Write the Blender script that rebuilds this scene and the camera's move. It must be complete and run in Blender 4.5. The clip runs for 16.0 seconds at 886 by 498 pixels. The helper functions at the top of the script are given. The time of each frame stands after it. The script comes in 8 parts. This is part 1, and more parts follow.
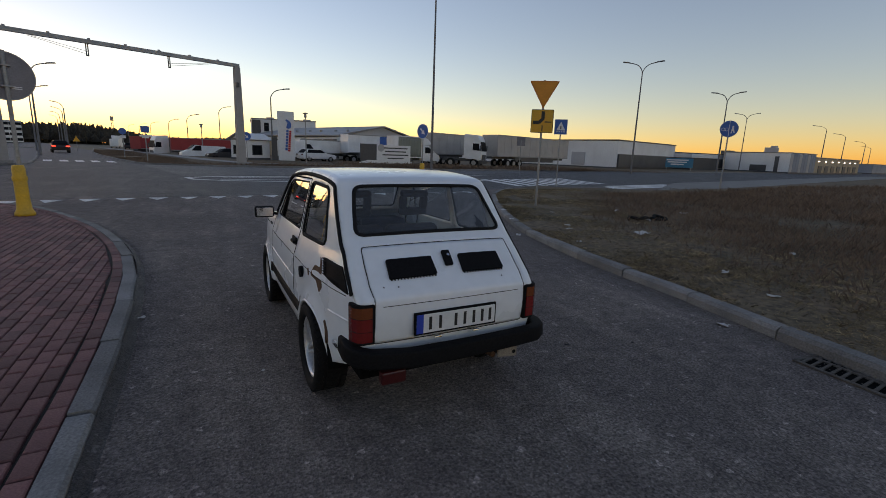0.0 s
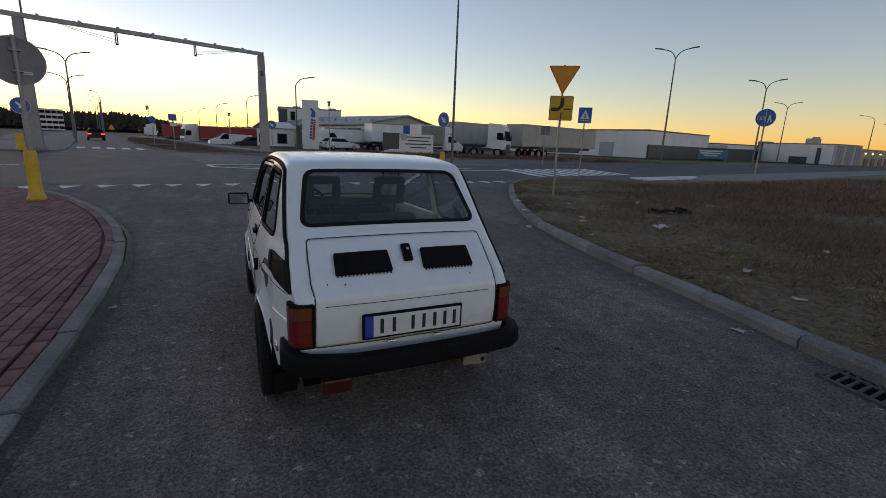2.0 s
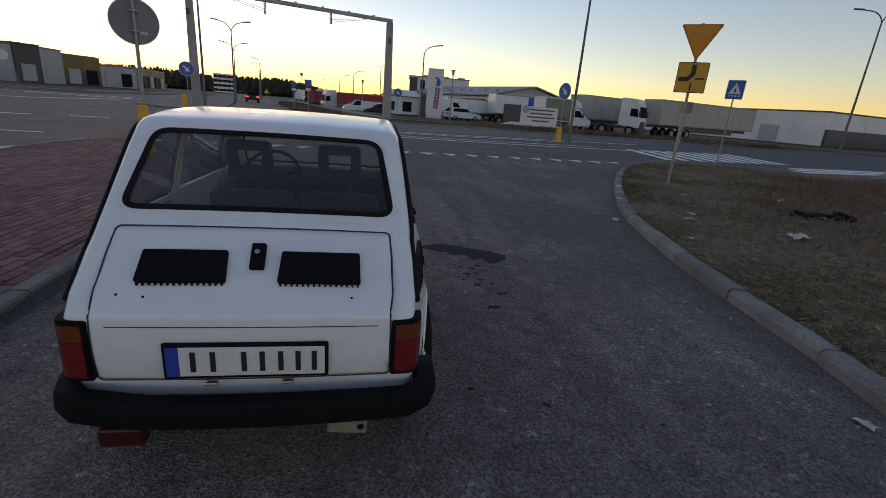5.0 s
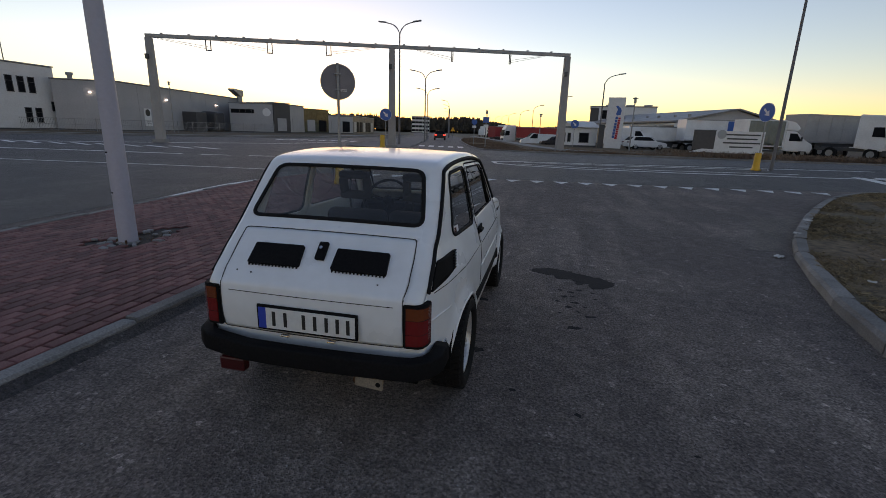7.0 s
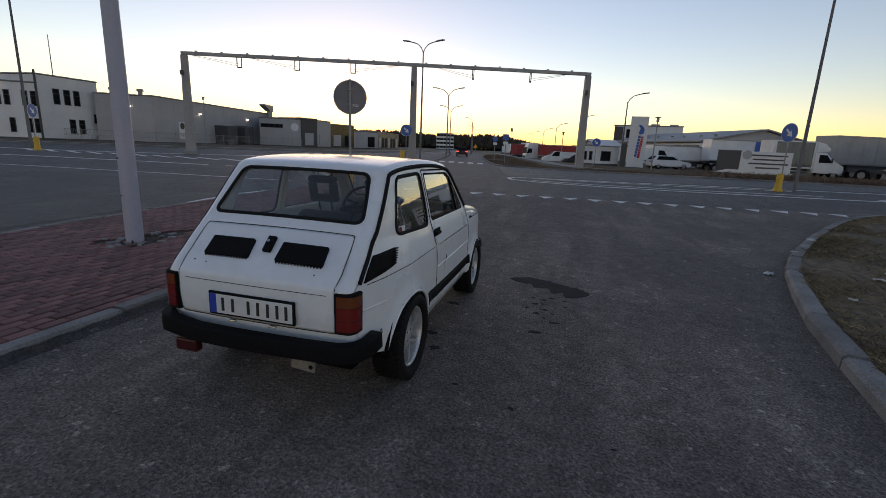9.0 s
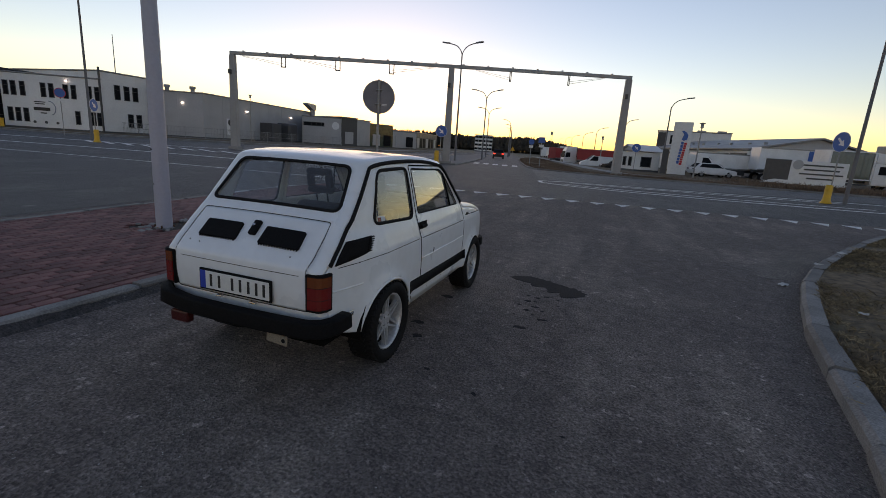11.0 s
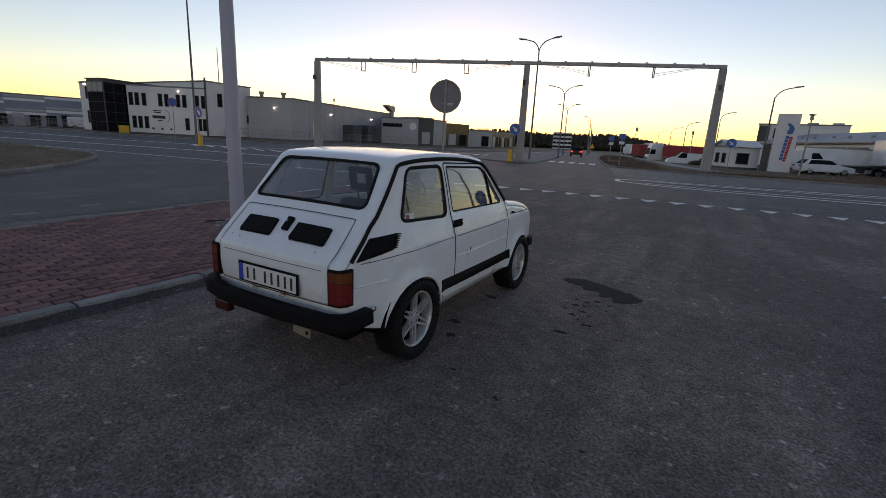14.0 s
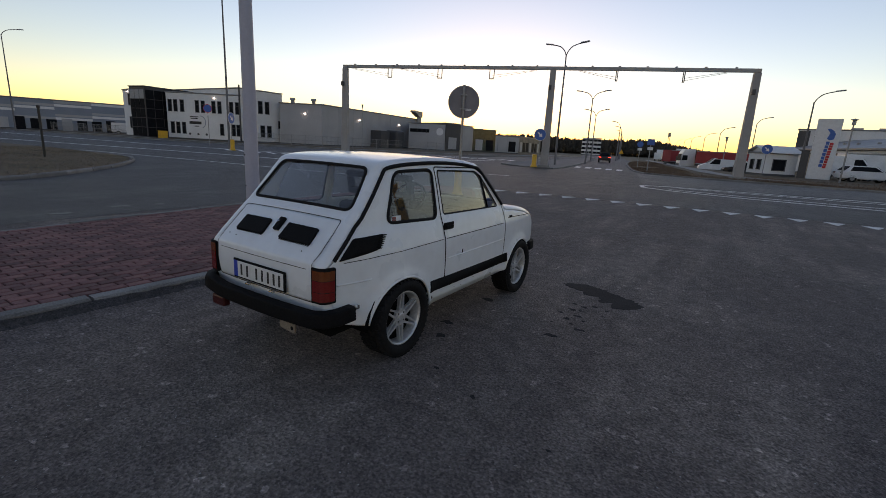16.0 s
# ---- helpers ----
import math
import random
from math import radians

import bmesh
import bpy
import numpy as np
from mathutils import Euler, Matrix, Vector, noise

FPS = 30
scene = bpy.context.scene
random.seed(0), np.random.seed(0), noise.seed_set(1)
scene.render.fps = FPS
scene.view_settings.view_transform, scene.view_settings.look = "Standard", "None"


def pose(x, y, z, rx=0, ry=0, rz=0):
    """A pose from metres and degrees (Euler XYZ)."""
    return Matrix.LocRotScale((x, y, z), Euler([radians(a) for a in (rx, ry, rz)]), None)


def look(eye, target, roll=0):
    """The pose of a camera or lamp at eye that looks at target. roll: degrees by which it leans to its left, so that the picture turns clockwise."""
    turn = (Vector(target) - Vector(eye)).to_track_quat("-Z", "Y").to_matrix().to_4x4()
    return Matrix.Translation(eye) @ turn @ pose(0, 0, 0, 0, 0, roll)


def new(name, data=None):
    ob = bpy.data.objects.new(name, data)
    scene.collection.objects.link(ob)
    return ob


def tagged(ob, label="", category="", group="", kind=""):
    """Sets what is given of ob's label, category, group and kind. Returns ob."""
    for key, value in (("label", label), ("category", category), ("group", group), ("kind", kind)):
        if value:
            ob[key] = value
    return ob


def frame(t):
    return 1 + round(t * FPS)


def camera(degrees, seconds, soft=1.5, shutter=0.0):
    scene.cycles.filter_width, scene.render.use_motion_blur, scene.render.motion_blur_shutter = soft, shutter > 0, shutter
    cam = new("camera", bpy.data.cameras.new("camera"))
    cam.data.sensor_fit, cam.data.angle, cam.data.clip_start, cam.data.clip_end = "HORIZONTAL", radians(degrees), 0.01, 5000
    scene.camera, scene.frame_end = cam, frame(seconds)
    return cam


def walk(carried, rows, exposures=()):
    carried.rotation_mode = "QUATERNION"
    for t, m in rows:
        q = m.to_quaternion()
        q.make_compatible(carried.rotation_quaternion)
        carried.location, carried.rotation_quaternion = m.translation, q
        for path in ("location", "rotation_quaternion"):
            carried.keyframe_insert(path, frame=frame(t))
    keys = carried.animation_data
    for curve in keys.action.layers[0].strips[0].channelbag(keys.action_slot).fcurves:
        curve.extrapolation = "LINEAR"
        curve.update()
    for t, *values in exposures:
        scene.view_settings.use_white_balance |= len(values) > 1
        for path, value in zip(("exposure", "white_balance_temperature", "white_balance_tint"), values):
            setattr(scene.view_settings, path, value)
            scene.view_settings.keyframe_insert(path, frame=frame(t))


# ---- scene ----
cam = camera(88.7, 16.0, soft=0.5)
PATH = [
    (0, (0.047, -0.1152, 1.4621), (0.9446, 1.536, 1.0675), 2),
    (0.5, (0.0518, -0.1104, 1.464), (0.9206, 1.5571, 1.0762), 1.9),
    (1, (0.0739, -0.1066, 1.464), (0.9216, 1.5734, 1.0829), 1.8),
    (1.5, (0.1968, -0.0749, 1.4506), (1.0416, 1.6032, 1.056), 1.9),
    (2, (0.4781, -0.0048, 1.4304), (1.2806, 1.6838, 0.9917), 2.3),
    (2.5, (0.6355, 0.0634, 1.4256), (1.4131, 1.7578, 0.9658), 2.8),
    (3, (0.7651, 0.2899, 1.4131), (1.4928, 1.9958, 0.9168), 4.8),
    (5.5, (1.8835, 0.527, 1.4304), (1.8701, 2.3549, 0.8438), 2.6),
    (6, (2.1216, 0.4666, 1.4458), (1.7549, 2.2608, 0.8707), 0.8),
    (6.5, (2.2166, 0.2976, 1.4333), (1.8221, 2.0986, 0.8957), 0.9),
    (7, (2.2848, 0.1306, 1.4678), (1.8883, 1.945, 0.983), 1.7),
    (7.5, (2.3798, 0.1037, 1.465), (1.9757, 1.9258, 1.0147), 1.6),
    (8, (2.5507, 0.1171, 1.4458), (2.113, 1.9382, 1.0214), 2.5),
    (10.5, (3.0365, -0.0614, 1.4246), (2.4691, 1.7232, 1.0022), 2),
    (11, (3.1632, 0.0192, 1.4208), (2.5296, 1.7808, 0.9955), 3.9),
    (11.5, (3.1728, 0.0778, 1.4218), (2.4394, 1.7962, 0.9782), 2.9),
    (12, (3.1142, 0.1632, 1.4227), (2.3789, 1.8806, 0.9811), 3.1),
    (12.5, (3.1498, 0.2285, 1.4246), (2.4154, 1.9459, 0.9811), 3.3),
    (13, (3.2362, 0.3072, 1.4266), (2.4259, 1.9901, 0.9811), 2.9),
    (13.5, (3.3187, 0.3034, 1.4275), (2.4067, 1.9306, 0.9725), 2.6),
    (14, (3.4109, 0.1853, 1.4246), (2.4941, 1.8125, 0.9773), 3),
    (14.5, (3.4925, 0.1046, 1.4362), (2.5757, 1.7338, 0.9984), 3.8),
    (15, (3.576, 0.169, 1.4438), (2.6621, 1.8019, 1.0157), 3.9),
    (15.5, (3.6346, 0.2429, 1.4304), (2.6938, 1.8605, 1.0013), 3.9),
    (16, (3.6778, 0.2573, 1.4333), (2.664, 1.8288, 1.0013), 3.1),
]
walk(cam, [(t, look(eye, target, roll)) for t, eye, target, roll in PATH], [(0.0, 1.80, 7350, 30.2), (3.2, 1.80, 7350, 30.2), (5.5, 1.78, 7350, 30.2), (16.0, 1.75, 7350, 30.2)])
# ---------------------------------------------------------------- world, sun, exposure
SUN_AZ = -27.0                       # degrees from +y towards +x
world = bpy.data.worlds.new("dusk_sky")
scene.world = world
world.use_nodes = True
wn, wl = world.node_tree.nodes, world.node_tree.links
sky = wn.new("ShaderNodeTexSky")
sky.sky_type = "NISHITA"
sky.sun_disc = False
sky.sun_elevation = radians(1.5)
sky.sun_rotation = radians(SUN_AZ)
sky.altitude = 60
sky.air_density, sky.dust_density, sky.ozone_density = 0.88, 0.12, 1.85
calm = wn.new("ShaderNodeHueSaturation")
calm.inputs["Saturation"].default_value = 0.95
wl.new(sky.outputs[0], calm.inputs["Color"])
wl.new(calm.outputs[0], wn["Background"].inputs[0])
wn["Background"].inputs[1].default_value = 0.15

sun_data = bpy.data.lights.new("sun", "SUN")
sun_data.energy, sun_data.angle, sun_data.color = 0.035, radians(40), (1.0, 0.72, 0.42)
sun = new("sun", sun_data)
az, el = radians(SUN_AZ), radians(3.0)
sun.matrix_world = look((0, 0, 30), (-math.sin(az) * 10, -math.cos(az) * 10, 30 - math.tan(el) * 10))

# ---------------------------------------------------------------- materials


def material(name, color, rough=0.6, metal=0.0, big=(1.5, 0.25), fine=(40.0, 0.15), bump=0.1, bump_scale=None,
             second=None, island=0.0, emit=0.0, spec=0.5, coat=0.0, random_amount=0.0):
    """Principled surface with stains at a large scale and grain at a fine one. big, fine: (scale per metre, strength)."""
    m = bpy.data.materials.new(name)
    m.use_nodes = True
    n, l = m.node_tree.nodes, m.node_tree.links
    p = n["Principled BSDF"]
    co = n.new("ShaderNodeTexCoord")
    src = co.outputs["Object"]
    col = [*color, 1.0]
    dark = [c * 0.55 for c in color] + [1.0] if second is None else [*second, 1.0]
    a = n.new("ShaderNodeTexNoise")
    a.inputs["Scale"].default_value, a.inputs["Detail"].default_value = big[0], 5.0
    l.new(src, a.inputs["Vector"])
    ra = n.new("ShaderNodeValToRGB")
    ra.color_ramp.elements[0].position, ra.color_ramp.elements[1].position = 0.38, 0.68
    l.new(a.outputs["Fac"], ra.inputs["Fac"])
    ma = n.new("ShaderNodeMath")
    ma.operation = "MULTIPLY"
    ma.inputs[1].default_value = big[1]
    l.new(ra.outputs["Color"], ma.inputs[0])
    mix = n.new("ShaderNodeMix")
    mix.data_type = "RGBA"
    mix.inputs["A"].default_value, mix.inputs["B"].default_value = col, dark
    l.new(ma.outputs[0], mix.inputs["Factor"])
    b = n.new("ShaderNodeTexNoise")
    b.inputs["Scale"].default_value, b.inputs["Detail"].default_value = fine[0], 6.0
    l.new(src, b.inputs["Vector"])
    rb = n.new("ShaderNodeMapRange")
    rb.inputs["From Min"].default_value, rb.inputs["From Max"].default_value = 0.3, 0.7
    rb.inputs["To Min"].default_value, rb.inputs["To Max"].default_value = 1 - fine[1], 1 + fine[1]
    l.new(b.outputs["Fac"], rb.inputs["Value"])
    hsv = n.new("ShaderNodeHueSaturation")
    l.new(mix.outputs["Result"], hsv.inputs["Color"])
    value = rb.outputs[0]
    if random_amount or island:
        info = n.new("ShaderNodeObjectInfo") if random_amount else n.new("ShaderNodeNewGeometry")
        rr = n.new("ShaderNodeMapRange")
        amount = random_amount or island
        rr.inputs["To Min"].default_value, rr.inputs["To Max"].default_value = 1 - amount, 1 + amount
        l.new(info.outputs["Random" if random_amount else "Random Per Island"], rr.inputs["Value"])
        mm = n.new("ShaderNodeMath")
        mm.operation = "MULTIPLY"
        l.new(value, mm.inputs[0])
        l.new(rr.outputs[0], mm.inputs[1])
        value = mm.outputs[0]
    l.new(value, hsv.inputs["Value"])
    l.new(hsv.outputs["Color"], p.inputs["Base Color"])
    p.inputs["Metallic"].default_value = metal
    p.inputs["Specular IOR Level"].default_value = spec
    p.inputs["Coat Weight"].default_value = coat
    p.inputs["Coat Roughness"].default_value = 0.08
    rg = n.new("ShaderNodeMapRange")
    rg.inputs["To Min"].default_value, rg.inputs["To Max"].default_value = max(rough - 0.12, 0.02), min(rough + 0.12, 1)
    l.new(a.outputs["Fac"], rg.inputs["Value"])
    l.new(rg.outputs[0], p.inputs["Roughness"])
    if bump:
        bp = n.new("ShaderNodeBump")
        bp.inputs["Strength"].default_value = bump
        bp.inputs["Distance"].default_value = 0.01
        src_b = b
        if bump_scale:
            src_b = n.new("ShaderNodeTexNoise")
            src_b.inputs["Scale"].default_value, src_b.inputs["Detail"].default_value = bump_scale, 4.0
            l.new(src, src_b.inputs["Vector"])
        l.new(src_b.outputs["Fac"], bp.inputs["Height"])
        l.new(bp.outputs["Normal"], p.inputs["Normal"])
    if emit:
        p.inputs["Emission Color"].default_value = col
        p.inputs["Emission Strength"].default_value = emit
    return m


def asphalt_material(name, dark, pale, wear=0.8, rough=0.86, spec=0.35):
    """Coarse asphalt: dark binder with stones of different greys, dusty patches, tyre streaks along y."""
    m = bpy.data.materials.new(name)
    m.use_nodes = True
    n, l = m.node_tree.nodes, m.node_tree.links
    p = n["Principled BSDF"]
    src = n.new("ShaderNodeTexCoord").outputs["Object"]

    def tex(kind, scale, detail=4.0, stretch=None):
        t = n.new(kind)
        t.inputs["Scale"].default_value = scale
        if kind == "ShaderNodeTexNoise":
            t.inputs["Detail"].default_value = detail
        if stretch:
            mp = n.new("ShaderNodeMapping")
            mp.inputs["Scale"].default_value = stretch
            l.new(src, mp.inputs["Vector"])
            l.new(mp.outputs[0], t.inputs["Vector"])
        else:
            l.new(src, t.inputs["Vector"])
        return t

    def ranged(out, a, b_, c, d):
        r = n.new("ShaderNodeMapRange")
        for k_, v_ in zip(("From Min", "From Max", "To Min", "To Max"), (a, b_, c, d)):
            r.inputs[k_].default_value = v_
        l.new(out, r.inputs["Value"])
        return r.outputs[0]

    def times(a, b_):
        q = n.new("ShaderNodeMath")
        q.operation = "MULTIPLY"
        l.new(a, q.inputs[0])
        l.new(b_, q.inputs[1])
        return q.outputs[0]

    patch = tex("ShaderNodeTexNoise", 0.55, 6.0)
    streak = tex("ShaderNodeTexNoise", 1.0, 5.0, (2.6, 0.35, 1.0))
    mid = tex("ShaderNodeTexNoise", 7.0, 5.0)
    chip = tex("ShaderNodeTexVoronoi", 92.0)
    grain = tex("ShaderNodeTexNoise", 55.0, 9.0)
    chip2 = tex("ShaderNodeTexVoronoi", 34.0)
    fac = times(ranged(patch.outputs["Fac"], 0.40, 0.64, 0, 1), ranged(streak.outputs["Fac"], 0.38, 0.60, 0.05, 1.0))
    mix = n.new("ShaderNodeMix")
    mix.data_type = "RGBA"
    mix.inputs["A"].default_value, mix.inputs["B"].default_value = (*dark, 1), (*pale, 1)
    l.new(ranged(fac, 0, 1, 0, wear), mix.inputs["Factor"])
    sep = n.new("ShaderNodeSeparateColor")
    l.new(chip.outputs["Color"], sep.inputs[0])
    sep2 = n.new("ShaderNodeSeparateColor")
    l.new(chip2.outputs["Color"], sep2.inputs[0])
    v = times(ranged(sep.outputs[0], 0, 1, 0.62, 1.4), ranged(mid.outputs["Fac"], 0.32, 0.68, 0.80, 1.2))
    v = times(v, ranged(sep2.outputs[1], 0.0, 1.0, 0.93, 1.07))
    v = times(v, ranged(sep2.outputs[0], 0.985, 0.99, 1.0, 1.9))
    v = times(v, ranged(grain.outputs["Fac"], 0.33, 0.67, 0.58, 1.36))
    hsv = n.new("ShaderNodeHueSaturation")
    l.new(mix.outputs["Result"], hsv.inputs["Color"])
    l.new(v, hsv.inputs["Value"])
    l.new(hsv.outputs[0], p.inputs["Base Color"])
    p.inputs["Roughness"].default_value = rough
    p.inputs["Specular IOR Level"].default_value = spec
    bp = n.new("ShaderNodeBump")
    bp.inputs["Strength"].default_value, bp.inputs["Distance"].default_value = 1.0, 0.013
    l.new(chip.outputs["Distance"], bp.inputs["Height"])
    l.new(bp.outputs[0], p.inputs["Normal"])
    return m


def glass_material(name, tint, rough=0.02, base=0.028, pale_film=0.0):
    """Thin tinted pane: clear with a mirror-like skin and a thin patchy pale film."""
    m = bpy.data.materials.new(name)
    m.use_nodes = True
    n, l = m.node_tree.nodes, m.node_tree.links
    n.remove(n["Principled BSDF"])
    t, g, f, mx = n.new("ShaderNodeBsdfTransparent"), n.new("ShaderNodeBsdfGlossy"), n.new("ShaderNodeLayerWeight"), n.new("ShaderNodeMixShader")
    t.inputs[0].default_value = (*tint, 1)
    g.inputs["Roughness"].default_value = rough
    f.inputs[0].default_value = 0.5
    pw, ml = n.new("ShaderNodeMath"), n.new("ShaderNodeMath")
    pw.operation, ml.operation = "POWER", "MULTIPLY_ADD"
    pw.inputs[1].default_value = 3.0
    ml.inputs[1].default_value, ml.inputs[2].default_value = 1.5, base
    l.new(f.outputs["Facing"], pw.inputs[0])
    l.new(pw.outputs[0], ml.inputs[0])
    l.new(ml.outputs[0], mx.inputs[0])
    # diffuse film, uneven by noise, that makes the pane paler
    film, df, spots, much = n.new("ShaderNodeMixShader"), n.new("ShaderNodeBsdfDiffuse"), n.new("ShaderNodeTexNoise"), n.new("ShaderNodeMapRange")
    df.inputs[0].default_value = (0.62, 0.64, 0.66, 1)
    spots.inputs["Scale"].default_value, spots.inputs["Detail"].default_value = 5.0, 6.0
    l.new(n.new("ShaderNodeTexCoord").outputs["Object"], spots.inputs["Vector"])
    much.inputs["From Min"].default_value, much.inputs["From Max"].default_value = 0.3, 0.7
    much.inputs["To Min"].default_value, much.inputs["To Max"].default_value = pale_film * 0.5, pale_film * 1.5
    l.new(spots.outputs["Fac"], much.inputs["Value"])
    l.new(much.outputs[0], film.inputs[0])
    l.new(t.outputs[0], film.inputs[1])
    l.new(df.outputs[0], film.inputs[2])
    l.new(film.outputs[0], mx.inputs[1])
    l.new(g.outputs[0], mx.inputs[2])
    l.new(mx.outputs[0], n["Material Output"].inputs[0])
    return m


ASPHALT = asphalt_material("asphalt", (0.157, 0.130, 0.120), (0.280, 0.233, 0.203))
ASPHALT_MAIN = asphalt_material("asphalt_main", (0.052, 0.048, 0.050), (0.108, 0.099, 0.097), rough=0.64, spec=0.45)
ASPHALT_PATCH = asphalt_material("asphalt_patch", (0.086, 0.080, 0.081), (0.155, 0.144, 0.138), rough=0.62, spec=0.45)
GROUND = material("dry_soil", (0.13, 0.105, 0.07), 0.95, big=(0.25, 0.6), fine=(9, 0.35), bump=0.6, bump_scale=14, second=(0.07, 0.075, 0.035))
VERGE = material("dead_turf", (0.150, 0.100, 0.058), 0.95, big=(0.7, 0.8), fine=(9, 0.6), bump=1.0, bump_scale=30, second=(0.075, 0.064, 0.034))
KERB = material("kerb_concrete", (0.220, 0.212, 0.202), 0.85, big=(3, 0.6), fine=(70, 0.3), bump=0.45, random_amount=0.2)
PAVER = material("red_paver", (0.185, 0.075, 0.070), 0.8, big=(4, 0.45), fine=(90, 0.22), bump=0.35, random_amount=0.36)
PAVER_FAR = material("red_paver_far", (0.185, 0.075, 0.070), 0.8, big=(1.2, 0.35), fine=(60, 0.22), bump=0.35, island=0.36)
SAND = material("joint_sand", (0.045, 0.038, 0.032), 0.95, big=(3, 0.4), fine=(80, 0.3), bump=0.4)
PAVING = material("grey_paving", (0.20, 0.192, 0.18), 0.85, big=(0.6, 0.3), fine=(20, 0.15), bump=0.2)
WHITE_LINE = material("road_paint", (0.80, 0.80, 0.78), 0.65, big=(2.5, 0.42), fine=(35, 0.3), bump=0.2, second=(0.18, 0.18, 0.18))
PAINT = material("white_car_paint", (0.79, 0.825, 0.85), 0.3, big=(3.0, 0.12), fine=(14, 0.03), bump=0.0, coat=0.5, second=(0.55, 0.53, 0.5))
BLACK = material("black_plastic", (0.010, 0.010, 0.011), 0.62, big=(5, 0.3), fine=(80, 0.2), bump=0.12, second=(0.016, 0.015, 0.014), spec=0.05)
RUBBER = material("black_rubber", (0.012, 0.012, 0.013), 0.75, big=(6, 0.3), fine=(60, 0.25), bump=0.15, second=(0.024, 0.022, 0.02), spec=0.12)
RUST = material("brown_rust", (0.12, 0.055, 0.025), 0.9, big=(20, 0.7), fine=(120, 0.4), bump=0.5, second=(0.05, 0.03, 0.02))
IRON = material("worn_cast_iron", (0.10, 0.088, 0.075), 0.8, big=(12, 0.5), fine=(120, 0.3), bump=0.4, second=(0.06, 0.04, 0.028))
CHROME = material("worn_chrome", (0.62, 0.62, 0.62), 0.22, metal=1.0, big=(8, 0.2), fine=(80, 0.1), bump=0.02)
ALLOY = material("silver_alloy", (0.60, 0.61, 0.625), 0.34, metal=0.5, big=(9, 0.25), fine=(60, 0.15), bump=0.05, second=(0.40, 0.37, 0.33))
# dark grey that puts the shade of the lid's gap and crease into colour
GAP = material("gap_and_crease_shade", (0.05, 0.05, 0.05), 0.9, big=(3, 0.2), fine=(30, 0.2), bump=0.0)
# near-black for dark parts; also puts shade into hollows, shut lines and creases
DARK = material("dark_cavity", (0.008, 0.008, 0.008), 0.95, big=(3, 0.2), fine=(30, 0.2), bump=0.0, spec=0.03)
UPHOLSTERY = material("dark_grey_cloth", (0.024, 0.025, 0.028), 0.9, big=(6, 0.3), fine=(220, 0.35), bump=0.3)
TRIM = material("grey_vinyl", (0.34, 0.345, 0.35), 0.75, big=(4, 0.3), fine=(120, 0.15), bump=0.15)
GLASS = glass_material("car_glass", (0.84, 0.88, 0.88), base=0.075, pale_film=0.022)
PANE = glass_material("building_glass", (0.12, 0.14, 0.16), 0.03)
ORANGE_LENS = material("amber_lens", (0.16, 0.034, 0.008), 0.18, big=(30, 0.2), fine=(300, 0.25), bump=0.25, coat=0.6)
RED_LENS = material("red_lens", (0.18, 0.009, 0.009), 0.18, big=(30, 0.2), fine=(300, 0.25), bump=0.25, coat=0.6)
PLATE_WHITE = material("plate_white", (0.72, 0.73, 0.72), 0.45, big=(10, 0.15), fine=(60, 0.05), bump=0.0)
PLATE_BLUE = material("plate_blue", (0.02, 0.06, 0.42), 0.45, big=(10, 0.15), fine=(60, 0.05), bump=0.0)
TOW_BEIGE = material("chalky_beige_paint", (0.25, 0.21, 0.165), 0.8, big=(14, 0.35), fine=(120, 0.25), bump=0.1)
STEEL = material("galvanised_steel", (0.30, 0.305, 0.31), 0.5, metal=0.6, big=(1.2, 0.3), fine=(25, 0.15), bump=0.05)
POLE = material("pale_grey_pole_paint", (0.40, 0.405, 0.48), 0.55, big=(1.2, 0.25), fine=(30, 0.04), bump=0.02, second=(0.33, 0.335, 0.39))
LAMP_POLE = material("grey_lamp_pole", (0.16, 0.16, 0.17), 0.6, metal=0.2, big=(1.0, 0.3), fine=(20, 0.12), bump=0.05)
COLUMN = material("grey_column_paint", (0.33, 0.32, 0.315), 0.65, big=(0.6, 0.25), fine=(6, 0.05), bump=0.02)
CONCRETE = material("grey_concrete", (0.27, 0.265, 0.26), 0.85, big=(1.2, 0.4), fine=(20, 0.15), bump=0.15)
SIGN_BACK = material("sign_back_grey", (0.20, 0.195, 0.215), 0.55, metal=0.4, big=(3, 0.35), fine=(40, 0.15), bump=0.03)
YELLOW = material("yellow_plastic", (0.72, 0.40, 0.015), 0.45, big=(4, 0.4), fine=(30, 0.1), bump=0.03, second=(0.40, 0.24, 0.04))
SIGN_YELLOW = material("sign_yellow", (0.72, 0.36, 0.02), 0.45, big=(4, 0.2), fine=(30, 0.06), bump=0.0)
SIGN_RED = material("sign_orange_red", (0.62, 0.17, 0.015), 0.45, big=(4, 0.2), fine=(30, 0.06), bump=0.0)
SIGN_RED_DEEP = material("sign_red", (0.55, 0.02, 0.03), 0.45, big=(4, 0.2), fine=(30, 0.06), bump=0.0)
SIGN_BLUE = material("sign_blue", (0.025, 0.12, 0.42), 0.4, big=(4, 0.2), fine=(30, 0.06), bump=0.0)
SIGN_TEAL = material("sign_teal", (0.02, 0.20, 0.34), 0.4, big=(4, 0.2), fine=(30, 0.06), bump=0.0)
SIGN_WHITE = material("sign_white", (0.72, 0.73, 0.74), 0.45, big=(4, 0.2), fine=(30, 0.06), bump=0.0)
SIGN_BLACK = material("sign_black", (0.02, 0.02, 0.02), 0.5, big=(4, 0.2), fine=(30, 0.06), bump=0.0)
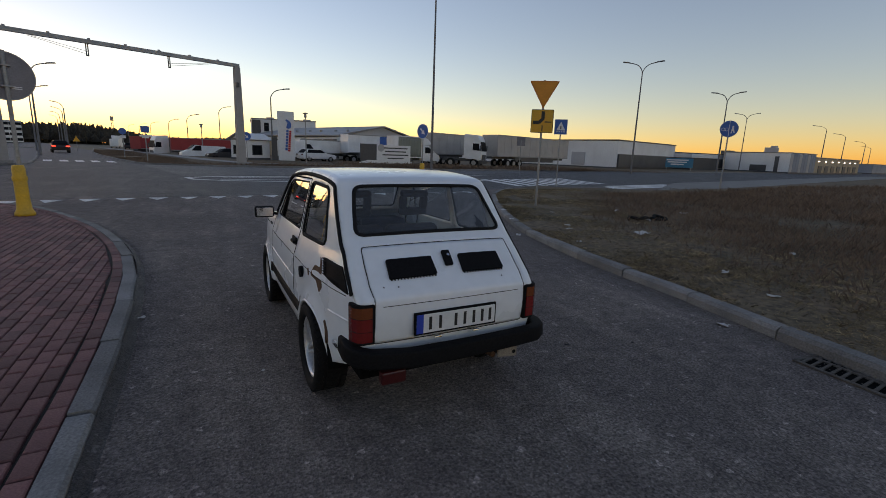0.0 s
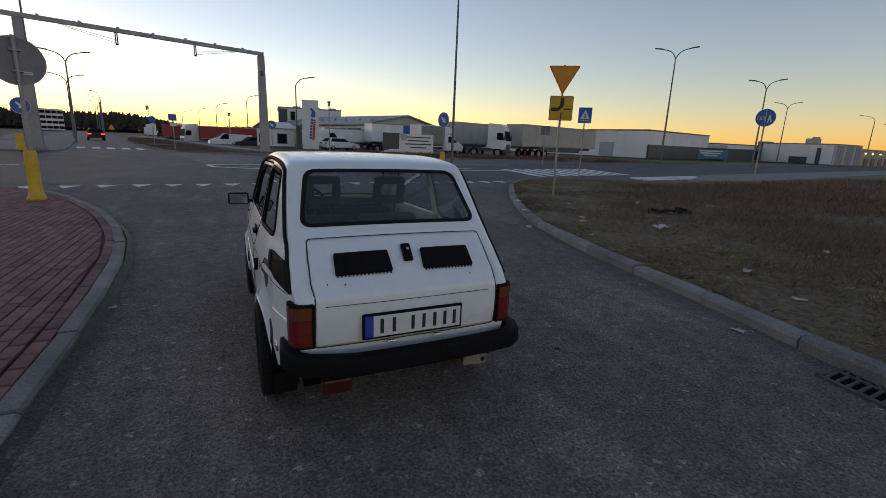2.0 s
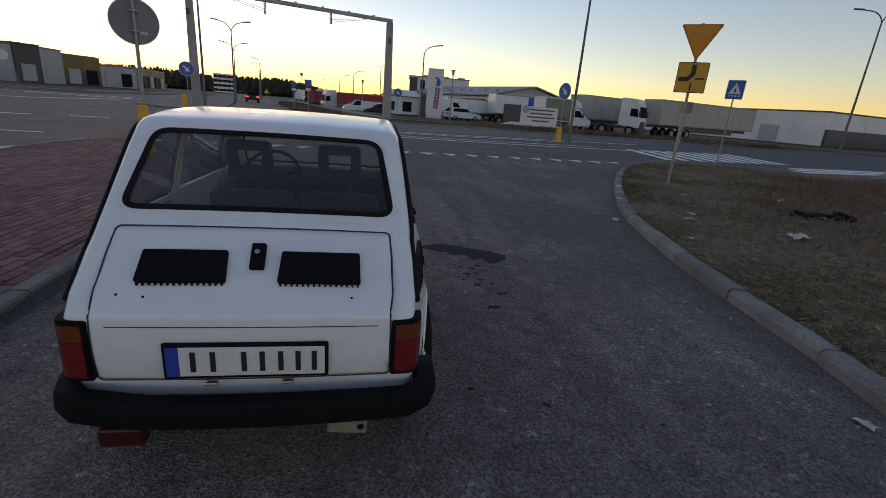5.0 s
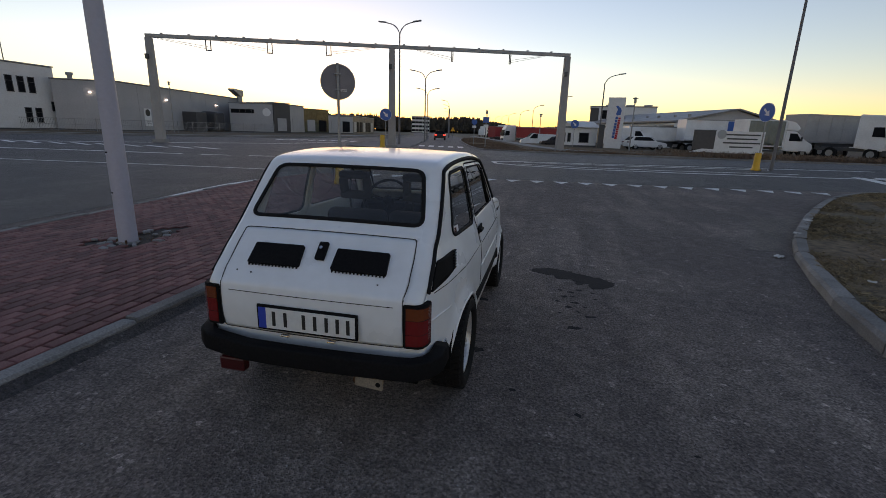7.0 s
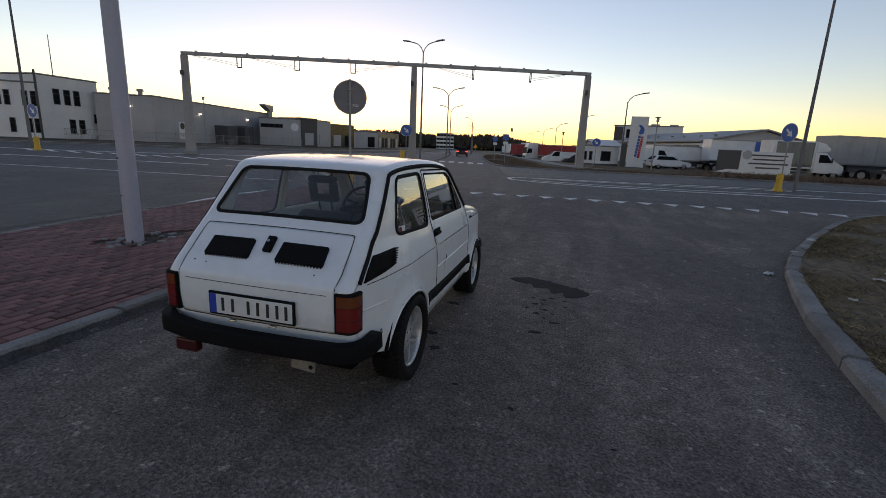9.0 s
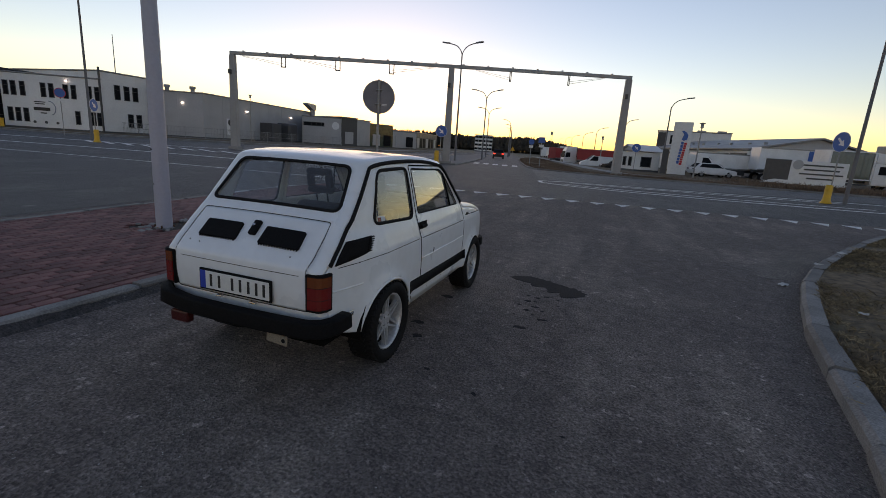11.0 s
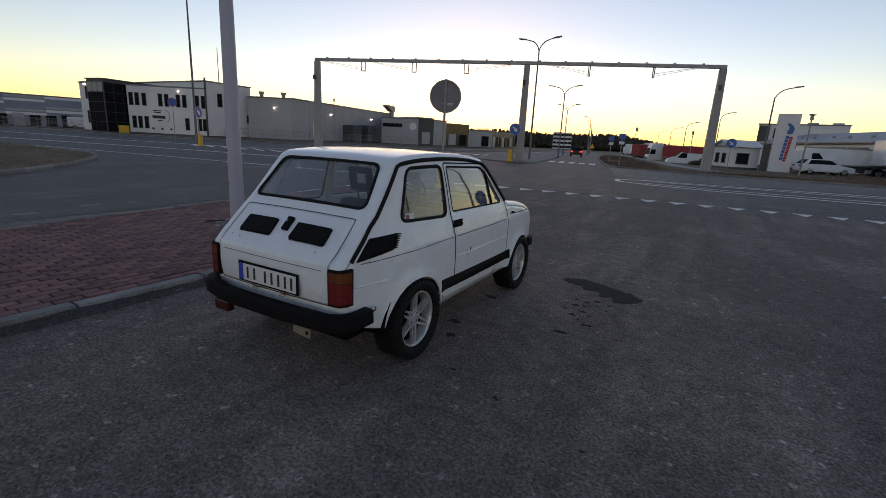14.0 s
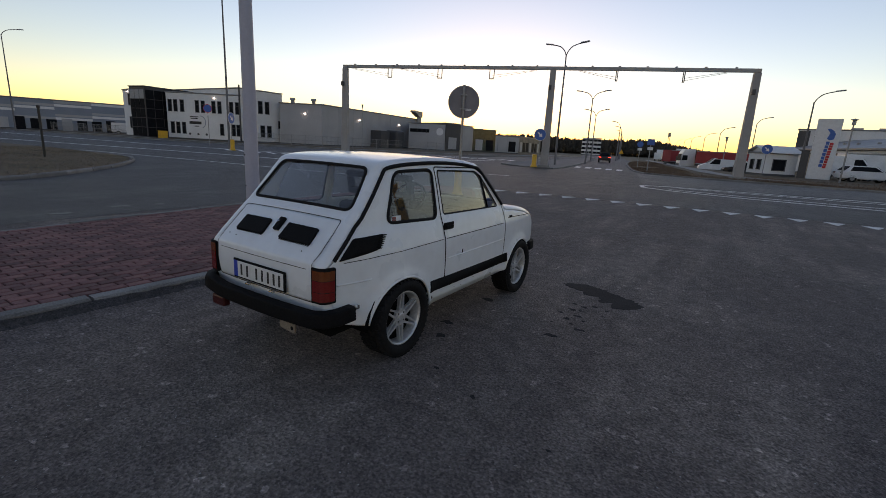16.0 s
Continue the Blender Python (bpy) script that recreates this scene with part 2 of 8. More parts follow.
WALL_WHITE = material("white_cladding", (0.72, 0.73, 0.735), 0.6, big=(0.4, 0.25), fine=(5, 0.06), bump=0.05)
WALL_GREY = material("grey_cladding", (0.39, 0.395, 0.41), 0.6, big=(0.4, 0.25), fine=(5, 0.06), bump=0.05)
WALL_DARK = material("dark_cladding", (0.06, 0.062, 0.068), 0.5, big=(0.4, 0.3), fine=(5, 0.1), bump=0.05)
WALL_TAN = material("tan_cladding", (0.36, 0.29, 0.20), 0.65, big=(0.4, 0.25), fine=(5, 0.06), bump=0.05)
WALL_STRIPE = material("blue_grey_cladding", (0.22, 0.26, 0.32), 0.6, big=(0.4, 0.25), fine=(5, 0.06), bump=0.05)
ROOF_GREY = material("grey_metal_roof", (0.22, 0.225, 0.235), 0.5, metal=0.3, big=(0.5, 0.3), fine=(8, 0.1), bump=0.05)
TARP_RED = material("red_tarpaulin", (0.36, 0.03, 0.03), 0.6, big=(0.8, 0.3), fine=(10, 0.1), bump=0.1)
TARP_GREY = material("grey_tarpaulin", (0.40, 0.38, 0.36), 0.6, big=(0.8, 0.3), fine=(10, 0.1), bump=0.1)
TARP_OLIVE = material("grey_green_tarpaulin", (0.22, 0.235, 0.20), 0.55, big=(0.8, 0.3), fine=(10, 0.1), bump=0.1)
TRUCK_WHITE = material("white_truck_paint", (0.78, 0.785, 0.79), 0.4, big=(1, 0.25), fine=(10, 0.06), bump=0.0)
CAR_DARK = material("dark_car_paint", (0.02, 0.02, 0.025), 0.3, big=(1, 0.2), fine=(10, 0.06), bump=0.0, coat=0.5)
LEAF = material("pine_needles", (0.046, 0.038, 0.026), 0.9, big=(0.3, 0.5), fine=(2, 0.4), bump=0.0, island=0.35)
GRASS = material("dry_grass_blades", (0.205, 0.145, 0.085), 0.9, big=(0.5, 0.85), fine=(5, 0.3), bump=0.0, second=(0.085, 0.066, 0.038), island=0.65)
WEED = material("brown_weeds", (0.190, 0.124, 0.084), 0.95, big=(0.5, 0.6), fine=(5, 0.3), bump=0.0, island=0.4)
STRAW = material("straw", (0.38, 0.285, 0.17), 0.9, big=(0.6, 0.8), fine=(5, 0.3), bump=0.0, second=(0.12, 0.095, 0.05), island=0.5)
FOOTWAY = material("pale_footway", (0.30, 0.285, 0.265), 0.85, big=(0.6, 0.3), fine=(20, 0.15), bump=0.2)
MEDIAN = material("grey_median_paving", (0.15, 0.145, 0.145), 0.85, big=(0.6, 0.3), fine=(20, 0.15), bump=0.2)
LITTER = material("scrap_paper", (0.55, 0.54, 0.52), 0.8, big=(6, 0.5), fine=(40, 0.15), bump=0.1)
WET = material("damp_stain", (0.042, 0.038, 0.037), 0.95, big=(3, 0.5), fine=(90, 0.3), bump=0.3, bump_scale=110, spec=0.12)
LAMP_GLOW = material("lamp_glow", (1.0, 0.9, 0.75), 0.4, bump=0.0, emit=1.6)
SIGN_ORANGE = material("sign_orange", (0.75, 0.27, 0.015), 0.45, big=(4, 0.25), fine=(30, 0.06), bump=0.0)
# fog lamp red, darkened to hold the shade under the bumper
FOG_RED = material("shaded_red_lens", (0.06, 0.004, 0.005), 0.35, big=(30, 0.4), fine=(200, 0.25), bump=0.2)
MIRROR = material("mirror_glass", (0.62, 0.63, 0.64), 0.06, metal=1.0, big=(8, 0.2), fine=(80, 0.1), bump=0.0)
TAIL_GLOW = material("tail_lamp_glow", (1.0, 0.06, 0.03), 0.4, bump=0.0, emit=1.0)

# ---------------------------------------------------------------- mesh helpers


def finish(name, bm, mat, parent=None, smooth=False, label="", away=None):
    """away: for an open skin, the point that its faces turn their backs to."""
    me = bpy.data.meshes.new(name)
    bmesh.ops.recalc_face_normals(bm, faces=bm.faces)
    if away is not None:
        bm.normal_update()
        if sum(f.normal.dot(f.calc_center_median() - Vector(away)) * f.calc_area() for f in bm.faces) < 0:
            bmesh.ops.reverse_faces(bm, faces=bm.faces)
    bm.to_mesh(me)
    bm.free()
    for one in (mat if isinstance(mat, (list, tuple)) else [mat]):
        me.materials.append(one)
    if smooth:
        me.polygons.foreach_set("use_smooth", [True] * len(me.polygons))
    ob = new(name, me)
    if parent is not None:
        ob.parent = parent
    if label:
        ob["label"] = label
    return ob


def part(name, bm, mat, parent, label="", smooth=False, away=None):
    return finish(name, bm, mat, parent, smooth, label, away)


def thing(name, m, label, category, group="", kind=""):
    e = new(name)
    e.empty_display_size = 0.2
    e.matrix_basis = m
    return tagged(e, label, category, group, kind)


def structure(ob, label, category):
    return tagged(ob, label, category, kind="structure")


def box(bm, centre, size, m=None, bevel=0.0, segments=2):
    r = bmesh.ops.create_cube(bm, size=1.0)
    vs = r["verts"]
    bmesh.ops.scale(bm, vec=size, verts=vs)
    if bevel:
        es = list({e for v in vs for e in v.link_edges})
        out = bmesh.ops.bevel(bm, geom=es, offset=bevel, segments=segments, affect="EDGES", profile=0.5)
        vs = list({v for f in out["faces"] for v in f.verts} | {v for v in vs if v.is_valid})
    bmesh.ops.translate(bm, vec=centre, verts=vs)
    if m is not None:
        bmesh.ops.transform(bm, matrix=m, verts=vs)
    return vs


def rod(bm, a, b, r1, r2=None, seg=12):
    a, b = Vector(a), Vector(b)
    d = b - a
    m = Matrix.Translation((a + b) / 2) @ d.to_track_quat("Z", "Y").to_matrix().to_4x4()
    r = bmesh.ops.create_cone(bm, cap_ends=True, segments=seg, radius1=r1, radius2=r1 if r2 is None else r2, depth=d.length, matrix=m)
    return r["verts"]


def sweep(bm, path, section, closed=False, up=None):
    """Carries a flat section (list of (side, out)) along a path of points; up: one 'out' direction for each point."""
    n = len(path)
    rings = []
    pts = [Vector(p) for p in path]
    for i, p in enumerate(pts):
        a = pts[(i - 1) % n] if closed or i else p
        b = pts[(i + 1) % n] if closed or i < n - 1 else p
        t = (b - a).normalized()
        o = Vector(up[i]) if up else Vector((0, 0, 1))
        s = t.cross(o).normalized()
        o = s.cross(t).normalized()
        rings.append([bm.verts.new(p + s * x + o * y) for x, y in section])
    k = len(section)
    for i in range(n if closed else n - 1):
        for j in range(k):
            bm.faces.new((rings[i][j], rings[i][(j + 1) % k], rings[(i + 1) % n][(j + 1) % k], rings[(i + 1) % n][j]))
    if not closed:
        bm.faces.new(rings[0])
        bm.faces.new(list(reversed(rings[-1])))


def ring_section(r, k=8, flat=1.0):
    return [(r * math.cos(2 * math.pi * i / k), r * flat * math.sin(2 * math.pi * i / k)) for i in range(k)]


def lathe(bm, profile, seg=32, m=None, closed=False):
    """Turns (radius, height) round z."""
    rings = []
    for i in range(seg):
        a = 2 * math.pi * i / seg
        rings.append([bm.verts.new((r * math.cos(a), r * math.sin(a), h)) for r, h in profile])
    k = len(profile)
    for i in range(seg):
        for j in range(k if closed else k - 1):
            f = (rings[i][j], rings[(i + 1) % seg][j], rings[(i + 1) % seg][(j + 1) % k], rings[i][(j + 1) % k])
            bm.faces.new(f)
    vs = [v for ring in rings for v in ring]
    bmesh.ops.remove_doubles(bm, verts=vs, dist=1e-6)
    if m is not None:
        bmesh.ops.transform(bm, matrix=m, verts=[v for v in vs if v.is_valid])


def prism(bm, poly, z0, z1, m=None):
    """An upright block over a flat outline."""
    lo = [bm.verts.new((x, y, z0)) for x, y in poly]
    hi = [bm.verts.new((x, y, z1)) for x, y in poly]
    k = len(poly)
    bm.faces.new(list(reversed(lo)))
    bm.faces.new(hi)
    for i in range(k):
        bm.faces.new((lo[i], lo[(i + 1) % k], hi[(i + 1) % k], hi[i]))
    if m is not None:
        bmesh.ops.transform(bm, matrix=m, verts=lo + hi)


def smooth_line(pts, step, closed=False):
    """Catmull-Rom line through the points, cut into pieces of about step metres."""
    pts = [Vector(p) for p in pts]
    n = len(pts)
    fine = []
    for i in range(n if closed else n - 1):
        p0 = pts[(i - 1) % n] if closed or i else pts[0] * 2 - pts[1]
        p1, p2 = pts[i], pts[(i + 1) % n]
        p3 = pts[(i + 2) % n] if closed or i < n - 2 else pts[-1] * 2 - pts[-2]
        for j in range(12):
            t = j / 12
            fine.append(0.5 * (2 * p1 + (p2 - p0) * t + (2 * p0 - 5 * p1 + 4 * p2 - p3) * t * t + (3 * p1 - p0 - 3 * p2 + p3) * t ** 3))
    if not closed:
        fine.append(pts[-1])
    else:
        fine.append(fine[0])
    lens = [0.0]
    for a, b in zip(fine, fine[1:]):
        lens.append(lens[-1] + (b - a).length)
    count = max(2, round(lens[-1] / step))
    out = []
    j = 0
    for i in range(count + (0 if closed else 1)):
        want = lens[-1] * i / count
        while j < len(lens) - 2 and lens[j + 1] < want:
            j += 1
        f = (want - lens[j]) / max(lens[j + 1] - lens[j], 1e-9)
        out.append(fine[j].lerp(fine[j + 1], f))
    return out


def rounded(poly, r, k=5):
    """A flat outline with its corners rounded by r (one number or one for each corner)."""
    out = []
    n = len(poly)
    for i in range(n):
        p, a, b = Vector(poly[i]), Vector(poly[i - 1]), Vector(poly[(i + 1) % n])
        rad = r[i] if isinstance(r, (list, tuple)) else r
        u, v = (a - p), (b - p)
        lu, lv = u.length, v.length
        u, v = u / lu, v / lv
        d = min(rad, lu * 0.45, lv * 0.45)
        if d < 1e-4:
            out.append(p)
            continue
        for j in range(k + 1):
            t = j / k
            out.append((p + u * d) * (1 - t) ** 2 + p * 2 * t * (1 - t) + (p + v * d) * t * t)
    return [(q.x, q.y) for q in out]


def sheet(outline, holes, cuts_x, cuts_y, place):
    """Fills a flat outline with holes, cuts it by lines in both directions and puts each point at place(x, y)."""
    bm = bmesh.new()
    edges = []
    for loop in (outline, *holes):
        vs = [bm.verts.new((x, y, 0)) for x, y in loop]
        edges += [bm.edges.new((vs[i], vs[(i + 1) % len(vs)])) for i in range(len(vs))]
    bmesh.ops.triangle_fill(bm, use_beauty=True, use_dissolve=False, edges=edges)
    for axis, cuts in ((0, cuts_x), (1, cuts_y)):
        for c in cuts:
            co = (c, 0, 0) if axis == 0 else (0, c, 0)
            no = (1, 0, 0) if axis == 0 else (0, 1, 0)
            bmesh.ops.bisect_plane(bm, geom=bm.verts[:] + bm.edges[:] + bm.faces[:], dist=1e-6, plane_co=co, plane_no=no)
    for v in bm.verts:
        v.co = Vector(place(v.co.x, v.co.y))
    return bm


def thicken(ob, depth, offset=-1):
    s = ob.modifiers.new("thickness", "SOLIDIFY")
    s.thickness, s.offset = depth, offset
    return ob


def spread(a, b, step):
    n = max(1, int(round((b - a) / step)))
    return [a + (b - a) * i / n for i in range(1, n)]


def table(xs, ys, x):
    return float(np.interp(x, xs, ys))


def mesh_of(name, verts, faces, mat):
    me = bpy.data.meshes.new(name)
    me.from_pydata(verts, [], faces)
    me.materials.append(mat)
    return new(name, me)


def cone_at(verts, faces, base, top, r0, r1, seg, spin=0.0):
    k = len(verts)
    for j in range(seg):
        a_ = spin + 2 * math.pi * j / seg
        verts.append((base[0] + r0 * math.cos(a_), base[1] + r0 * math.sin(a_), base[2]))
        verts.append((top[0] + r1 * math.cos(a_), top[1] + r1 * math.sin(a_), top[2]))
    for j in range(seg):
        n_ = (j + 1) % seg
        faces.append((k + 2 * j, k + 2 * n_, k + 2 * n_ + 1, k + 2 * j + 1))


# ---------------------------------------------------------------- ground, roads, kerbs
K = 0.96                              # plan unit in metres


def at(pts):
    return [(x * K, y * K) for x, y in pts]


def flat(name, pts, z, mat, label, category, step=0.0, rise=0.0):
    xs, ys = [p[0] for p in pts], [p[1] for p in pts]
    cx = spread(min(xs), max(xs), step) if step else []
    cy = spread(min(ys), max(ys), step) if step else []

    def lift(x, y):
        return (x, y, z + (rise * noise.noise((x * 0.5, y * 0.5, 0)) if rise else 0.0))

    return structure(finish(name, sheet(pts, [], cx, cy, lift), mat, smooth=True), label, category)


def kerb(name, line, width=0.15, height=0.11, step=1.0, inward=1, closed=False, label="worn grey concrete kerb stones in a row", drop=0.16, chamfer=0.03):
    """A run of kerb stones along a line; each stone is a piece of its own with a bevelled upper edge."""
    root = thing(name, Matrix.Identity(4), label, "kerb", kind="structure")
    pts = smooth_line([(x, y, 0) for x, y in line], step, closed)
    n = len(pts)
    for i in range(n if closed else n - 1):
        a, b = pts[i], pts[(i + 1) % n]
        d = (b - a)
        length = d.length - 0.022
        side = Vector((-d.y, d.x, 0)).normalized() * inward
        bm = bmesh.new()
        w = width
        sec = [(0, -drop), (0, height - chamfer), (chamfer, height), (w, height), (w, -drop)]
        lo = [bm.verts.new((0.006 + 0.004 * random.random(), s, h)) for s, h in sec]
        hi = [bm.verts.new((0.006 + length, s, h)) for s, h in sec]
        bm.faces.new(lo)
        bm.faces.new(list(reversed(hi)))
        for j in range(5):
            bm.faces.new((lo[j], lo[(j + 1) % 5], hi[(j + 1) % 5], hi[j]))
        m = Matrix.Identity(4)
        t = d.normalized()
        m.col[0][:3], m.col[1][:3], m.col[2][:3] = t, side, (0, 0, 1)
        m = m @ Matrix.Rotation(random.uniform(-0.014, 0.014), 4, "Z") @ Matrix.Rotation(random.uniform(-0.02, 0.02), 4, "X")
        m.translation = a + Vector((0, 0, random.uniform(-0.014, 0.008)))
        ob = part("kerb_stone", bm, KERB, root)
        ob.matrix_basis = m
    return root


def offset_line(line, d):
    pts = [Vector((x, y, 0)) for x, y in line]
    out = []
    for i, p in enumerate(pts):
        a, b = pts[max(i - 1, 0)], pts[min(i + 1, len(pts) - 1)]
        t = (b - a).normalized()
        out.append((p.x - t.y * d, p.y + t.x * d))
    return out


# the far ground, one sheet to the horizon
bm = bmesh.new()
R0 = 1500
for v in [(-R0, -R0, -0.12), (R0, -R0, -0.12), (R0, R0, -0.12), (-R0, R0, -0.12)]:
    bm.verts.new(v)
bm.faces.new(bm.verts[:])
structure(finish("ground", bm, GROUND), "bare brown winter soil and dead grass reaching the horizon", "ground")

# asphalt of the side road and the wide junction
road_outline = at([(-24, -14), (7.5, -14), (7.5, 3), (9.5, 10), (14, 13.5), (21, 14.0), (31, 15.8), (60, 22), (150, 40), (300, 70), (300, 90), (150, 62), (100, 49), (60, 44), (33, 42),
                   (16, 40), (4, 41), (-3, 46), (-6, 60), (-22, 125), (-75, 330), (-95, 330), (-34, 125), (-29, 70), (-36, 54), (-46, 42), (-56, 38), (-90, 36), (-180, 18), (-180, -2), (-60, 8), (-30, 8)])
flat("road", road_outline, 0.0, ASPHALT, "dark grey coarse asphalt with pale worn patches", "road", step=6.0)

main_outline = at([(-24, -14), (-4.3, -14), (-4.9, 0), (-5.3, 4.8), (-5.7, 10.5), (-5.5, 13.6), (-4.6, 15.1), (-3.6, 15.35), (0, 15.6), (5, 16.0), (9.5, 16.5), (14, 17.8), (20, 18.5), (60, 27.1), (150, 46),
                   (300, 78), (300, 90), (150, 62), (100, 49), (60, 44), (33, 42), (16, 40), (4, 41), (-3, 46), (-6, 60), (-22, 125), (-75, 330), (-95, 330), (-34, 125), (-29, 70), (-36, 54), (-46, 42), (-56, 38), (-90, 36), (-180, 18), (-180, -2), (-60, 8), (-30, 8)])
flat("main_road", main_outline, 0.004, ASPHALT_MAIN, "smoother dark asphalt of the main road", "road", step=6.0)

# verge of dead grass beside the side road
RK = at([(3.7, -14), (4.05, -4), (4.2, 0), (4.34, 1.0), (4.61, 2.17), (4.87, 3.25), (5.02, 4.37), (5.32, 5.5), (5.73, 6.9), (6.3, 8.2), (7.3, 10.1), (8.6, 12.3), (10.1, 14.5), (12.0, 16.4), (15.0, 17.9), (20.0, 18.4), (29, 20.3), (60, 27.0), (110, 38)])
kerb("kerb_verge", RK[:15], inward=-1)
kerb("kerb_pavement", RK[16:], inward=-1, step=2.0, height=0.08)
RKi = offset_line(RK, -0.14)
flat("verge", RKi[:15] + at([(17.4, 16.4), (20.7, 14.9), (29.5, 16.0), (55, 21.8), (110, 33.5), (110, -14)]), 0.09, VERGE, "rough winter verge of dead brown grass and soil", "ground", step=1.2, rise=0.05)
flat("pavement", at([(20.7, 15.3), (29.5, 16.0), (55, 21.8), (110, 33.5)]) + list(reversed(RKi[16:])), 0.085, PAVING, "pale grey paved footway beside the road", "pavement", step=3.0)

# island of red pavers
LK = at([(-0.95, -14), (-0.66, -5), (-0.565, 0), (-0.545, 1.2), (-0.535, 2.2), (-0.53, 3.1), (-0.555, 4.5), (-0.67, 6.27), (-0.95, 7.83), (-1.49, 9.6), (-2.31, 11.5), (-3.2, 13.06), (-3.9, 13.8), (-4.6, 13.9), (-5.15, 13.2),
         (-5.35, 11.6), (-5.25, 9.7), (-4.95, 7.1), (-4.75, 5.6), (-4.55, 3.9), (-4.3, 2.5), (-4.1, 0), (-4.0, -5), (-3.9, -14)])
kerb("kerb_island", LK, inward=1, height=0.086, width=0.12, chamfer=0.018)
lip_top = smooth_line([(x, y, 0) for x, y in offset_line(LK, -0.003)], 0.12)
lip_low = smooth_line([(x, y, 0) for x, y in offset_line(LK, -0.075)], 0.12)
bm = bmesh.new()
lip_n = min(len(lip_top), len(lip_low))
lip_rows = []
for i in range(lip_n):
    a = lip_top[i * (len(lip_top) - 1) // (lip_n - 1)]
    b = lip_low[i * (len(lip_low) - 1) // (lip_n - 1)]
    hz = random.uniform(0.040, 0.066)
    mid_ = a.lerp(b, random.uniform(0.35, 0.6))
    lip_rows.append([bm.verts.new((a.x, a.y, -0.02)), bm.verts.new((a.x, a.y, hz)), bm.verts.new((mid_.x, mid_.y, hz * random.uniform(0.3, 0.5))), bm.verts.new((b.x, b.y, -0.004))])
for r0, r1 in zip(lip_rows, lip_rows[1:]):
    for j in range(3):
        bm.faces.new((r0[j], r0[j + 1], r1[j + 1], r1[j]))
structure(finish("asphalt_lip", bm, ASPHALT_MAIN, smooth=False), "crumbled dark asphalt banked against the kerb", "road")
LKi = offset_line(LK, 0.115)
flat("island_bed", LKi, 0.060, SAND, "sand bed between red concrete pavers", "pavement", step=2.0)

# grass islands and verges across the junction
FI = at([(-9.5, -14), (-10.9, 0), (-12.2, 4.5), (-13.2, 5.6), (-14.6, 6.9), (-16.4, 8.3), (-18.9, 9.8), (-21.2, 10.7), (-24, 11.0), (-40, 9.5), (-75, 3), (-75, -14)])
kerb("kerb_grass_island", FI[:9], inward=1, step=1.5)
flat("grass_island", offset_line(FI, 0.14), 0.09, VERGE, "low island of dry grass inside a kerb", "ground", step=1.5, rise=0.03)
FR = at([(-19.5, 125), (-12.6, 80), (-8.9, 62), (-5.4, 47), (-3.6, 41.2), (-1.4, 39.4), (2.4, 38.0), (9, 37.8), (16, 37.9), (24, 38.4), (33, 40), (45, 41.5), (61, 43), (101, 48), (170, 60)])
kerb("kerb_far_side", FR, inward=1, step=2.5, height=0.12)
flat("far_verge", offset_line(FR, 0.14) + at([(170, 130), (30, 130), (-5, 180)]), 0.09, VERGE, "bare brown verge across the junction", "ground", step=5.0, rise=0.04)
way = [(7.0, 42.8), (3.7, 45.0), (0.9, 53.0), (-1.9, 66.0), (-5.2, 80.0), (-9.0, 95.0), (-20.0, 140.0)]
flat("footway", offset_line(at(way), -0.9) + list(reversed(offset_line(at(way), 0.9))), 0.135, FOOTWAY, "narrow pale concrete footway across the verge", "pavement", step=4.0)
flat("asphalt_patch", at([(-3.3, 38.9), (-0.6, 26.2), (1.1, 26.6), (4, 27.2), (11, 29.4), (20, 31.5), (33, 37.2), (24, 38.6), (16, 38.2), (9, 38.1), (2.4, 38.3), (-1.4, 39.7)]), 0.008, ASPHALT_PATCH, "paler resurfaced patch of asphalt", "road", step=6.0)
FL = at([(-180, 10), (-120, 20.5), (-88, 27.5), (-72, 30.2), (-60, 32.0), (-52, 35.0), (-44, 41.5), (-35, 52.5), (-28.5, 66), (-36, 128)])
kerb("kerb_far_bend", FL, inward=1, step=2.5, height=0.12)
flat("far_footway", offset_line(FL, 2.4) + list(reversed(offset_line(FL, 4.4))), 0.13, FOOTWAY, "pale paved footway in front of the factories", "pavement", step=6.0)
flat("far_bend_verge", offset_line(FL, 0.14) + at([(-90, 190), (-180, 190)]), 0.09, VERGE, "trampled verge in front of the factories", "ground", step=5.0, rise=0.03)
MI = at([(-9.2, 36.2), (-12.3, 36.0), (-15.5, 39.5), (-18, 52), (-27, 105), (-25, 107), (-13, 56), (-9.6, 40)])
kerb("kerb_median", MI, inward=-1, step=1.5, closed=True, height=0.12)
flat("median", MI, 0.085, MEDIAN, "paved traffic island round the gantry post", "pavement", step=2.0)


# road markings
def marking(name, polys, label):
    root = thing(name, Matrix.Identity(4), label, "road marking", kind="structure")
    for poly in polys:
        bm = bmesh.new()
        prism(bm, poly, 0.001, 0.010)
        part("stripe", bm, WHITE_LINE, root)
    return root


def stripe(a, b, w):
    a, b = Vector(a), Vector(b)
    n = Vector((-(b - a).y, (b - a).x)).normalized() * w / 2
    return [tuple(a - n), tuple(b - n), tuple(b + n), tuple(a + n)]


tri = []
for i in range(20):
    x = -4.31 + i * 0.775
    y = 15.05 + 0.085 * (x + 4) - (0.0 if x > -2 else 0.1 * (-2 - x))
    tri.append(at([(x, y), (x + 0.46, y + 0.04), (x + 0.23, y - 0.60)]))
marking("give_way_line", tri, "row of worn white give-way triangles on asphalt")


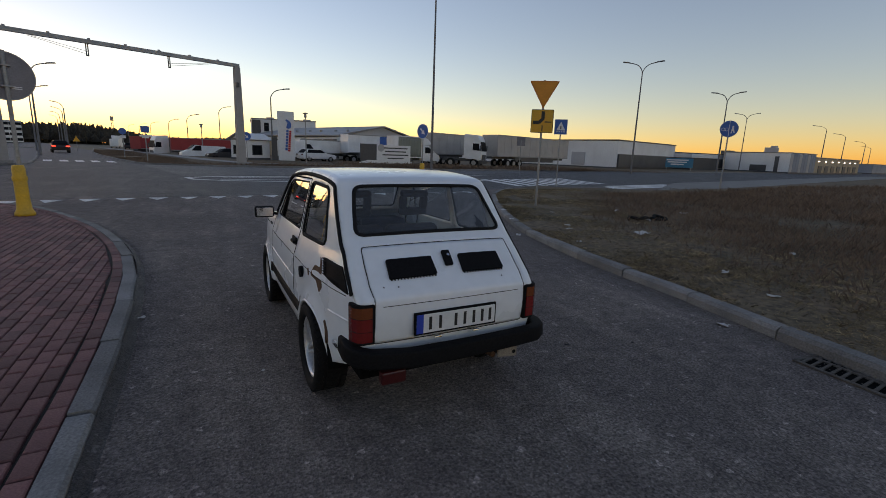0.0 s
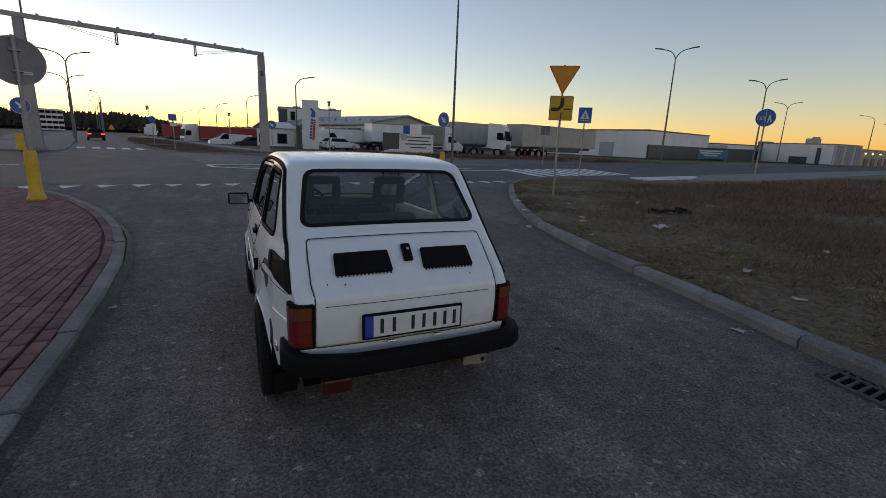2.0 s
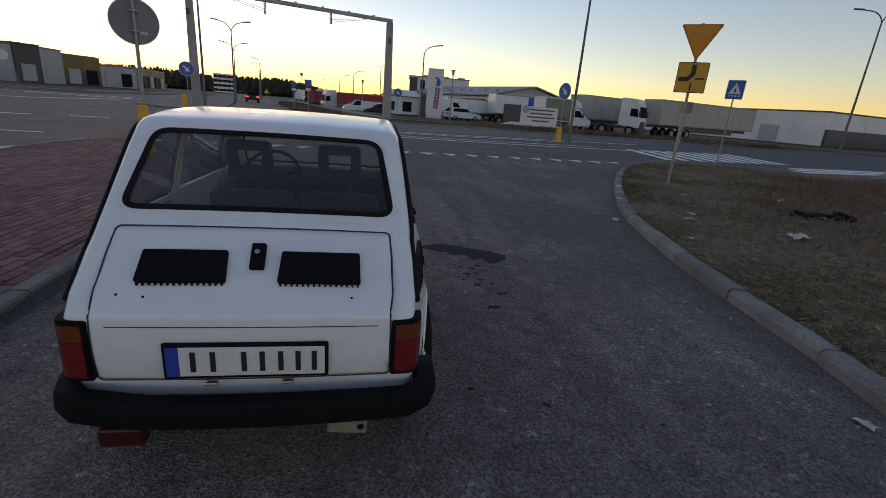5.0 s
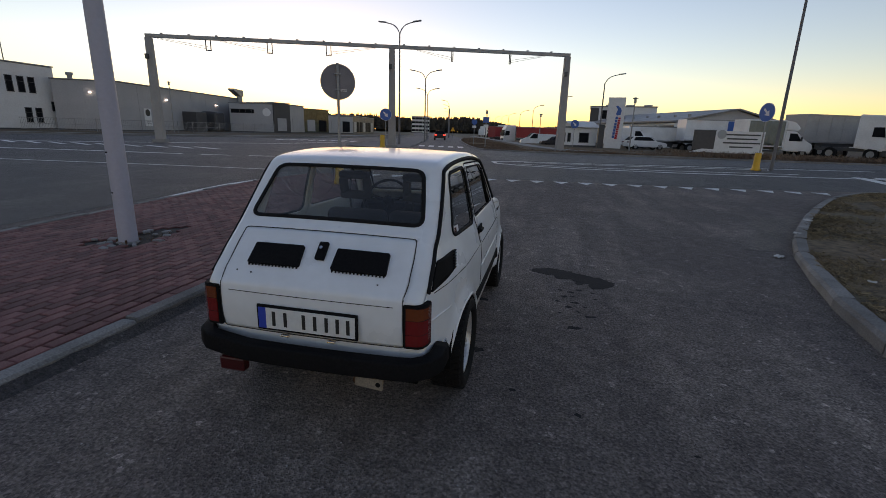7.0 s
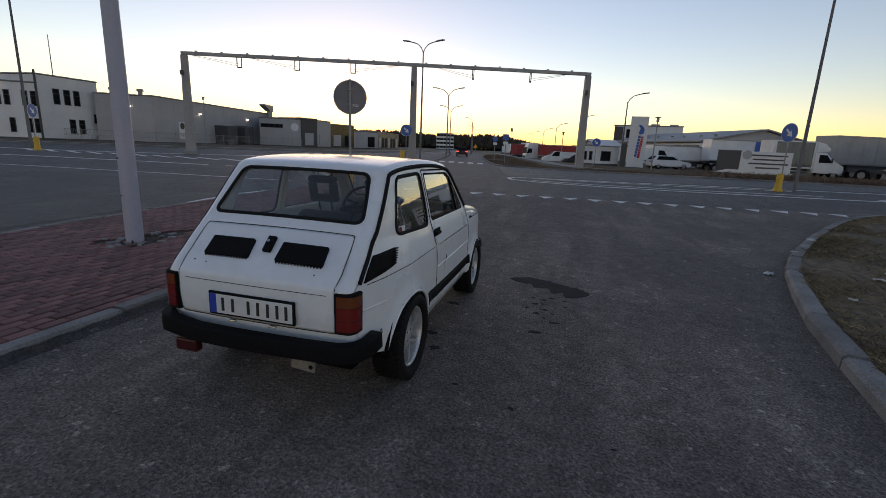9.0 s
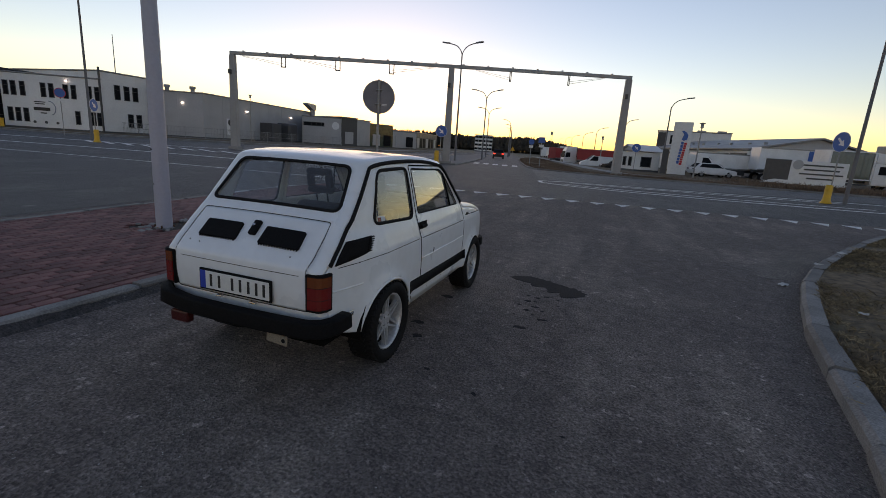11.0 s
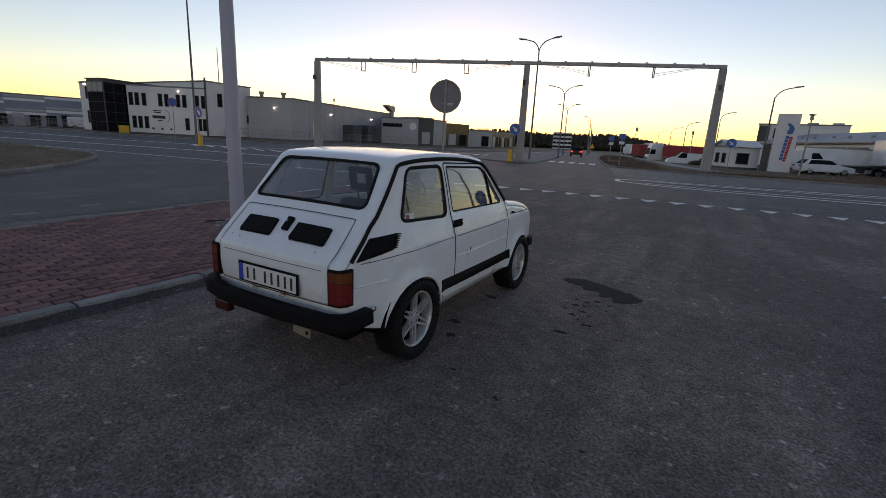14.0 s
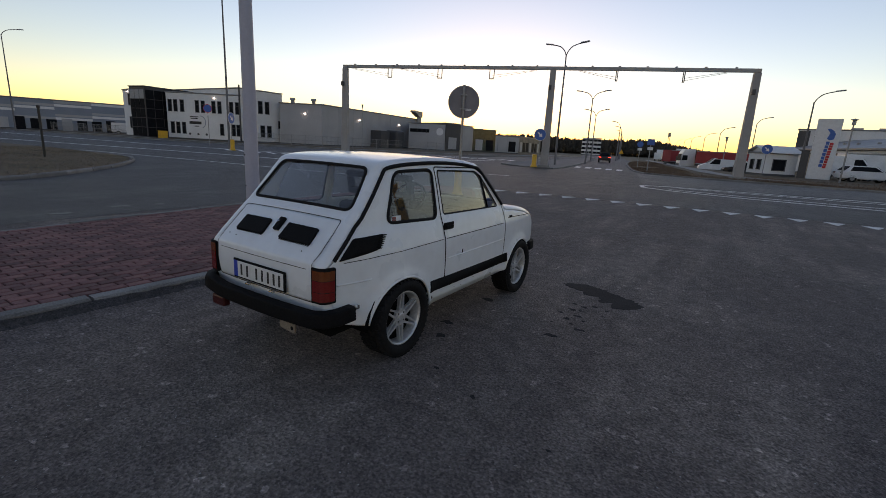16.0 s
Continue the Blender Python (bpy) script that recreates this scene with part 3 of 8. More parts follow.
def polyline(name, pts, w, label):
    pts = at(pts)
    return marking(name, [stripe(a_, b_, w) for a_, b_ in zip(pts, pts[1:])], label)


marking("lane_dashes", [stripe(*at([a_, b_]), 0.17) for a_, b_ in (((-14.8, 20.4), (-13.4, 20.75)), ((-12.5, 21.0), (-11.3, 21.45)), ((-10.2, 21.9), (-9.0, 22.4)), ((-8.0, 22.8), (-6.9, 23.2)))], "dashed white lane line on the main road")
polyline("lane_line", [(-100, 2.0), (-60, 9.6), (-40, 14.8), (-31.8, 17.3), (-27, 18.5), (-23, 19.3), (-20, 19.8), (-15.9, 20.3)], 0.26, "solid white lane line on the main road")
polyline("edge_line", [(-120, 15.4), (-66, 20.0), (-45, 22.6), (-33, 26.0), (-29.4, 29.0), (-25.6, 32.5), (-21, 37.5), (-19.5, 46)], 0.32, "solid white edge line on the main road")
polyline("edge_line_inner", [(-30, 11.6), (-24.6, 12.6), (-18.9, 13.5), (-15, 14.0), (-12.3, 14.4), (-9.3, 14.7), (-7.0, 14.9)], 0.09, "thin faded white line at the mouth of the side road")
marking("lane_hatching", [stripe(*at([(-36.5 + 1.75 * i, 24.9 + 0.22 * i), (-33.4 + 1.75 * i, 23.4 + 0.22 * i)]), 0.3) for i in range(10)], "slanting white bars in a closed lane")
marking("median_crossing", [stripe(*at([(-9.6 + 1.0 * i, 43.6 - 0.1 * i), (-10.3 + 1.0 * i, 46.8 - 0.1 * i)]), 0.5) for i in range(5)], "white zebra crossing bars beside the traffic island")
marking("far_crossing", [stripe(*at([(-27.6 + 1.1 * i, 47.6 + 0.4 * i), (-28.3 + 1.1 * i, 50.6 + 0.4 * i)]), 0.5) for i in range(8)], "white zebra crossing bars on the far lanes")
upper_ = [(-0.4, 24.8), (0.6, 25.6), (2.6, 26.0), (6.0, 26.6), (10.8, 27.9), (20, 30.0)]
lower_ = [(-0.4, 24.8), (-0.1, 23.5), (1.4, 22.6), (4.0, 22.1), (8.0, 22.3), (14.0, 23.2), (20, 24.6)]
hatch = [stripe(*at([a_, b_]), 0.2) for line_ in (upper_, lower_) for a_, b_ in zip(line_, line_[1:])]
for line_ in ([(1.2, 25.2), (4.0, 25.4), (8.0, 26.0), (14, 27.6)], [(1.0, 23.6), (4.0, 23.2), (8.0, 23.5), (14, 24.8)]):
    hatch += [stripe(*at([a_, b_]), 0.14) for a_, b_ in zip(line_, line_[1:])]
marking("hatched_island", hatch, "white ringed traffic area worn into the asphalt")
# added strip that stands for the paler look of the kerb top, not road paint
marking("pale_kerb_strip", [stripe(*at([a_, b_]), 0.17) for a_, b_ in (((-5.3, 7.9), (-5.56, 9.3)), ((-5.56, 9.3), (-5.72, 10.6)), ((-5.72, 10.6), (-5.68, 11.8)))], "added pale strip standing for the lighter kerb top")
zebra = [stripe(*at([(15.0 + i * 0.95, 19.0 + 0.2 * i), (16.2 + i * 0.95, 24.5 + 0.2 * i)]), 0.45) for i in range(9)]
marking("crossing", zebra, "white zebra crossing stripes on the side road")
zebra2 = [stripe(*at([(19.4 + i * 0.7, 17.0 + 0.8 * i), (25.8 + i * 0.9, 18.2 + 0.8 * i)]), 0.4) for i in range(3)]
marking("crossing_bars", zebra2, "white bars at the mouth of the footway")

# ---------------------------------------------------------------- the car
CX, CY = 1.251, 1.9315
CAR_MID = (0, 1.45, 0.62)
car = thing("car", pose(CX, CY, 0), "small white old hatchback-shaped city car, rusty and dirty, parked on asphalt", "car")

PROF_PTS = [(0.045, 0.42), (0.020, 0.50), (0.004, 0.60), (0.004, 0.690), (0.005, 0.718), (0.012, 0.735), (0.027, 0.748), (0.06, 0.780), (0.13, 0.848), (0.245, 0.962), (0.285, 0.995), (0.40, 1.125), (0.505, 1.252), (0.55, 1.292),
            (0.64, 1.312), (0.85, 1.328), (1.15, 1.334), (1.45, 1.324), (1.68, 1.298), (1.78, 1.268), (1.98, 1.095), (2.17, 0.925), (2.235, 0.905), (2.42, 0.885), (2.66, 0.84), (2.82, 0.785), (2.90, 0.73), (2.935, 0.65), (2.945, 0.50), (2.925, 0.36)]
PROF = [Vector((p.x, p.y)) for p in smooth_line([(a, b, 0) for a, b in PROF_PTS], 0.008)]
PS = [0.0]
for _a, _b in zip(PROF, PROF[1:]):
    PS.append(PS[-1] + (_b - _a).length)
PNORM = []
for _i in range(len(PROF)):
    _a, _b = PROF[max(_i - 1, 0)], PROF[min(_i + 1, len(PROF) - 1)]
    _t = (_b - _a).normalized()
    PNORM.append(Vector((-_t.y, _t.x)))
PY, PZ = [p.x for p in PROF], [p.y for p in PROF]
NY, NZ = [p.x for p in PNORM], [p.y for p in PNORM]
EDGE_R = 0.045
ARCHES = ((0.622, 0.262, 0.300), (2.475, 0.262, 0.295))


def side_x(y, z):
    """Half width of the body side at a place along the car and a height."""
    w = table([0, 0.06, 0.14, 0.3, 0.6, 1.1, 1.8, 2.3, 2.6, 2.8, 2.9, 2.95], [0.540, 0.556, 0.574, 0.612, 0.652, 0.664, 0.664, 0.655, 0.638, 0.612, 0.592, 0.57], y)
    p = table([0.2, 0.3, 0.42, 0.55, 0.68, 0.755, 0.775, 0.85, 0.92, 1.1, 1.22, 1.3, 1.36], [-0.03, -0.018, -0.003, 0.0, -0.002, -0.008, -0.016, -0.036, -0.062, -0.102, -0.132, -0.16, -0.19], z)
    flare = 0.0
    for cy, cz, r in ARCHES:
        d = math.hypot(y - cy, z - cz)
        flare += 0.020 * math.exp(-((d - r) / 0.045) ** 2)
    return w + p + flare


def prof_at(s):
    return Vector((table(PS, PY, s), table(PS, PZ, s))), Vector((table(PS, NY, s), table(PS, NZ, s))).normalized()


def edge_width(s):
    p, n = prof_at(s)
    q = p - n * EDGE_R
    return side_x(q.x, q.y)


FLATV, CROWN = 0.86, 0.010


def band(s, v, lift=0.0):
    """A point of the body's upper skin: s metres along the middle line from the rear, v from -1 to 1 across."""
    p, n = prof_at(s)
    w = edge_width(s)
    sign = 1 if v >= 0 else -1
    a = abs(v)
    if a <= FLATV:
        x = a / FLATV * (w - EDGE_R)
        q = p + n * (CROWN * (1 - (a / FLATV) ** 2) + lift)
        return (sign * x, q.x, q.y)
    th = (a - FLATV) / (1 - FLATV) * math.pi / 2
    x = w - EDGE_R + (EDGE_R + lift) * math.sin(th)
    q = p + n * (-EDGE_R + (EDGE_R + lift) * math.cos(th))
    return (sign * x, q.x, q.y)


def s_of(y, z):
    return PS[min(range(len(PROF)), key=lambda i: (PROF[i].x - y) ** 2 + (PROF[i].y - z) ** 2)]


def v_of(s, x):
    return x / (edge_width(s) - EDGE_R) * FLATV


def band_loop(corners, r, k=5):
    """Outline in (s, v) from corners given as (s, x in metres)."""
    return [(s, v_of(s, x)) for s, x in rounded(corners, r, k)]


VCUTS = [-0.97, -0.94, -0.91, -0.885, -0.86, -0.6, -0.3, 0, 0.3, 0.6, 0.86, 0.885, 0.91, 0.94, 0.97]
S_END = PS[-1]
S_LID0, S_LID1 = s_of(0.02, 0.495), s_of(0.240, 0.957)
S_RW0, S_RW1 = s_of(0.300, 1.010), s_of(0.512, 1.258)
S_WS0, S_WS1 = s_of(1.79, 1.265), s_of(2.155, 0.938)
S_HD0, S_HD1 = s_of(2.26, 0.902), s_of(2.86, 0.76)
lid_hole = band_loop([(S_LID0, -0.468), (S_LID0, 0.468), (S_LID1, 0.462), (S_LID1, -0.462)], 0.02)
lid_out = band_loop([(S_LID0 + 0.004, -0.464), (S_LID0 + 0.004, 0.464), (S_LID1 - 0.004, 0.458), (S_LID1 - 0.004, -0.458)], 0.02)
rw_hole = band_loop([(S_RW0, -0.470), (S_RW0, 0.470), (S_RW1, 0.415), (S_RW1, -0.415)], 0.055, 6)
ws_hole = band_loop([(S_WS0, -0.43), (S_WS0, 0.43), (S_WS1, 0.50), (S_WS1, -0.50)], 0.06, 6)
hd_hole = band_loop([(S_HD0, -0.50), (S_HD0, 0.50), (S_HD1, 0.46), (S_HD1, -0.46)], 0.03)
hd_out = band_loop([(S_HD0 + 0.004, -0.496), (S_HD0 + 0.004, 0.496), (S_HD1 - 0.004, 0.456), (S_HD1 - 0.004, -0.456)], 0.03)
SCUTS, _last, _ang = [], 0.0, None
for _i in range(1, len(PS) - 1):
    _a = math.atan2(PNORM[_i].x, PNORM[_i].y)
    if _ang is None or abs(_a - _ang) > 0.05 or PS[_i] - _last > 0.07:
        SCUTS.append(PS[_i])
        _last, _ang = PS[_i], _a
body = part("body", sheet([(0, -1), (S_END, -1), (S_END, 1), (0, 1)], [lid_hole, rw_hole, ws_hole, hd_hole], SCUTS, VCUTS, lambda s, v: band(s, v)), PAINT, car, "chalky white paint with scratches", smooth=True, away=CAR_MID)
thicken(body, 0.012)
lid = part("engine_lid", sheet(lid_out, [], [s for s in SCUTS if s < S_RW0], VCUTS, lambda s, v: band(s, v, 0.001)), PAINT, car, "white engine lid", smooth=True, away=CAR_MID)
thicken(lid, 0.012)
bonnet = part("bonnet", sheet(hd_out, [], [s for s in SCUTS if s > S_WS1], VCUTS, lambda s, v: band(s, v, 0.001)), PAINT, car, smooth=True, away=CAR_MID)
thicken(bonnet, 0.012)


def offset_profile(i):
    q = PROF[i] - PNORM[i] * EDGE_R
    return (q.x, q.y)


# side panels: outline from the skin's edge down to the sill, with both wheel arches cut out
upper = [offset_profile(i) for i in sorted({0, len(PROF) - 1} | {PS.index(s) for s in SCUTS})]
low = [(2.86, 0.33), (2.80, 0.32)]
for cy, cz, r in reversed(ARCHES):
    a0 = math.asin((0.30 - cz) / r)
    for j in range(25):
        a = a0 + (math.pi - 2 * a0) * j / 24
        low.append((cy + r * math.cos(a), cz + r * math.sin(a)))
low += [(0.25, 0.315), (0.16, 0.345), (0.10, 0.40)]
SIDE_OUT = upper + low
DOOR = rounded([(1.100, 0.435), (1.095, 1.268), (1.70, 1.252), (1.79, 1.205), (2.10, 0.925), (2.125, 0.80), (2.10, 0.435)], [0.02, 0.03, 0.05, 0.03, 0.03, 0.05, 0.03])
DOOR_IN = rounded([(1.104, 0.439), (1.099, 1.264), (1.699, 1.248), (1.787, 1.201), (2.096, 0.923), (2.121, 0.80), (2.096, 0.439)], [0.02, 0.03, 0.05, 0.03, 0.03, 0.05, 0.03])
DWIN = rounded([(1.135, 0.925), (1.125, 1.243), (1.69, 1.225), (1.765, 1.185), (2.02, 0.915)], [0.025, 0.03, 0.04, 0.04, 0.03])
QWIN = rounded([(0.515, 0.925), (0.640, 1.240), (1.055, 1.250), (1.045, 0.905)], [0.06, 0.07, 0.05, 0.06], 7)
GRILLE = rounded([(0.115, 0.742), (0.235, 0.862), (0.462, 0.868), (0.425, 0.792), (0.39, 0.775)], 0.012)
YC, ZC = spread(0.02, 2.94, 0.035), spread(0.3, 1.3, 0.03)


def tube_loop(name, loop, place, r, mat, parent, flat_=1.0, closed=True, label="", k=8, normal=None):
    pts = [Vector(place(*q)) for q in loop]
    keep = [pts[0]]
    for p in pts[1:]:
        if (p - keep[-1]).length > 0.004:
            keep.append(p)
    if closed and (keep[0] - keep[-1]).length < 0.004:
        keep.pop()
    bm = bmesh.new()
    ups = [normal] * len(keep)
    sweep(bm, keep, ring_section(r, k, flat_), closed, ups)
    return part(name, bm, mat, parent, label, True)


def densify(loop, step):
    out = []
    for i in range(len(loop)):
        a, b = Vector(loop[i]), Vector(loop[(i + 1) % len(loop)])
        n = max(1, int((b - a).length / step))
        out += [tuple(a.lerp(b, j / n)) for j in range(n)]
    return out


for sx in (-1, 1):
    def side(y, z, lift=0.0, sx=sx):
        return (sx * (side_x(y, z) + lift), y, z)

    panel = part("side_panel", sheet(SIDE_OUT, [DOOR, QWIN], YC, ZC, side), PAINT, car, "white side panel with rust spots", smooth=True, away=CAR_MID)
    thicken(panel, 0.012)
    door = part("door", sheet(DOOR_IN, [DWIN], YC, ZC, lambda y, z: side(y, z, 0.001)), PAINT, car, "white door", smooth=True, away=CAR_MID)
    thicken(door, 0.014)
    part("door_glass", sheet(DWIN, [], YC, ZC, lambda y, z: side(y, z, -0.008)), GLASS, car, smooth=True).visible_shadow = False
    part("quarter_glass", sheet(QWIN, [], YC, ZC, lambda y, z: side(y, z, -0.006)), GLASS, car, smooth=True).visible_shadow = False
    tube_loop("quarter_seal", densify(QWIN, 0.03), lambda y, z: side(y, z, 0.0), 0.011, RUBBER, car, 0.7, normal=(sx, 0, 0.25))
    tube_loop("door_seal", densify(DWIN, 0.03), lambda y, z: side(y, z, 0.0), 0.006, RUBBER, car, 0.8, normal=(sx, 0, 0.25))
    tube_loop("quarterlight_bar", [(1.765, 1.195), (1.80, 1.06), (1.835, 0.92)], lambda y, z: side(y, z, -0.002), 0.008, BLACK, car, closed=False, normal=(sx, 0, 0.25))
    # rain gutter in black, from the tail along the roof to the windscreen pillar
    i0 = min(range(len(PROF)), key=lambda i: (PROF[i].x - 0.06) ** 2 + (PROF[i].y - 0.775) ** 2)
    i1 = min(range(len(PROF)), key=lambda i: (PROF[i].x - 2.14) ** 2 + (PROF[i].y - 0.95) ** 2)
    gut = [tuple(PROF[i] - PNORM[i] * EDGE_R * 0.85) for i in range(i0, i1, 4)]
    tube_loop("rain_gutter", gut, lambda y, z: side(y, z, 0.007), 0.013, RUBBER, car, 0.8, closed=False, normal=(sx, 0, 0.1))
    tube_loop("door_gap", densify(DOOR, 0.03), lambda y, z: side(y, z, -0.002), 0.005, DARK, car, normal=(sx, 0, 0.1), k=6)
    # near-black tubes draw the shade of the folds in the white metal
    tube_loop("flank_crease_shade", [(0.15 + 0.04 * j, 0.728 + 0.001 * j) for j in range(24)], lambda y, z: side(y, z, -0.0015), 0.003, DARK, car, closed=False, normal=(sx, 0, 0.1), k=6)
    tube_loop("door_crease_shade", [(1.12 + 0.04 * j, 0.752 + 0.0002 * j) for j in range(25)], lambda y, z: side(y, z, 0.0), 0.003, DARK, door, closed=False, normal=(sx, 0, 0.1), k=6)
    tube_loop("door_ridge", [(1.10 + 0.04 * j, 0.598 + 0.0004 * j) for j in range(26)], lambda y, z: side(y, z, -0.001), 0.006, PAINT, door, closed=False, normal=(sx, 0, 0.1), k=8)
    tube_loop("flank_ridge", [(0.10 + 0.04 * j, 0.600) for j in range(7)], lambda y, z: side(y, z, -0.001), 0.006, PAINT, car, closed=False, normal=(sx, 0, 0.1), k=8)
    bm = sheet([(0.30, 0.50), (0.30, 0.875), (1.02, 0.875), (1.02, 0.50)], [], YC, ZC, lambda y, z: side(y, z, -0.03))
    thicken(part("quarter_trim", bm, TRIM, car, "grey vinyl inner side trim", True), 0.006)
    # lower band and sill
    bm = sheet([(0.915, 0.378), (0.915, 0.462), (2.185, 0.462), (2.185, 0.378)], [], YC, [], lambda y, z: side(y, z, 0.006))
    thicken(part("side_moulding", bm, BLACK, car, "wide black rubbing strip", True, CAR_MID), 0.012)
    bm = sheet([(0.915, 0.275), (0.915, 0.374), (2.19, 0.374), (2.19, 0.29)], [], YC, [], lambda y, z: side(y, z, -0.004))
    thicken(part("sill", bm, PAINT, car, "white sill with rust holes", True, CAR_MID), 0.03)
    bm = bmesh.new()
    for j in range(14):
        y = 0.93 + j * 0.09 + random.uniform(-0.03, 0.03)
        z = random.uniform(0.335, 0.368)
        r = random.uniform(0.006, 0.014)
        prism(bm, [(r * 1.8 * math.cos(a) * random.uniform(0.6, 1.2), r * math.sin(a) * random.uniform(0.6, 1.2)) for a in [k * 0.9 for k in range(7)]], 0, 0.004,
              Matrix.Translation((sx * (side_x(y, z) - 0.005), y, z)) @ Matrix(((0, 0, sx, 0), (sx, 0, 0, 0), (0, 1, 0, 0), (0, 0, 0, 1))))
    part("rust_spots", bm, RUST, car)["kind"] = "stuff"
    # air intake behind the side window
    intake = part("air_intake", sheet(GRILLE, [], YC, ZC, lambda y, z: side(y, z, 0.008)), BLACK, car, "black plastic side air intake", True, CAR_MID)
    thicken(intake, 0.012)
    for j in range(7):
        bm = bmesh.new()
        y, z = 0.405 + j * 0.009, 0.785 + j * 0.0125
        box(bm, (sx * (side_x(y, z) + 0.008), y, z), (0.016, 0.05, 0.005), bevel=0.002)
        part("fin", bm, BLACK, intake)
    # arch lips, handle, crease
    for cy, cz, r in ARCHES:
        a0 = math.asin((0.30 - cz) / r)
        arc = [(cy + r * math.cos(a0 + (math.pi - 2 * a0) * j / 24), cz + r * math.sin(a0 + (math.pi - 2 * a0) * j / 24)) for j in range(25)]
        tube_loop("arch_lip", arc, lambda y, z: side(y, z, -0.004), 0.009, PAINT, car, closed=False, normal=(sx, 0, 0))
    hb = bmesh.new()
    box(hb, (sx * (side_x(1.155, 0.835) + 0.014), 1.16, 0.835), (0.022, 0.10, 0.022), bevel=0.006)
    box(hb, (sx * (side_x(1.155, 0.835) + 0.004), 1.165, 0.84), (0.01, 0.13, 0.055), bevel=0.004)
    part("door_handle", hb, BLACK, door, "black door handle")
    # inner wheel housing
    for cy, cz, r in ARCHES:
        bm = bmesh.new()
        rr = r + 0.03
        outer, inner = side_x(cy, 0.6) - 0.03, side_x(cy, 0.6) - 0.28
        ang = [math.pi * j / 16 for j in range(17)]
        ro = [bm.verts.new((sx * outer, cy + rr * math.cos(a), cz + rr * math.sin(a))) for a in ang]
        ri = [bm.verts.new((sx * inner, cy + rr * math.cos(a), cz + rr * math.sin(a))) for a in ang]
        for j in range(16):
            bm.faces.new((ro[j], ro[j + 1], ri[j + 1], ri[j]))
        bm.faces.new(ri)
        thicken(part("wheel_housing", bm, DARK, car, smooth=True), 0.006)

for name_, shape in (("rust_patch", [(0.43, 0.70), (0.47, 0.79), (0.50, 0.845), (0.53, 0.86), (0.50, 0.80), (0.58, 0.80), (0.62, 0.74), (0.60, 0.73), (0.52, 0.72), (0.47, 0.66)]), ("rust_patch", [(0.655, 0.72), (0.68, 0.76), (0.70, 0.75), (0.68, 0.71)]),
                     ("rust_patch", [(0.345, 0.40), (0.36, 0.47), (0.39, 0.52), (0.375, 0.53), (0.34, 0.48), (0.32, 0.41)]), ("rust_patch", [(0.90, 0.42), (0.915, 0.50), (0.885, 0.53), (0.875, 0.52), (0.89, 0.45)])):
    ob = part(name_, sheet(rounded(shape, 0.012), [], [], [], lambda y, z: (-(side_x(y, z) + 0.0025), y, z)), RUST, car, "flaked paint with brown rust", away=CAR_MID)
    thicken(ob, 0.002)
for name_, shape, mt in (("sticker", [(0.56, 0.925), (0.57, 0.965), (0.655, 0.962), (0.65, 0.92)], SIGN_WHITE), ("sticker_print", [(0.565, 0.93), (0.572, 0.958), (0.605, 0.957), (0.60, 0.928)], RED_LENS)):
    ob = part(name_, sheet(shape, [], [], [], lambda y, z, l_=(-0.004 if mt is SIGN_WHITE else -0.003): (side_x(y, z) + l_, y, z)), mt, car, "small red and white window sticker", away=CAR_MID)
    thicken(ob, 0.0006)
rear_glass = part("rear_window", sheet(rw_hole, [], SCUTS, VCUTS, lambda s, v: band(s, v, -0.006)), GLASS, car, smooth=True)
rear_glass.visible_shadow = False
screen = part("windscreen", sheet(ws_hole, [], SCUTS, VCUTS, lambda s, v: band(s, v, -0.006)), GLASS, car, smooth=True)
screen.visible_shadow = False
tube_loop("rear_window_seal", densify(rw_hole, 0.03), lambda s, v: band(s, v, 0.0), 0.0115, RUBBER, car, 0.6, normal=(0, -0.77, 0.63))
tube_loop("windscreen_seal", densify(ws_hole, 0.03), lambda s, v: band(s, v, 0.0), 0.013, RUBBER, car, 0.6, normal=(0, 0.7, 0.7))

tube_loop("lid_gap", densify(lid_hole, 0.03), lambda s, v: band(s, v, -0.001), 0.003, GAP, car, normal=(0, -0.8, 0.6), k=6)
tube_loop("bonnet_gap", densify(hd_hole, 0.03), lambda s, v: band(s, v, -0.0015), 0.005, DARK, car, normal=(0, 0, 1), k=6)
# thin dark tube for the shade along the lid's embossed fold
S_CR = s_of(0.004, 0.694)
tube_loop("lid_crease_shade", [(S_CR, v_of(S_CR, -0.42 + 0.04 * j)) for j in range(22)], lambda s, v: band(s, v, 0.0), 0.0022, GAP, lid, closed=False, normal=(0, -1, 0.2), k=6)
# dark pegs stand for the shaded screw holes in the lid
for x, z in ((-0.40, 0.775), (-0.32, 0.765), (0.33, 0.768)):
    sb_ = s_of(0.06, z)
    bm = bmesh.new()
    q = Vector(band(sb_, v_of(sb_, x), 0.0))
    rod(bm, q, q + Vector((0, -0.003, 0.003)), 0.004, seg=8)
    part("screw_hole", bm, DARK, lid)
# chipped paint on the door, a black card behind the rear side glass, brackets at the bumper's ends
ob = part("paint_chip", sheet([(1.335, 0.605), (1.34, 0.635), (1.352, 0.64), (1.348, 0.61)], [], [], [], lambda y, z: (side_x(y, z) + 0.003, y, z)), DARK, car, "dark chip in the paint", away=CAR_MID)
thicken(ob, 0.002)
ob = part("black_card", sheet([(0.60, 0.968), (0.62, 1.0), (0.72, 1.04), (0.70, 0.99), (0.735, 0.98), (0.70, 0.955)], [], [], [], lambda y, z: (side_x(y, z) - 0.02, y, z)), BLACK, car, "black card behind the glass", away=CAR_MID)
thicken(ob, 0.002)
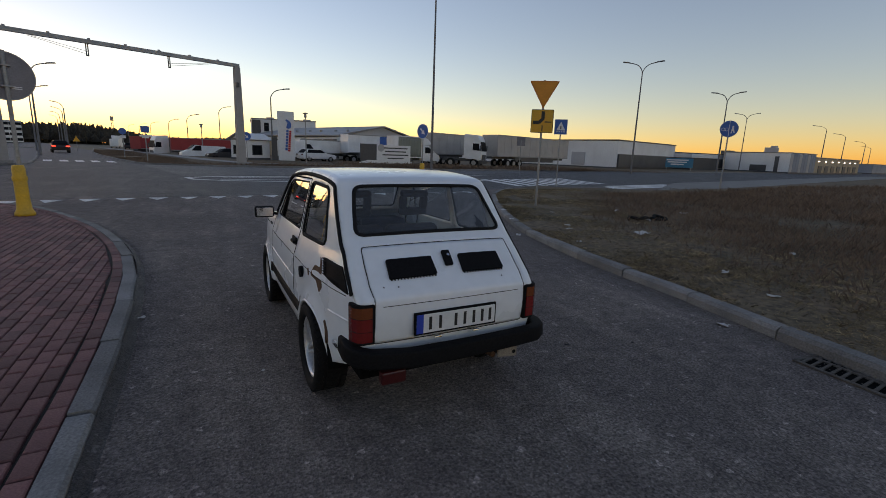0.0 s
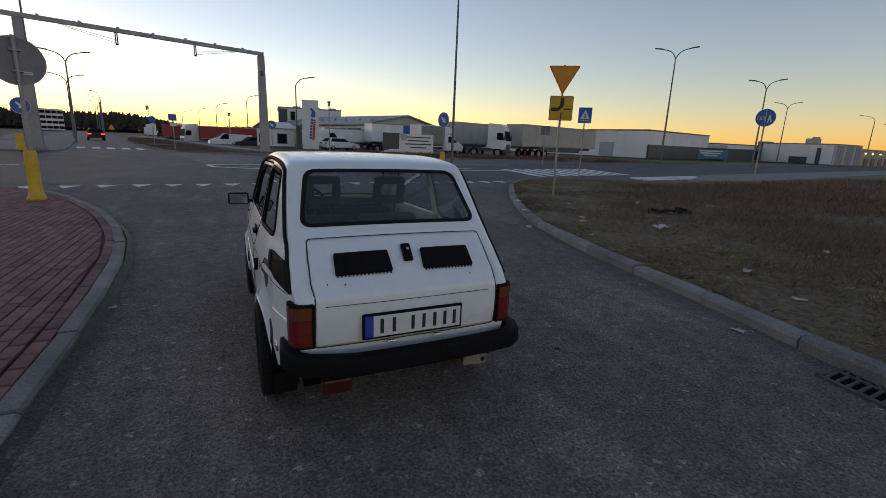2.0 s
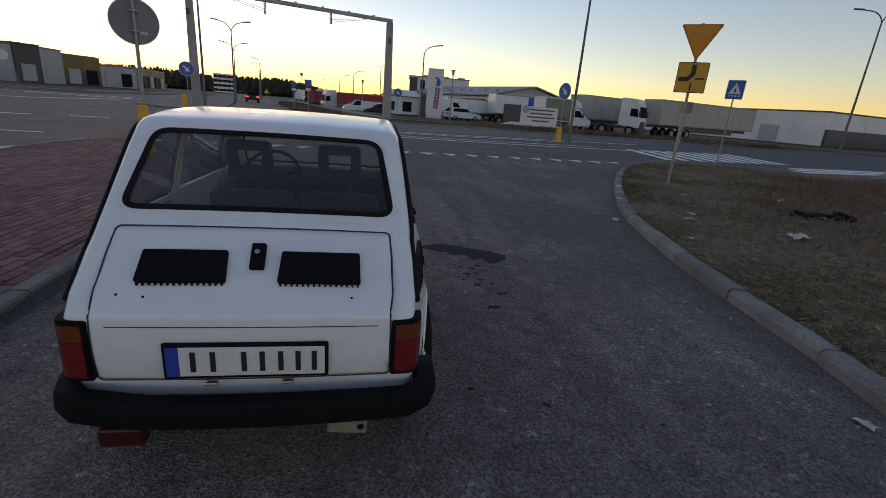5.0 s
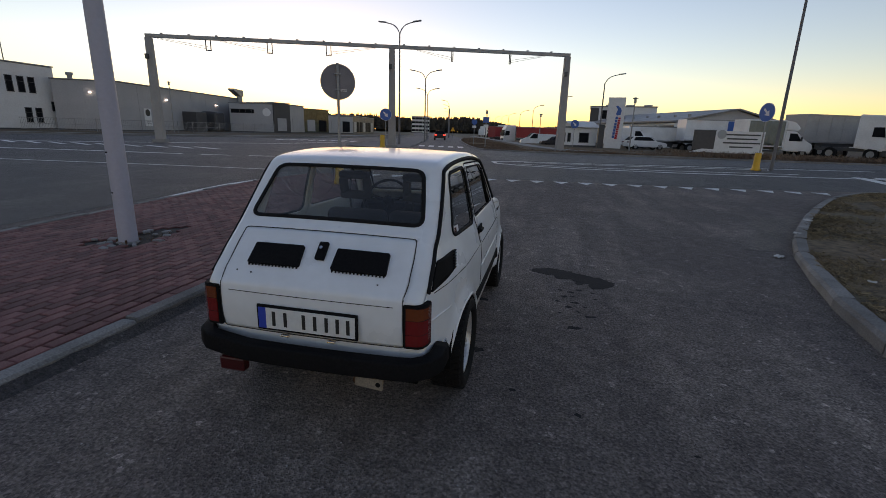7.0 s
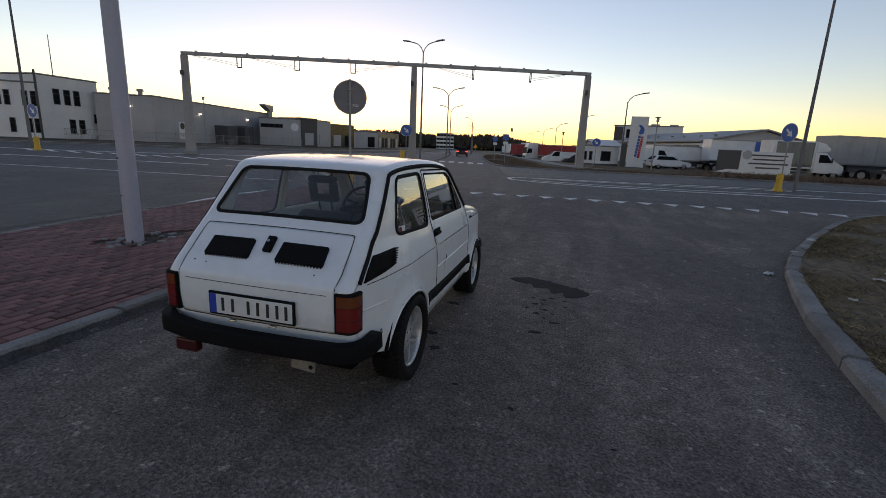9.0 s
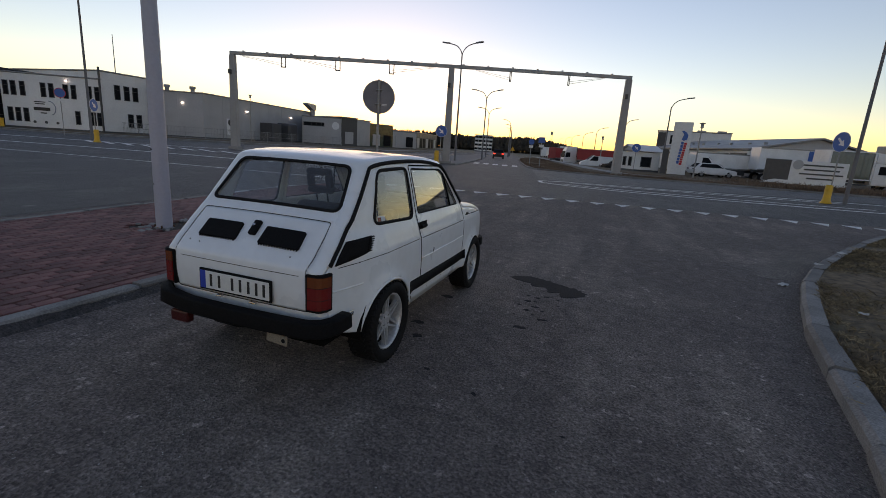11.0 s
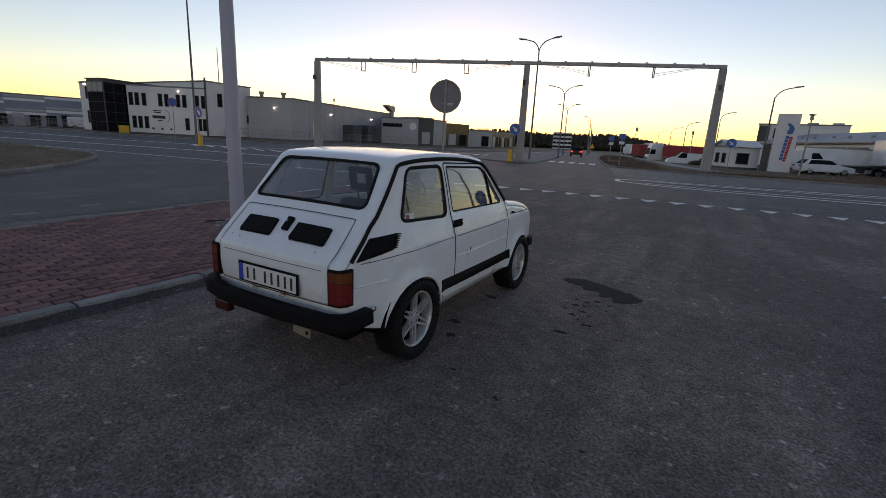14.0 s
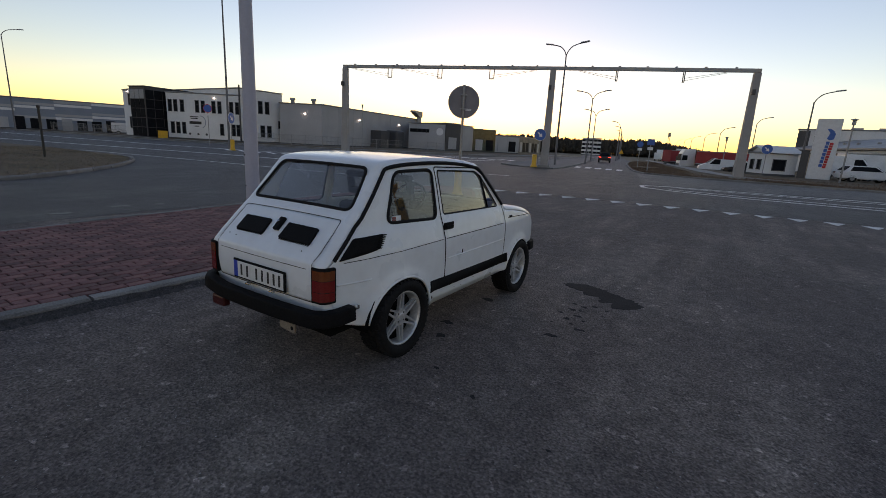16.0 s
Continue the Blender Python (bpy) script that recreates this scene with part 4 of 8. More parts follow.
for sx in (-1, 1):
    bm = bmesh.new()
    box(bm, (sx * 0.617, 0.20, 0.455), (0.008, 0.07, 0.03), bevel=0.003)
    rod(bm, (sx * 0.617, 0.215, 0.455), (sx * 0.628, 0.215, 0.455), 0.008, seg=8)
    part("bumper_bracket", bm, CHROME, car, "small bare metal bumper bracket")
# floor pan
bm = bmesh.new()
box(bm, (0, 1.45, 0.30), (1.02, 2.7, 0.06))
box(bm, (0, 0.26, 0.42), (0.98, 0.40, 0.10))
part("floor_pan", bm, DARK, car)


def wheel(cx_, cy_, sx):
    """Wheel with tyre, tread blocks, rim, hub."""
    root = part("wheel", bmesh.new(), DARK, car)
    root.matrix_basis = Matrix.Translation((cx_, cy_, 0.273)) @ Matrix.Rotation(radians(90 * sx), 4, "Y")
    bm = bmesh.new()
    prof = [(0.184, -0.085), (0.198, -0.095), (0.228, -0.100), (0.250, -0.092), (0.262, -0.078), (0.266, -0.02), (0.266, 0.02), (0.262, 0.082), (0.252, 0.093), (0.230, 0.099), (0.203, 0.092), (0.187, 0.070)]
    lathe(bm, prof, 48, closed=True)
    tyre = part("tyre", bm, RUBBER, root, "dusty black tyre", True)
    bm = bmesh.new()
    for j in range(44):
        a = 2 * math.pi * j / 44
        for k_, zz in enumerate((-0.066, -0.022, 0.022, 0.068)):
            m = Matrix.Rotation(a + 0.07 * (k_ % 2), 4, "Z") @ Matrix.Translation((0.266, 0, zz)) @ Matrix.Rotation(0.35 if k_ % 2 else -0.35, 4, "X")
            box(bm, (0, 0, 0), (0.012, 0.026, 0.032), m)
    part("tread", bm, RUBBER, tyre)
    bm = bmesh.new()
    lathe(bm, [(0.186, 0.074), (0.193, 0.068), (0.186, 0.055), (0.176, 0.02), (0.170, -0.05), (0.163, -0.05), (0.166, 0.02), (0.174, 0.055), (0.178, 0.072)], 48, closed=True)
    rim = part("rim", bm, ALLOY, root, "silver six-spoke alloy rim", True)
    bm = bmesh.new()
    lathe(bm, [(0.0, 0.0), (0.165, 0.0), (0.165, -0.02), (0.0, -0.02)], 32)
    part("brake_drum", bm, DARK, root)
    for j in range(6):
        a = 2 * math.pi * j / 6
        bm = bmesh.new()
        for k_ in (-1, 1):
            pts = [(0.040, k_ * 0.030), (0.056, k_ * 0.012), (0.178, k_ * 0.003), (0.178, k_ * 0.017), (0.150, k_ * 0.017)]
            lo = [bm.verts.new((x, y, 0.028)) for x, y in pts]
            hi = [bm.verts.new((x, y + k_ * 0.001, 0.056 if x > 0.1 else 0.046)) for x, y in pts]
            bm.faces.new(lo)
            bm.faces.new(hi)
            for q in range(5):
                bm.faces.new((lo[q], lo[(q + 1) % 5], hi[(q + 1) % 5], hi[q]))
        bmesh.ops.transform(bm, matrix=Matrix.Rotation(a, 4, "Z"), verts=bm.verts)
        part("spoke", bm, ALLOY, rim)
    bm = bmesh.new()
    lathe(bm, [(0.0, 0.052), (0.024, 0.052), (0.03, 0.048), (0.060, 0.044), (0.063, 0.028), (0.0, 0.028)], 24)
    part("hub", bm, ALLOY, rim, smooth=False)
    for j in range(4):
        a = 2 * math.pi * (j + 0.5) / 4
        bm = bmesh.new()
        rod(bm, (0.038 * math.cos(a), 0.038 * math.sin(a), 0.04), (0.038 * math.cos(a), 0.038 * math.sin(a), 0.0475), 0.007, seg=6)
        part("wheel_bolt", bm, DARK, rim)
    return root


for sx in (-1, 1):
    wheel(sx * 0.588, 0.622, sx)
    wheel(sx * 0.580, 2.475, sx)


def bumper(name, y0, sign):
    bm = bmesh.new()
    path = []
    for j in range(33):
        t = -1 + 2 * j / 32
        a = abs(t)
        x = 0.655 * math.copysign(min(a / 0.86, 1.0) if a < 0.86 else 1.0, t)
        if a < 0.72:
            yy = -0.02 * (1 - (a / 0.72) ** 2)
            x = math.copysign(0.485 * a / 0.72, t)
        else:
            th = (a - 0.72) / 0.28
            ang = min(th / 0.6, 1.0) * math.pi / 2
            x = math.copysign(0.485 + 0.125 * math.sin(ang), t)
            yy = 0.13 * (1 - math.cos(ang)) + max(0.0, th - 0.6) / 0.4 * 0.10
        bent = max(0.0, -t - 0.45) / 0.55 if sign > 0 else 0.0
        path.append((x * (1 - 0.07 * bent), y0 + sign * (yy + 0.015 * bent), 0.432 + 0.028 * bent))
    sec = rounded([(-0.040, -0.046), (0.040, -0.046), (0.034, 0.042), (-0.034, 0.044)], 0.014, 4)
    sweep(bm, path, sec)
    return part(name, bm, BLACK, car, "scuffed black plastic bumper", True)


bumper("rear_bumper", -0.055, 1)
bumper("front_bumper", 2.985, -1)

# tail lamps wrapping the corner
for sx in (-1, 1):
    lamp = None
    for name_, z0, z1, mt in (("tail_lamp", 0.506, 0.716, BLACK), ("amber_lens", 0.645, 0.702, ORANGE_LENS), ("red_lens", 0.577, 0.643, RED_LENS), ("reflector", 0.521, 0.575, RED_LENS)):
        d = 0.0 if name_ == "tail_lamp" else 0.0035
        bm = bmesh.new()
        x0, x1 = (0.468, 0.567) if name_ == "tail_lamp" else (0.482, 0.5665)
        y1 = 0.088 if name_ == "tail_lamp" else 0.074
        outline = [(x0, -0.008 - d), (x1 - 0.03, -0.004 - d), (x1 - 0.008, 0.010 - d * 0.6), (x1 + 0.006 + d * 0.5, 0.04), (x1 + 0.010 + d * 0.5, y1), (x1 - 0.05, y1), (x0, 0.05)]
        prism(bm, [(sx * a, b) for a, b in outline], z0, z1)
        bmesh.ops.bevel(bm, geom=bm.edges[:], offset=0.004 if name_ == "tail_lamp" else 0.0012, segments=2, affect="EDGES")
        ob = part(name_, bm, mt, lamp or car)
        lamp = lamp or ob

# number plate with plain bars for its characters
bm = bmesh.new()
box(bm, (0, -0.016, 0.582), (0.515, 0.014, 0.128), bevel=0.006)
plate = part("number_plate", bm, BLACK, car, "white plate in a black frame")
bm = bmesh.new()
box(bm, (0.0, -0.0245, 0.582), (0.492, 0.004, 0.104), bevel=0.002)
part("plate_face", bm, PLATE_WHITE, plate)
bm = bmesh.new()
box(bm, (-0.226, -0.0255, 0.582), (0.040, 0.004, 0.104), bevel=0.001)
part("plate_strip", bm, PLATE_BLUE, plate)
for cx_ in (-0.165, -0.105, -0.010, 0.047, 0.105, 0.160, 0.212):
    bm = bmesh.new()
    box(bm, (cx_, -0.027, 0.582), (0.017, 0.003, 0.072), bevel=0.001)
    part("plate_bar", bm, SIGN_BLACK, plate)

# engine lid fittings
S_V0, S_V1 = s_of(0.087, 0.804), s_of(0.168, 0.884)
for cxv in (-0.219, 0.221):
    bm = sheet(rounded([(S_V0, cxv - 0.138), (S_V0, cxv + 0.138), (S_V1 + 0.005, cxv + 0.132), (S_V1 + 0.005, cxv - 0.132)], 0.008), [], [], spread(cxv - 0.13, cxv + 0.13, 0.07), lambda s, x: band(s, v_of(s, x), 0.016))
    vent = part("lid_vent", bm, BLACK, car, "black plastic louvre cover", away=CAR_MID)
    thicken(vent, 0.015)
    for j in range(15):
        x = cxv - 0.128 + j * 0.01829
        p = Vector(band(S_V0 - 0.004, v_of(S_V0, x), 0.006))
        bm = bmesh.new()
        box(bm, p, (0.006, 0.010, 0.012), bevel=0.0015, segments=1)
        part("tooth", bm, BLACK, vent)
S_L = s_of(0.155, 0.872)
p, n = prof_at(S_L)
p = p + n * CROWN
bm = bmesh.new()
ang = math.atan2(n.x, n.y)
box(bm, (0, 0, 0), (0.048, 0.098, 0.022), Matrix.Translation((0.012, p.x - 0.0 + n.x * 0.012, p.y + n.y * 0.012)) @ Matrix.Rotation(-ang, 4, "X"), bevel=0.006)
latch = part("lid_latch", bm, BLACK, car, "black lid latch with a lock")
bm = bmesh.new()
rod(bm, (0.012, p.x + n.x * 0.022, p.y + 0.012 + n.y * 0.022), (0.012, p.x + n.x * 0.027, p.y + 0.012 + n.y * 0.027), 0.009)
part("lock", bm, CHROME, latch)
for x in (-0.115, 0.125):
    bm = bmesh.new()
    box(bm, (x, -0.012, 0.497), (0.032, 0.018, 0.014), bevel=0.004)
    rod(bm, (x - 0.02, -0.02, 0.497), (x + 0.02, -0.02, 0.497), 0.006)
    part("plate_lamp", bm, CHROME, car, "small chrome plate lamp")
bm = bmesh.new()
box(bm, (-0.385, -0.045, 0.335), (0.135, 0.05, 0.07), bevel=0.010)
part("fog_lamp", bm, FOG_RED, car, "red rear fog lamp under the bumper")
bm = bmesh.new()
tow_m = Matrix.Translation((0.325, -0.06, 0.343)) @ Matrix.Rotation(radians(5), 4, "Y")
box(bm, (0, 0, 0), (0.135, 0.012, 0.058), tow_m, bevel=0.005, segments=2)
tow = part("tow_bracket", bm, TOW_BEIGE, car, "pale beige bent metal bracket with a hole")
# black disc stands for the shaded hole through the bracket
bm = bmesh.new()
rod(bm, tow_m @ Vector((0.045, -0.0075, 0)), tow_m @ Vector((0.045, 0.002, 0)), 0.012)
part("bracket_hole", bm, BLACK, tow)
bm = bmesh.new()
rod(bm, (0.22, 0.25, 0.33), (0.25, -0.03, 0.325), 0.018)
part("exhaust", bm, RUST, car, "rusty exhaust pipe")

# mirror on the driver's left side
bm = bmesh.new()
box(bm, (-0.715, 2.09, 0.925), (0.155, 0.05, 0.095), bevel=0.016)
rod(bm, (-0.60, 2.10, 0.90), (-0.67, 2.10, 0.915), 0.012)
mirror = part("wing_mirror", bm, BLACK, car, "black door mirror")
bm = bmesh.new()
box(bm, (-0.715, 2.0635, 0.925), (0.13, 0.003, 0.074), bevel=0.001)
part("mirror_glass", bm, MIRROR, mirror)
# fuel cap on the left flank
bm = bmesh.new()
rod(bm, (-side_x(0.83, 0.70) + 0.01, 0.83, 0.70), (-side_x(0.83, 0.70) - 0.018, 0.83, 0.70), 0.036, seg=20)
part("fuel_cap", bm, BLACK, car, "black fuel filler cap")
# headlamps
for sx in (-1, 1):
    bm = bmesh.new()
    box(bm, (sx * 0.44, 2.915, 0.60), (0.19, 0.05, 0.15), bevel=0.012)
    part("headlamp", bm, PLATE_WHITE, car, "square headlamp")
    bm = bmesh.new()
    box(bm, (sx * (side_x(2.26, 0.80) + 0.002), 2.26, 0.80), (0.010, 0.055, 0.024), bevel=0.004)
    part("side_indicator", bm, BLACK, car, "small black empty repeater slot")
    tube_loop("wing_gap", [(2.20 + 0.04 * j, 0.795 - 0.0014 * j) for j in range(16)], lambda y, z, sx=sx: (sx * (side_x(y, z) - 0.002), y, z), 0.0045, DARK, car, closed=False, normal=(sx, 0, 0.1), k=6)

# interior
bm = bmesh.new()
box(bm, (0, 2.02, 0.77), (1.06, 0.26, 0.16), bevel=0.03)
part("dashboard", bm, BLACK, car)
bm = bmesh.new()
box(bm, (0, 0.44, 0.93), (0.98, 0.30, 0.04), bevel=0.012)
box(bm, (0, 0.40, 0.965), (0.90, 0.10, 0.05), bevel=0.02)
part("parcel_shelf", bm, TRIM, car, "grey carpeted parcel shelf")
bm = bmesh.new()
box(bm, (0, 0.66, 0.72), (1.0, 0.14, 0.42), Matrix.Translation((0, 0, 0)), bevel=0.04)
box(bm, (0, 0.88, 0.53), (1.0, 0.42, 0.16), bevel=0.04)
part("rear_bench", bm, UPHOLSTERY, car, "dark cloth rear bench")
for cxs in (-0.22, 0.23):
    bm = bmesh.new()
    box(bm, (cxs, 1.42, 0.52), (0.44, 0.46, 0.14), bevel=0.04)
    box(bm, (0, 0, 0.21), (0.43, 0.11, 0.42), Matrix.Translation((cxs, 1.20, 0.52)) @ Matrix.Rotation(radians(14), 4, "X"), bevel=0.045, segments=3)
    seat = part("front_seat", bm, UPHOLSTERY, car, "dark cloth front seat")
    bm = bmesh.new()
    hr = Matrix.Translation((cxs, 1.09, 1.095)) @ Matrix.Rotation(radians(12), 4, "X")
    for c, sz in (((0, 0, 0.07), (0.22, 0.06, 0.05)), ((0, 0, -0.07), (0.23, 0.06, 0.055)), ((-0.085, 0, 0), (0.055, 0.06, 0.11)), ((0.085, 0, 0), (0.055, 0.06, 0.11))):
        box(bm, c, sz, hr, bevel=0.022, segments=3)
    rod(bm, hr @ Vector((-0.05, 0, -0.08)), hr @ Vector((-0.05, 0, -0.20)), 0.006)
    rod(bm, hr @ Vector((0.05, 0, -0.08)), hr @ Vector((0.05, 0, -0.20)), 0.006)
    part("headrest", bm, UPHOLSTERY, seat, "open-frame headrest")
bm = bmesh.new()
wheel_m = Matrix.Translation((-0.25, 1.80, 0.90)) @ Matrix.Rotation(radians(55), 4, "X")
ringp = [(0.18 * math.cos(a), 0.18 * math.sin(a), 0) for a in [2 * math.pi * j / 36 for j in range(36)]]
sweep(bm, ringp, ring_section(0.012), True)
for a in (0.2, math.pi - 0.2, -math.pi / 2):
    rod(bm, (0, 0, -0.03), (0.175 * math.cos(a), 0.175 * math.sin(a), 0), 0.012)
rod(bm, (0, 0, -0.01), (0, 0, -0.18), 0.04)
bmesh.ops.transform(bm, matrix=wheel_m, verts=bm.verts)
part("steering_wheel", bm, BLACK, car, smooth=True)
bm = bmesh.new()
box(bm, (0.0, 1.72, 1.21), (0.2, 0.025, 0.06), bevel=0.01)
part("rear_view_mirror", bm, BLACK, car)

# ---------------------------------------------------------------- street furniture


def spot(x, y, z=0.0, turn=0.0):
    return pose(x * K, y * K, z, 0, 0, turn)


def facing(x, y, tx=2.0, ty=0.2):
    """Degrees that turn a thing whose front is -y towards the plan point (tx, ty)."""
    return math.degrees(math.atan2(ty - y, tx - x)) + 90


def disc(bm, r, y0, y1, z, seg=40):
    return rod(bm, (0, y0, z), (0, y1, z), r, seg=seg)


def plate_shape(bm, pts, y0, y1):
    """A flat panel in the x-z plane between two depths."""
    a = [bm.verts.new((x, y0, z)) for x, z in pts]
    b = [bm.verts.new((x, y1, z)) for x, z in pts]
    bm.faces.new(a)
    bm.faces.new(list(reversed(b)))
    k = len(pts)
    for i in range(k):
        bm.faces.new((a[i], b[i], b[(i + 1) % k], a[(i + 1) % k]))


def sign_pole(parent, h, r=0.03, y=0.02):
    bm = bmesh.new()
    rod(bm, (0, y, -0.1), (0, y, h), r, seg=14)
    part("pole", bm, STEEL, parent, smooth=False)


def bollard(m, h=0.92, r=0.135, label="yellow plastic traffic bollard, scuffed"):
    root = thing("bollard", m, label, "bollard", "yellow bollards")
    bm = bmesh.new()
    lathe(bm, [(0.0, 0.0), (r * 1.12, 0.0), (r * 1.12, 0.05), (r * 0.86, 0.12), (r * 0.74, 0.3), (r * 0.72, h - 0.06), (r * 0.6, h), (0, h)], 20)
    part("shell", bm, YELLOW, root, smooth=True)
    bm = bmesh.new()
    lathe(bm, [(r * 0.80, h * 0.70), (r * 0.82, h * 0.72), (r * 0.82, h * 0.76), (r * 0.80, h * 0.78)], 20)
    part("band", bm, YELLOW, root)
    return root


def arrow_sign(m, h, r=0.42, label="round blue sign with a white slanting arrow on a pole", lean=0):
    root = thing("arrow_sign", m, label, "road sign", "round blue signs")
    sign_pole(root, h + r)
    bm = bmesh.new()
    disc(bm, r, -0.03, -0.012, h)
    part("rim", bm, SIGN_WHITE, root)
    bm = bmesh.new()
    disc(bm, r * 0.95, -0.036, -0.03, h)
    part("face", bm, SIGN_BLUE, root)
    bm = bmesh.new()
    c, s_ = math.cos(radians(-45)), math.sin(radians(-45))
    pts = [(-0.55, -0.11), (0.02, -0.11), (0.02, -0.36), (0.58, 0.0), (0.02, 0.36), (0.02, 0.11), (-0.55, 0.11)]
    plate_shape(bm, [((x * c - y * s_) * r, h + (x * s_ + y * c) * r) for x, y in pts], -0.042, -0.036)
    part("arrow", bm, SIGN_WHITE, root)
    return root


def lamp_head(bm, at_, direction, length=0.75):
    d = Vector(direction).normalized()
    m = Matrix.Translation(at_) @ d.to_track_quat("X", "Z").to_matrix().to_4x4()
    box(bm, (length / 2, 0, 0), (length, 0.28, 0.11), m, bevel=0.04)


def street_lamp(x, y, h, arms, turn=0.0, reach=1.6, name="street_lamp", label="", r=0.11, lit=False, z=0.05):
    root = thing(name, spot(x, y, z, turn), label or "tall grey street lamp with curved arms", "street lamp", "street lamps")
    bm = bmesh.new()
    rod(bm, (0, 0, -0.1), (0, 0, h - 0.9 if arms else h), r, r * 0.5, 14)
    part("pole", bm, LAMP_POLE, root, smooth=False)
    for s_ in arms:
        bm = bmesh.new()
        path = [(0, 0, h - 1.0), (s_ * 0.12 * reach, 0, h - 0.62), (s_ * 0.38 * reach, 0, h - 0.25), (s_ * 0.72 * reach, 0, h - 0.08), (s_ * reach, 0, h)]
        sweep(bm, [tuple(p) for p in smooth_line(path, 0.2)], ring_section(0.045), False, None if False else [(0, 1, 0)] * len(smooth_line(path, 0.2)))
        part("arm", bm, LAMP_POLE, root, smooth=True)
        bm = bmesh.new()
        lamp_head(bm, (s_ * reach * 0.94, 0, h + 0.02), (s_, 0, 0.12))
        part("lamp_head", bm, STEEL, root, smooth=False)
    return root


# the grey post on the island of pavers
post = thing("lamp_post", spot(-2.585, 4.61, 0.078), "thick pale grey painted street lamp post on red pavers", "lamp post")
bm = bmesh.new()
rod(bm, (0, 0, -0.15), (0, 0, 9.0), 0.100, 0.064, 48)
part("pole", bm, POLE, post, smooth=False)
bm = bmesh.new()
hatch = rounded([(-0.62, 0.52), (0.62, 0.52), (0.62, 1.62), (-0.62, 1.62)], 0.12)
inner_ = [bm.verts.new((0.094 * math.cos(a - 1.25), 0.094 * math.sin(a - 1.25), z)) for a, z in hatch]
outer_ = [bm.verts.new((0.1025 * math.cos(a - 1.25), 0.1025 * math.sin(a - 1.25), z)) for a, z in hatch]
for j in range(len(hatch)):
    k_ = (j + 1) % len(hatch)
    bm.faces.new((inner_[j], inner_[k_], outer_[k_], outer_[j]))
cols = [-0.62 + 0.124 * j for j in range(11)]
strip = [[bm.verts.new((0.1022 * math.cos(a - 1.25), 0.1022 * math.sin(a - 1.25), z)) for z in (0.545, 1.595)] for a in cols]
for r0, r1 in zip(strip, strip[1:]):
    bm.faces.new((r0[0], r1[0], r1[1], r0[1]))
door_ = part("service_door", bm, POLE, post, "flush service hatch")
for z in (0.60, 1.05):
    bm = bmesh.new()
    a = -1.25 - 0.42
    rod(bm, (0.10 * math.cos(a), 0.10 * math.sin(a), z), (0.112 * math.cos(a), 0.112 * math.sin(a), z), 0.009, seg=8)
    part("screw", bm, DARK, door_)
bm = bmesh.new()
lathe(bm, [(0.0, 0.0), (0.125, 0.0), (0.125, 0.010), (0.105, 0.02), (0.105, 0.02), (0, 0.02)], 24)
part("base_collar", bm, CONCRETE, post)
for j in range(4):
    bm = bmesh.new()
    a = j * math.pi / 2 + 0.6
    rod(bm, (0.115 * math.cos(a), 0.115 * math.sin(a), 0), (0.115 * math.cos(a), 0.115 * math.sin(a), 0.045), 0.012, seg=6)
    part("bolt", bm, RUST, post)
bm = bmesh.new()
path = smooth_line([(0, 0, 8.9), (0.15, 0.1, 9.4), (0.7, 0.35, 9.7), (1.4, 0.6, 9.75)], 0.15)
sweep(bm, [tuple(p) for p in path], ring_section(0.05), False, [(-0.4, 0.9, 0)] * len(path))
part("arm", bm, POLE, post, smooth=True)
bm = bmesh.new()
lamp_head(bm, (1.35, 0.58, 9.76), (1, 0.43, 0.0))
part("lamp_head", bm, STEEL, post)

# round sign seen from behind with its bollard
back_sign = thing("round_sign", spot(-2.92, 11.38, 0.082, facing(-2.92, 11.38)), "round road sign seen from its grey back on a steel pole", "road sign")
sign_pole(back_sign, 2.88, 0.034, -0.03)
bm = bmesh.new()
disc(bm, 0.405, 0.0, 0.012, 2.455)
part("sign_plate", bm, SIGN_BACK, back_sign, "dull grey metal back")
bm = bmesh.new()
lathe(bm, [(0.395, -0.008), (0.415, -0.008), (0.415, 0.012), (0.395, 0.012)], 40, Matrix.Translation((0, 0.004, 2.455)) @ Matrix.Rotation(radians(90), 4, "X"), True)
part("rim", bm, STEEL, back_sign)
for dz in (2.28, 2.63):
    bm = bmesh.new()
    box(bm, (0, -0.03, dz), (0.16, 0.09, 0.03), bevel=0.006)
    part("clamp", bm, STEEL, back_sign)
bm = bmesh.new()
for dz in (0.0, 0.03):
    box(bm, (0.13, -0.003, 2.25 + dz), (0.15, 0.004, 0.016))
part("sticker", bm, SIGN_WHITE, back_sign, "small pale sticker with unreadable print")
bollard(spot(-2.92, 11.32, 0.08))

# give-way sign with the yellow main-road plate
gw = thing("give_way_sign", spot(8.86, 10.42, 0.08, facing(8.86, 10.42, 0, 0) + 4), "orange-faded give-way triangle over a yellow plate on a thin pole", "road sign")
sign_pole(gw, 3.42, 0.03)
c = 0.40
bm = bmesh.new()
plate_shape(bm, rounded([(-0.40, 3.40), (0.40, 3.40), (0.0, 2.68)], 0.05), -0.02, -0.008)
part("triangle_rim", bm, SIGN_RED, gw, "faded red rim")
bm = bmesh.new()
plate_shape(bm, rounded([(-0.355, 3.375), (0.355, 3.375), (0.0, 2.735)], 0.04), -0.027, -0.02)
part("triangle_face", bm, SIGN_ORANGE, gw, "orange-yellow face")
bm = bmesh.new()
plate_shape(bm, rounded([(-0.30, 2.66), (0.30, 2.66), (0.30, 2.04), (-0.30, 2.04)], 0.03), -0.02, -0.008)
part("plate", bm, SIGN_BLACK, gw)
bm = bmesh.new()
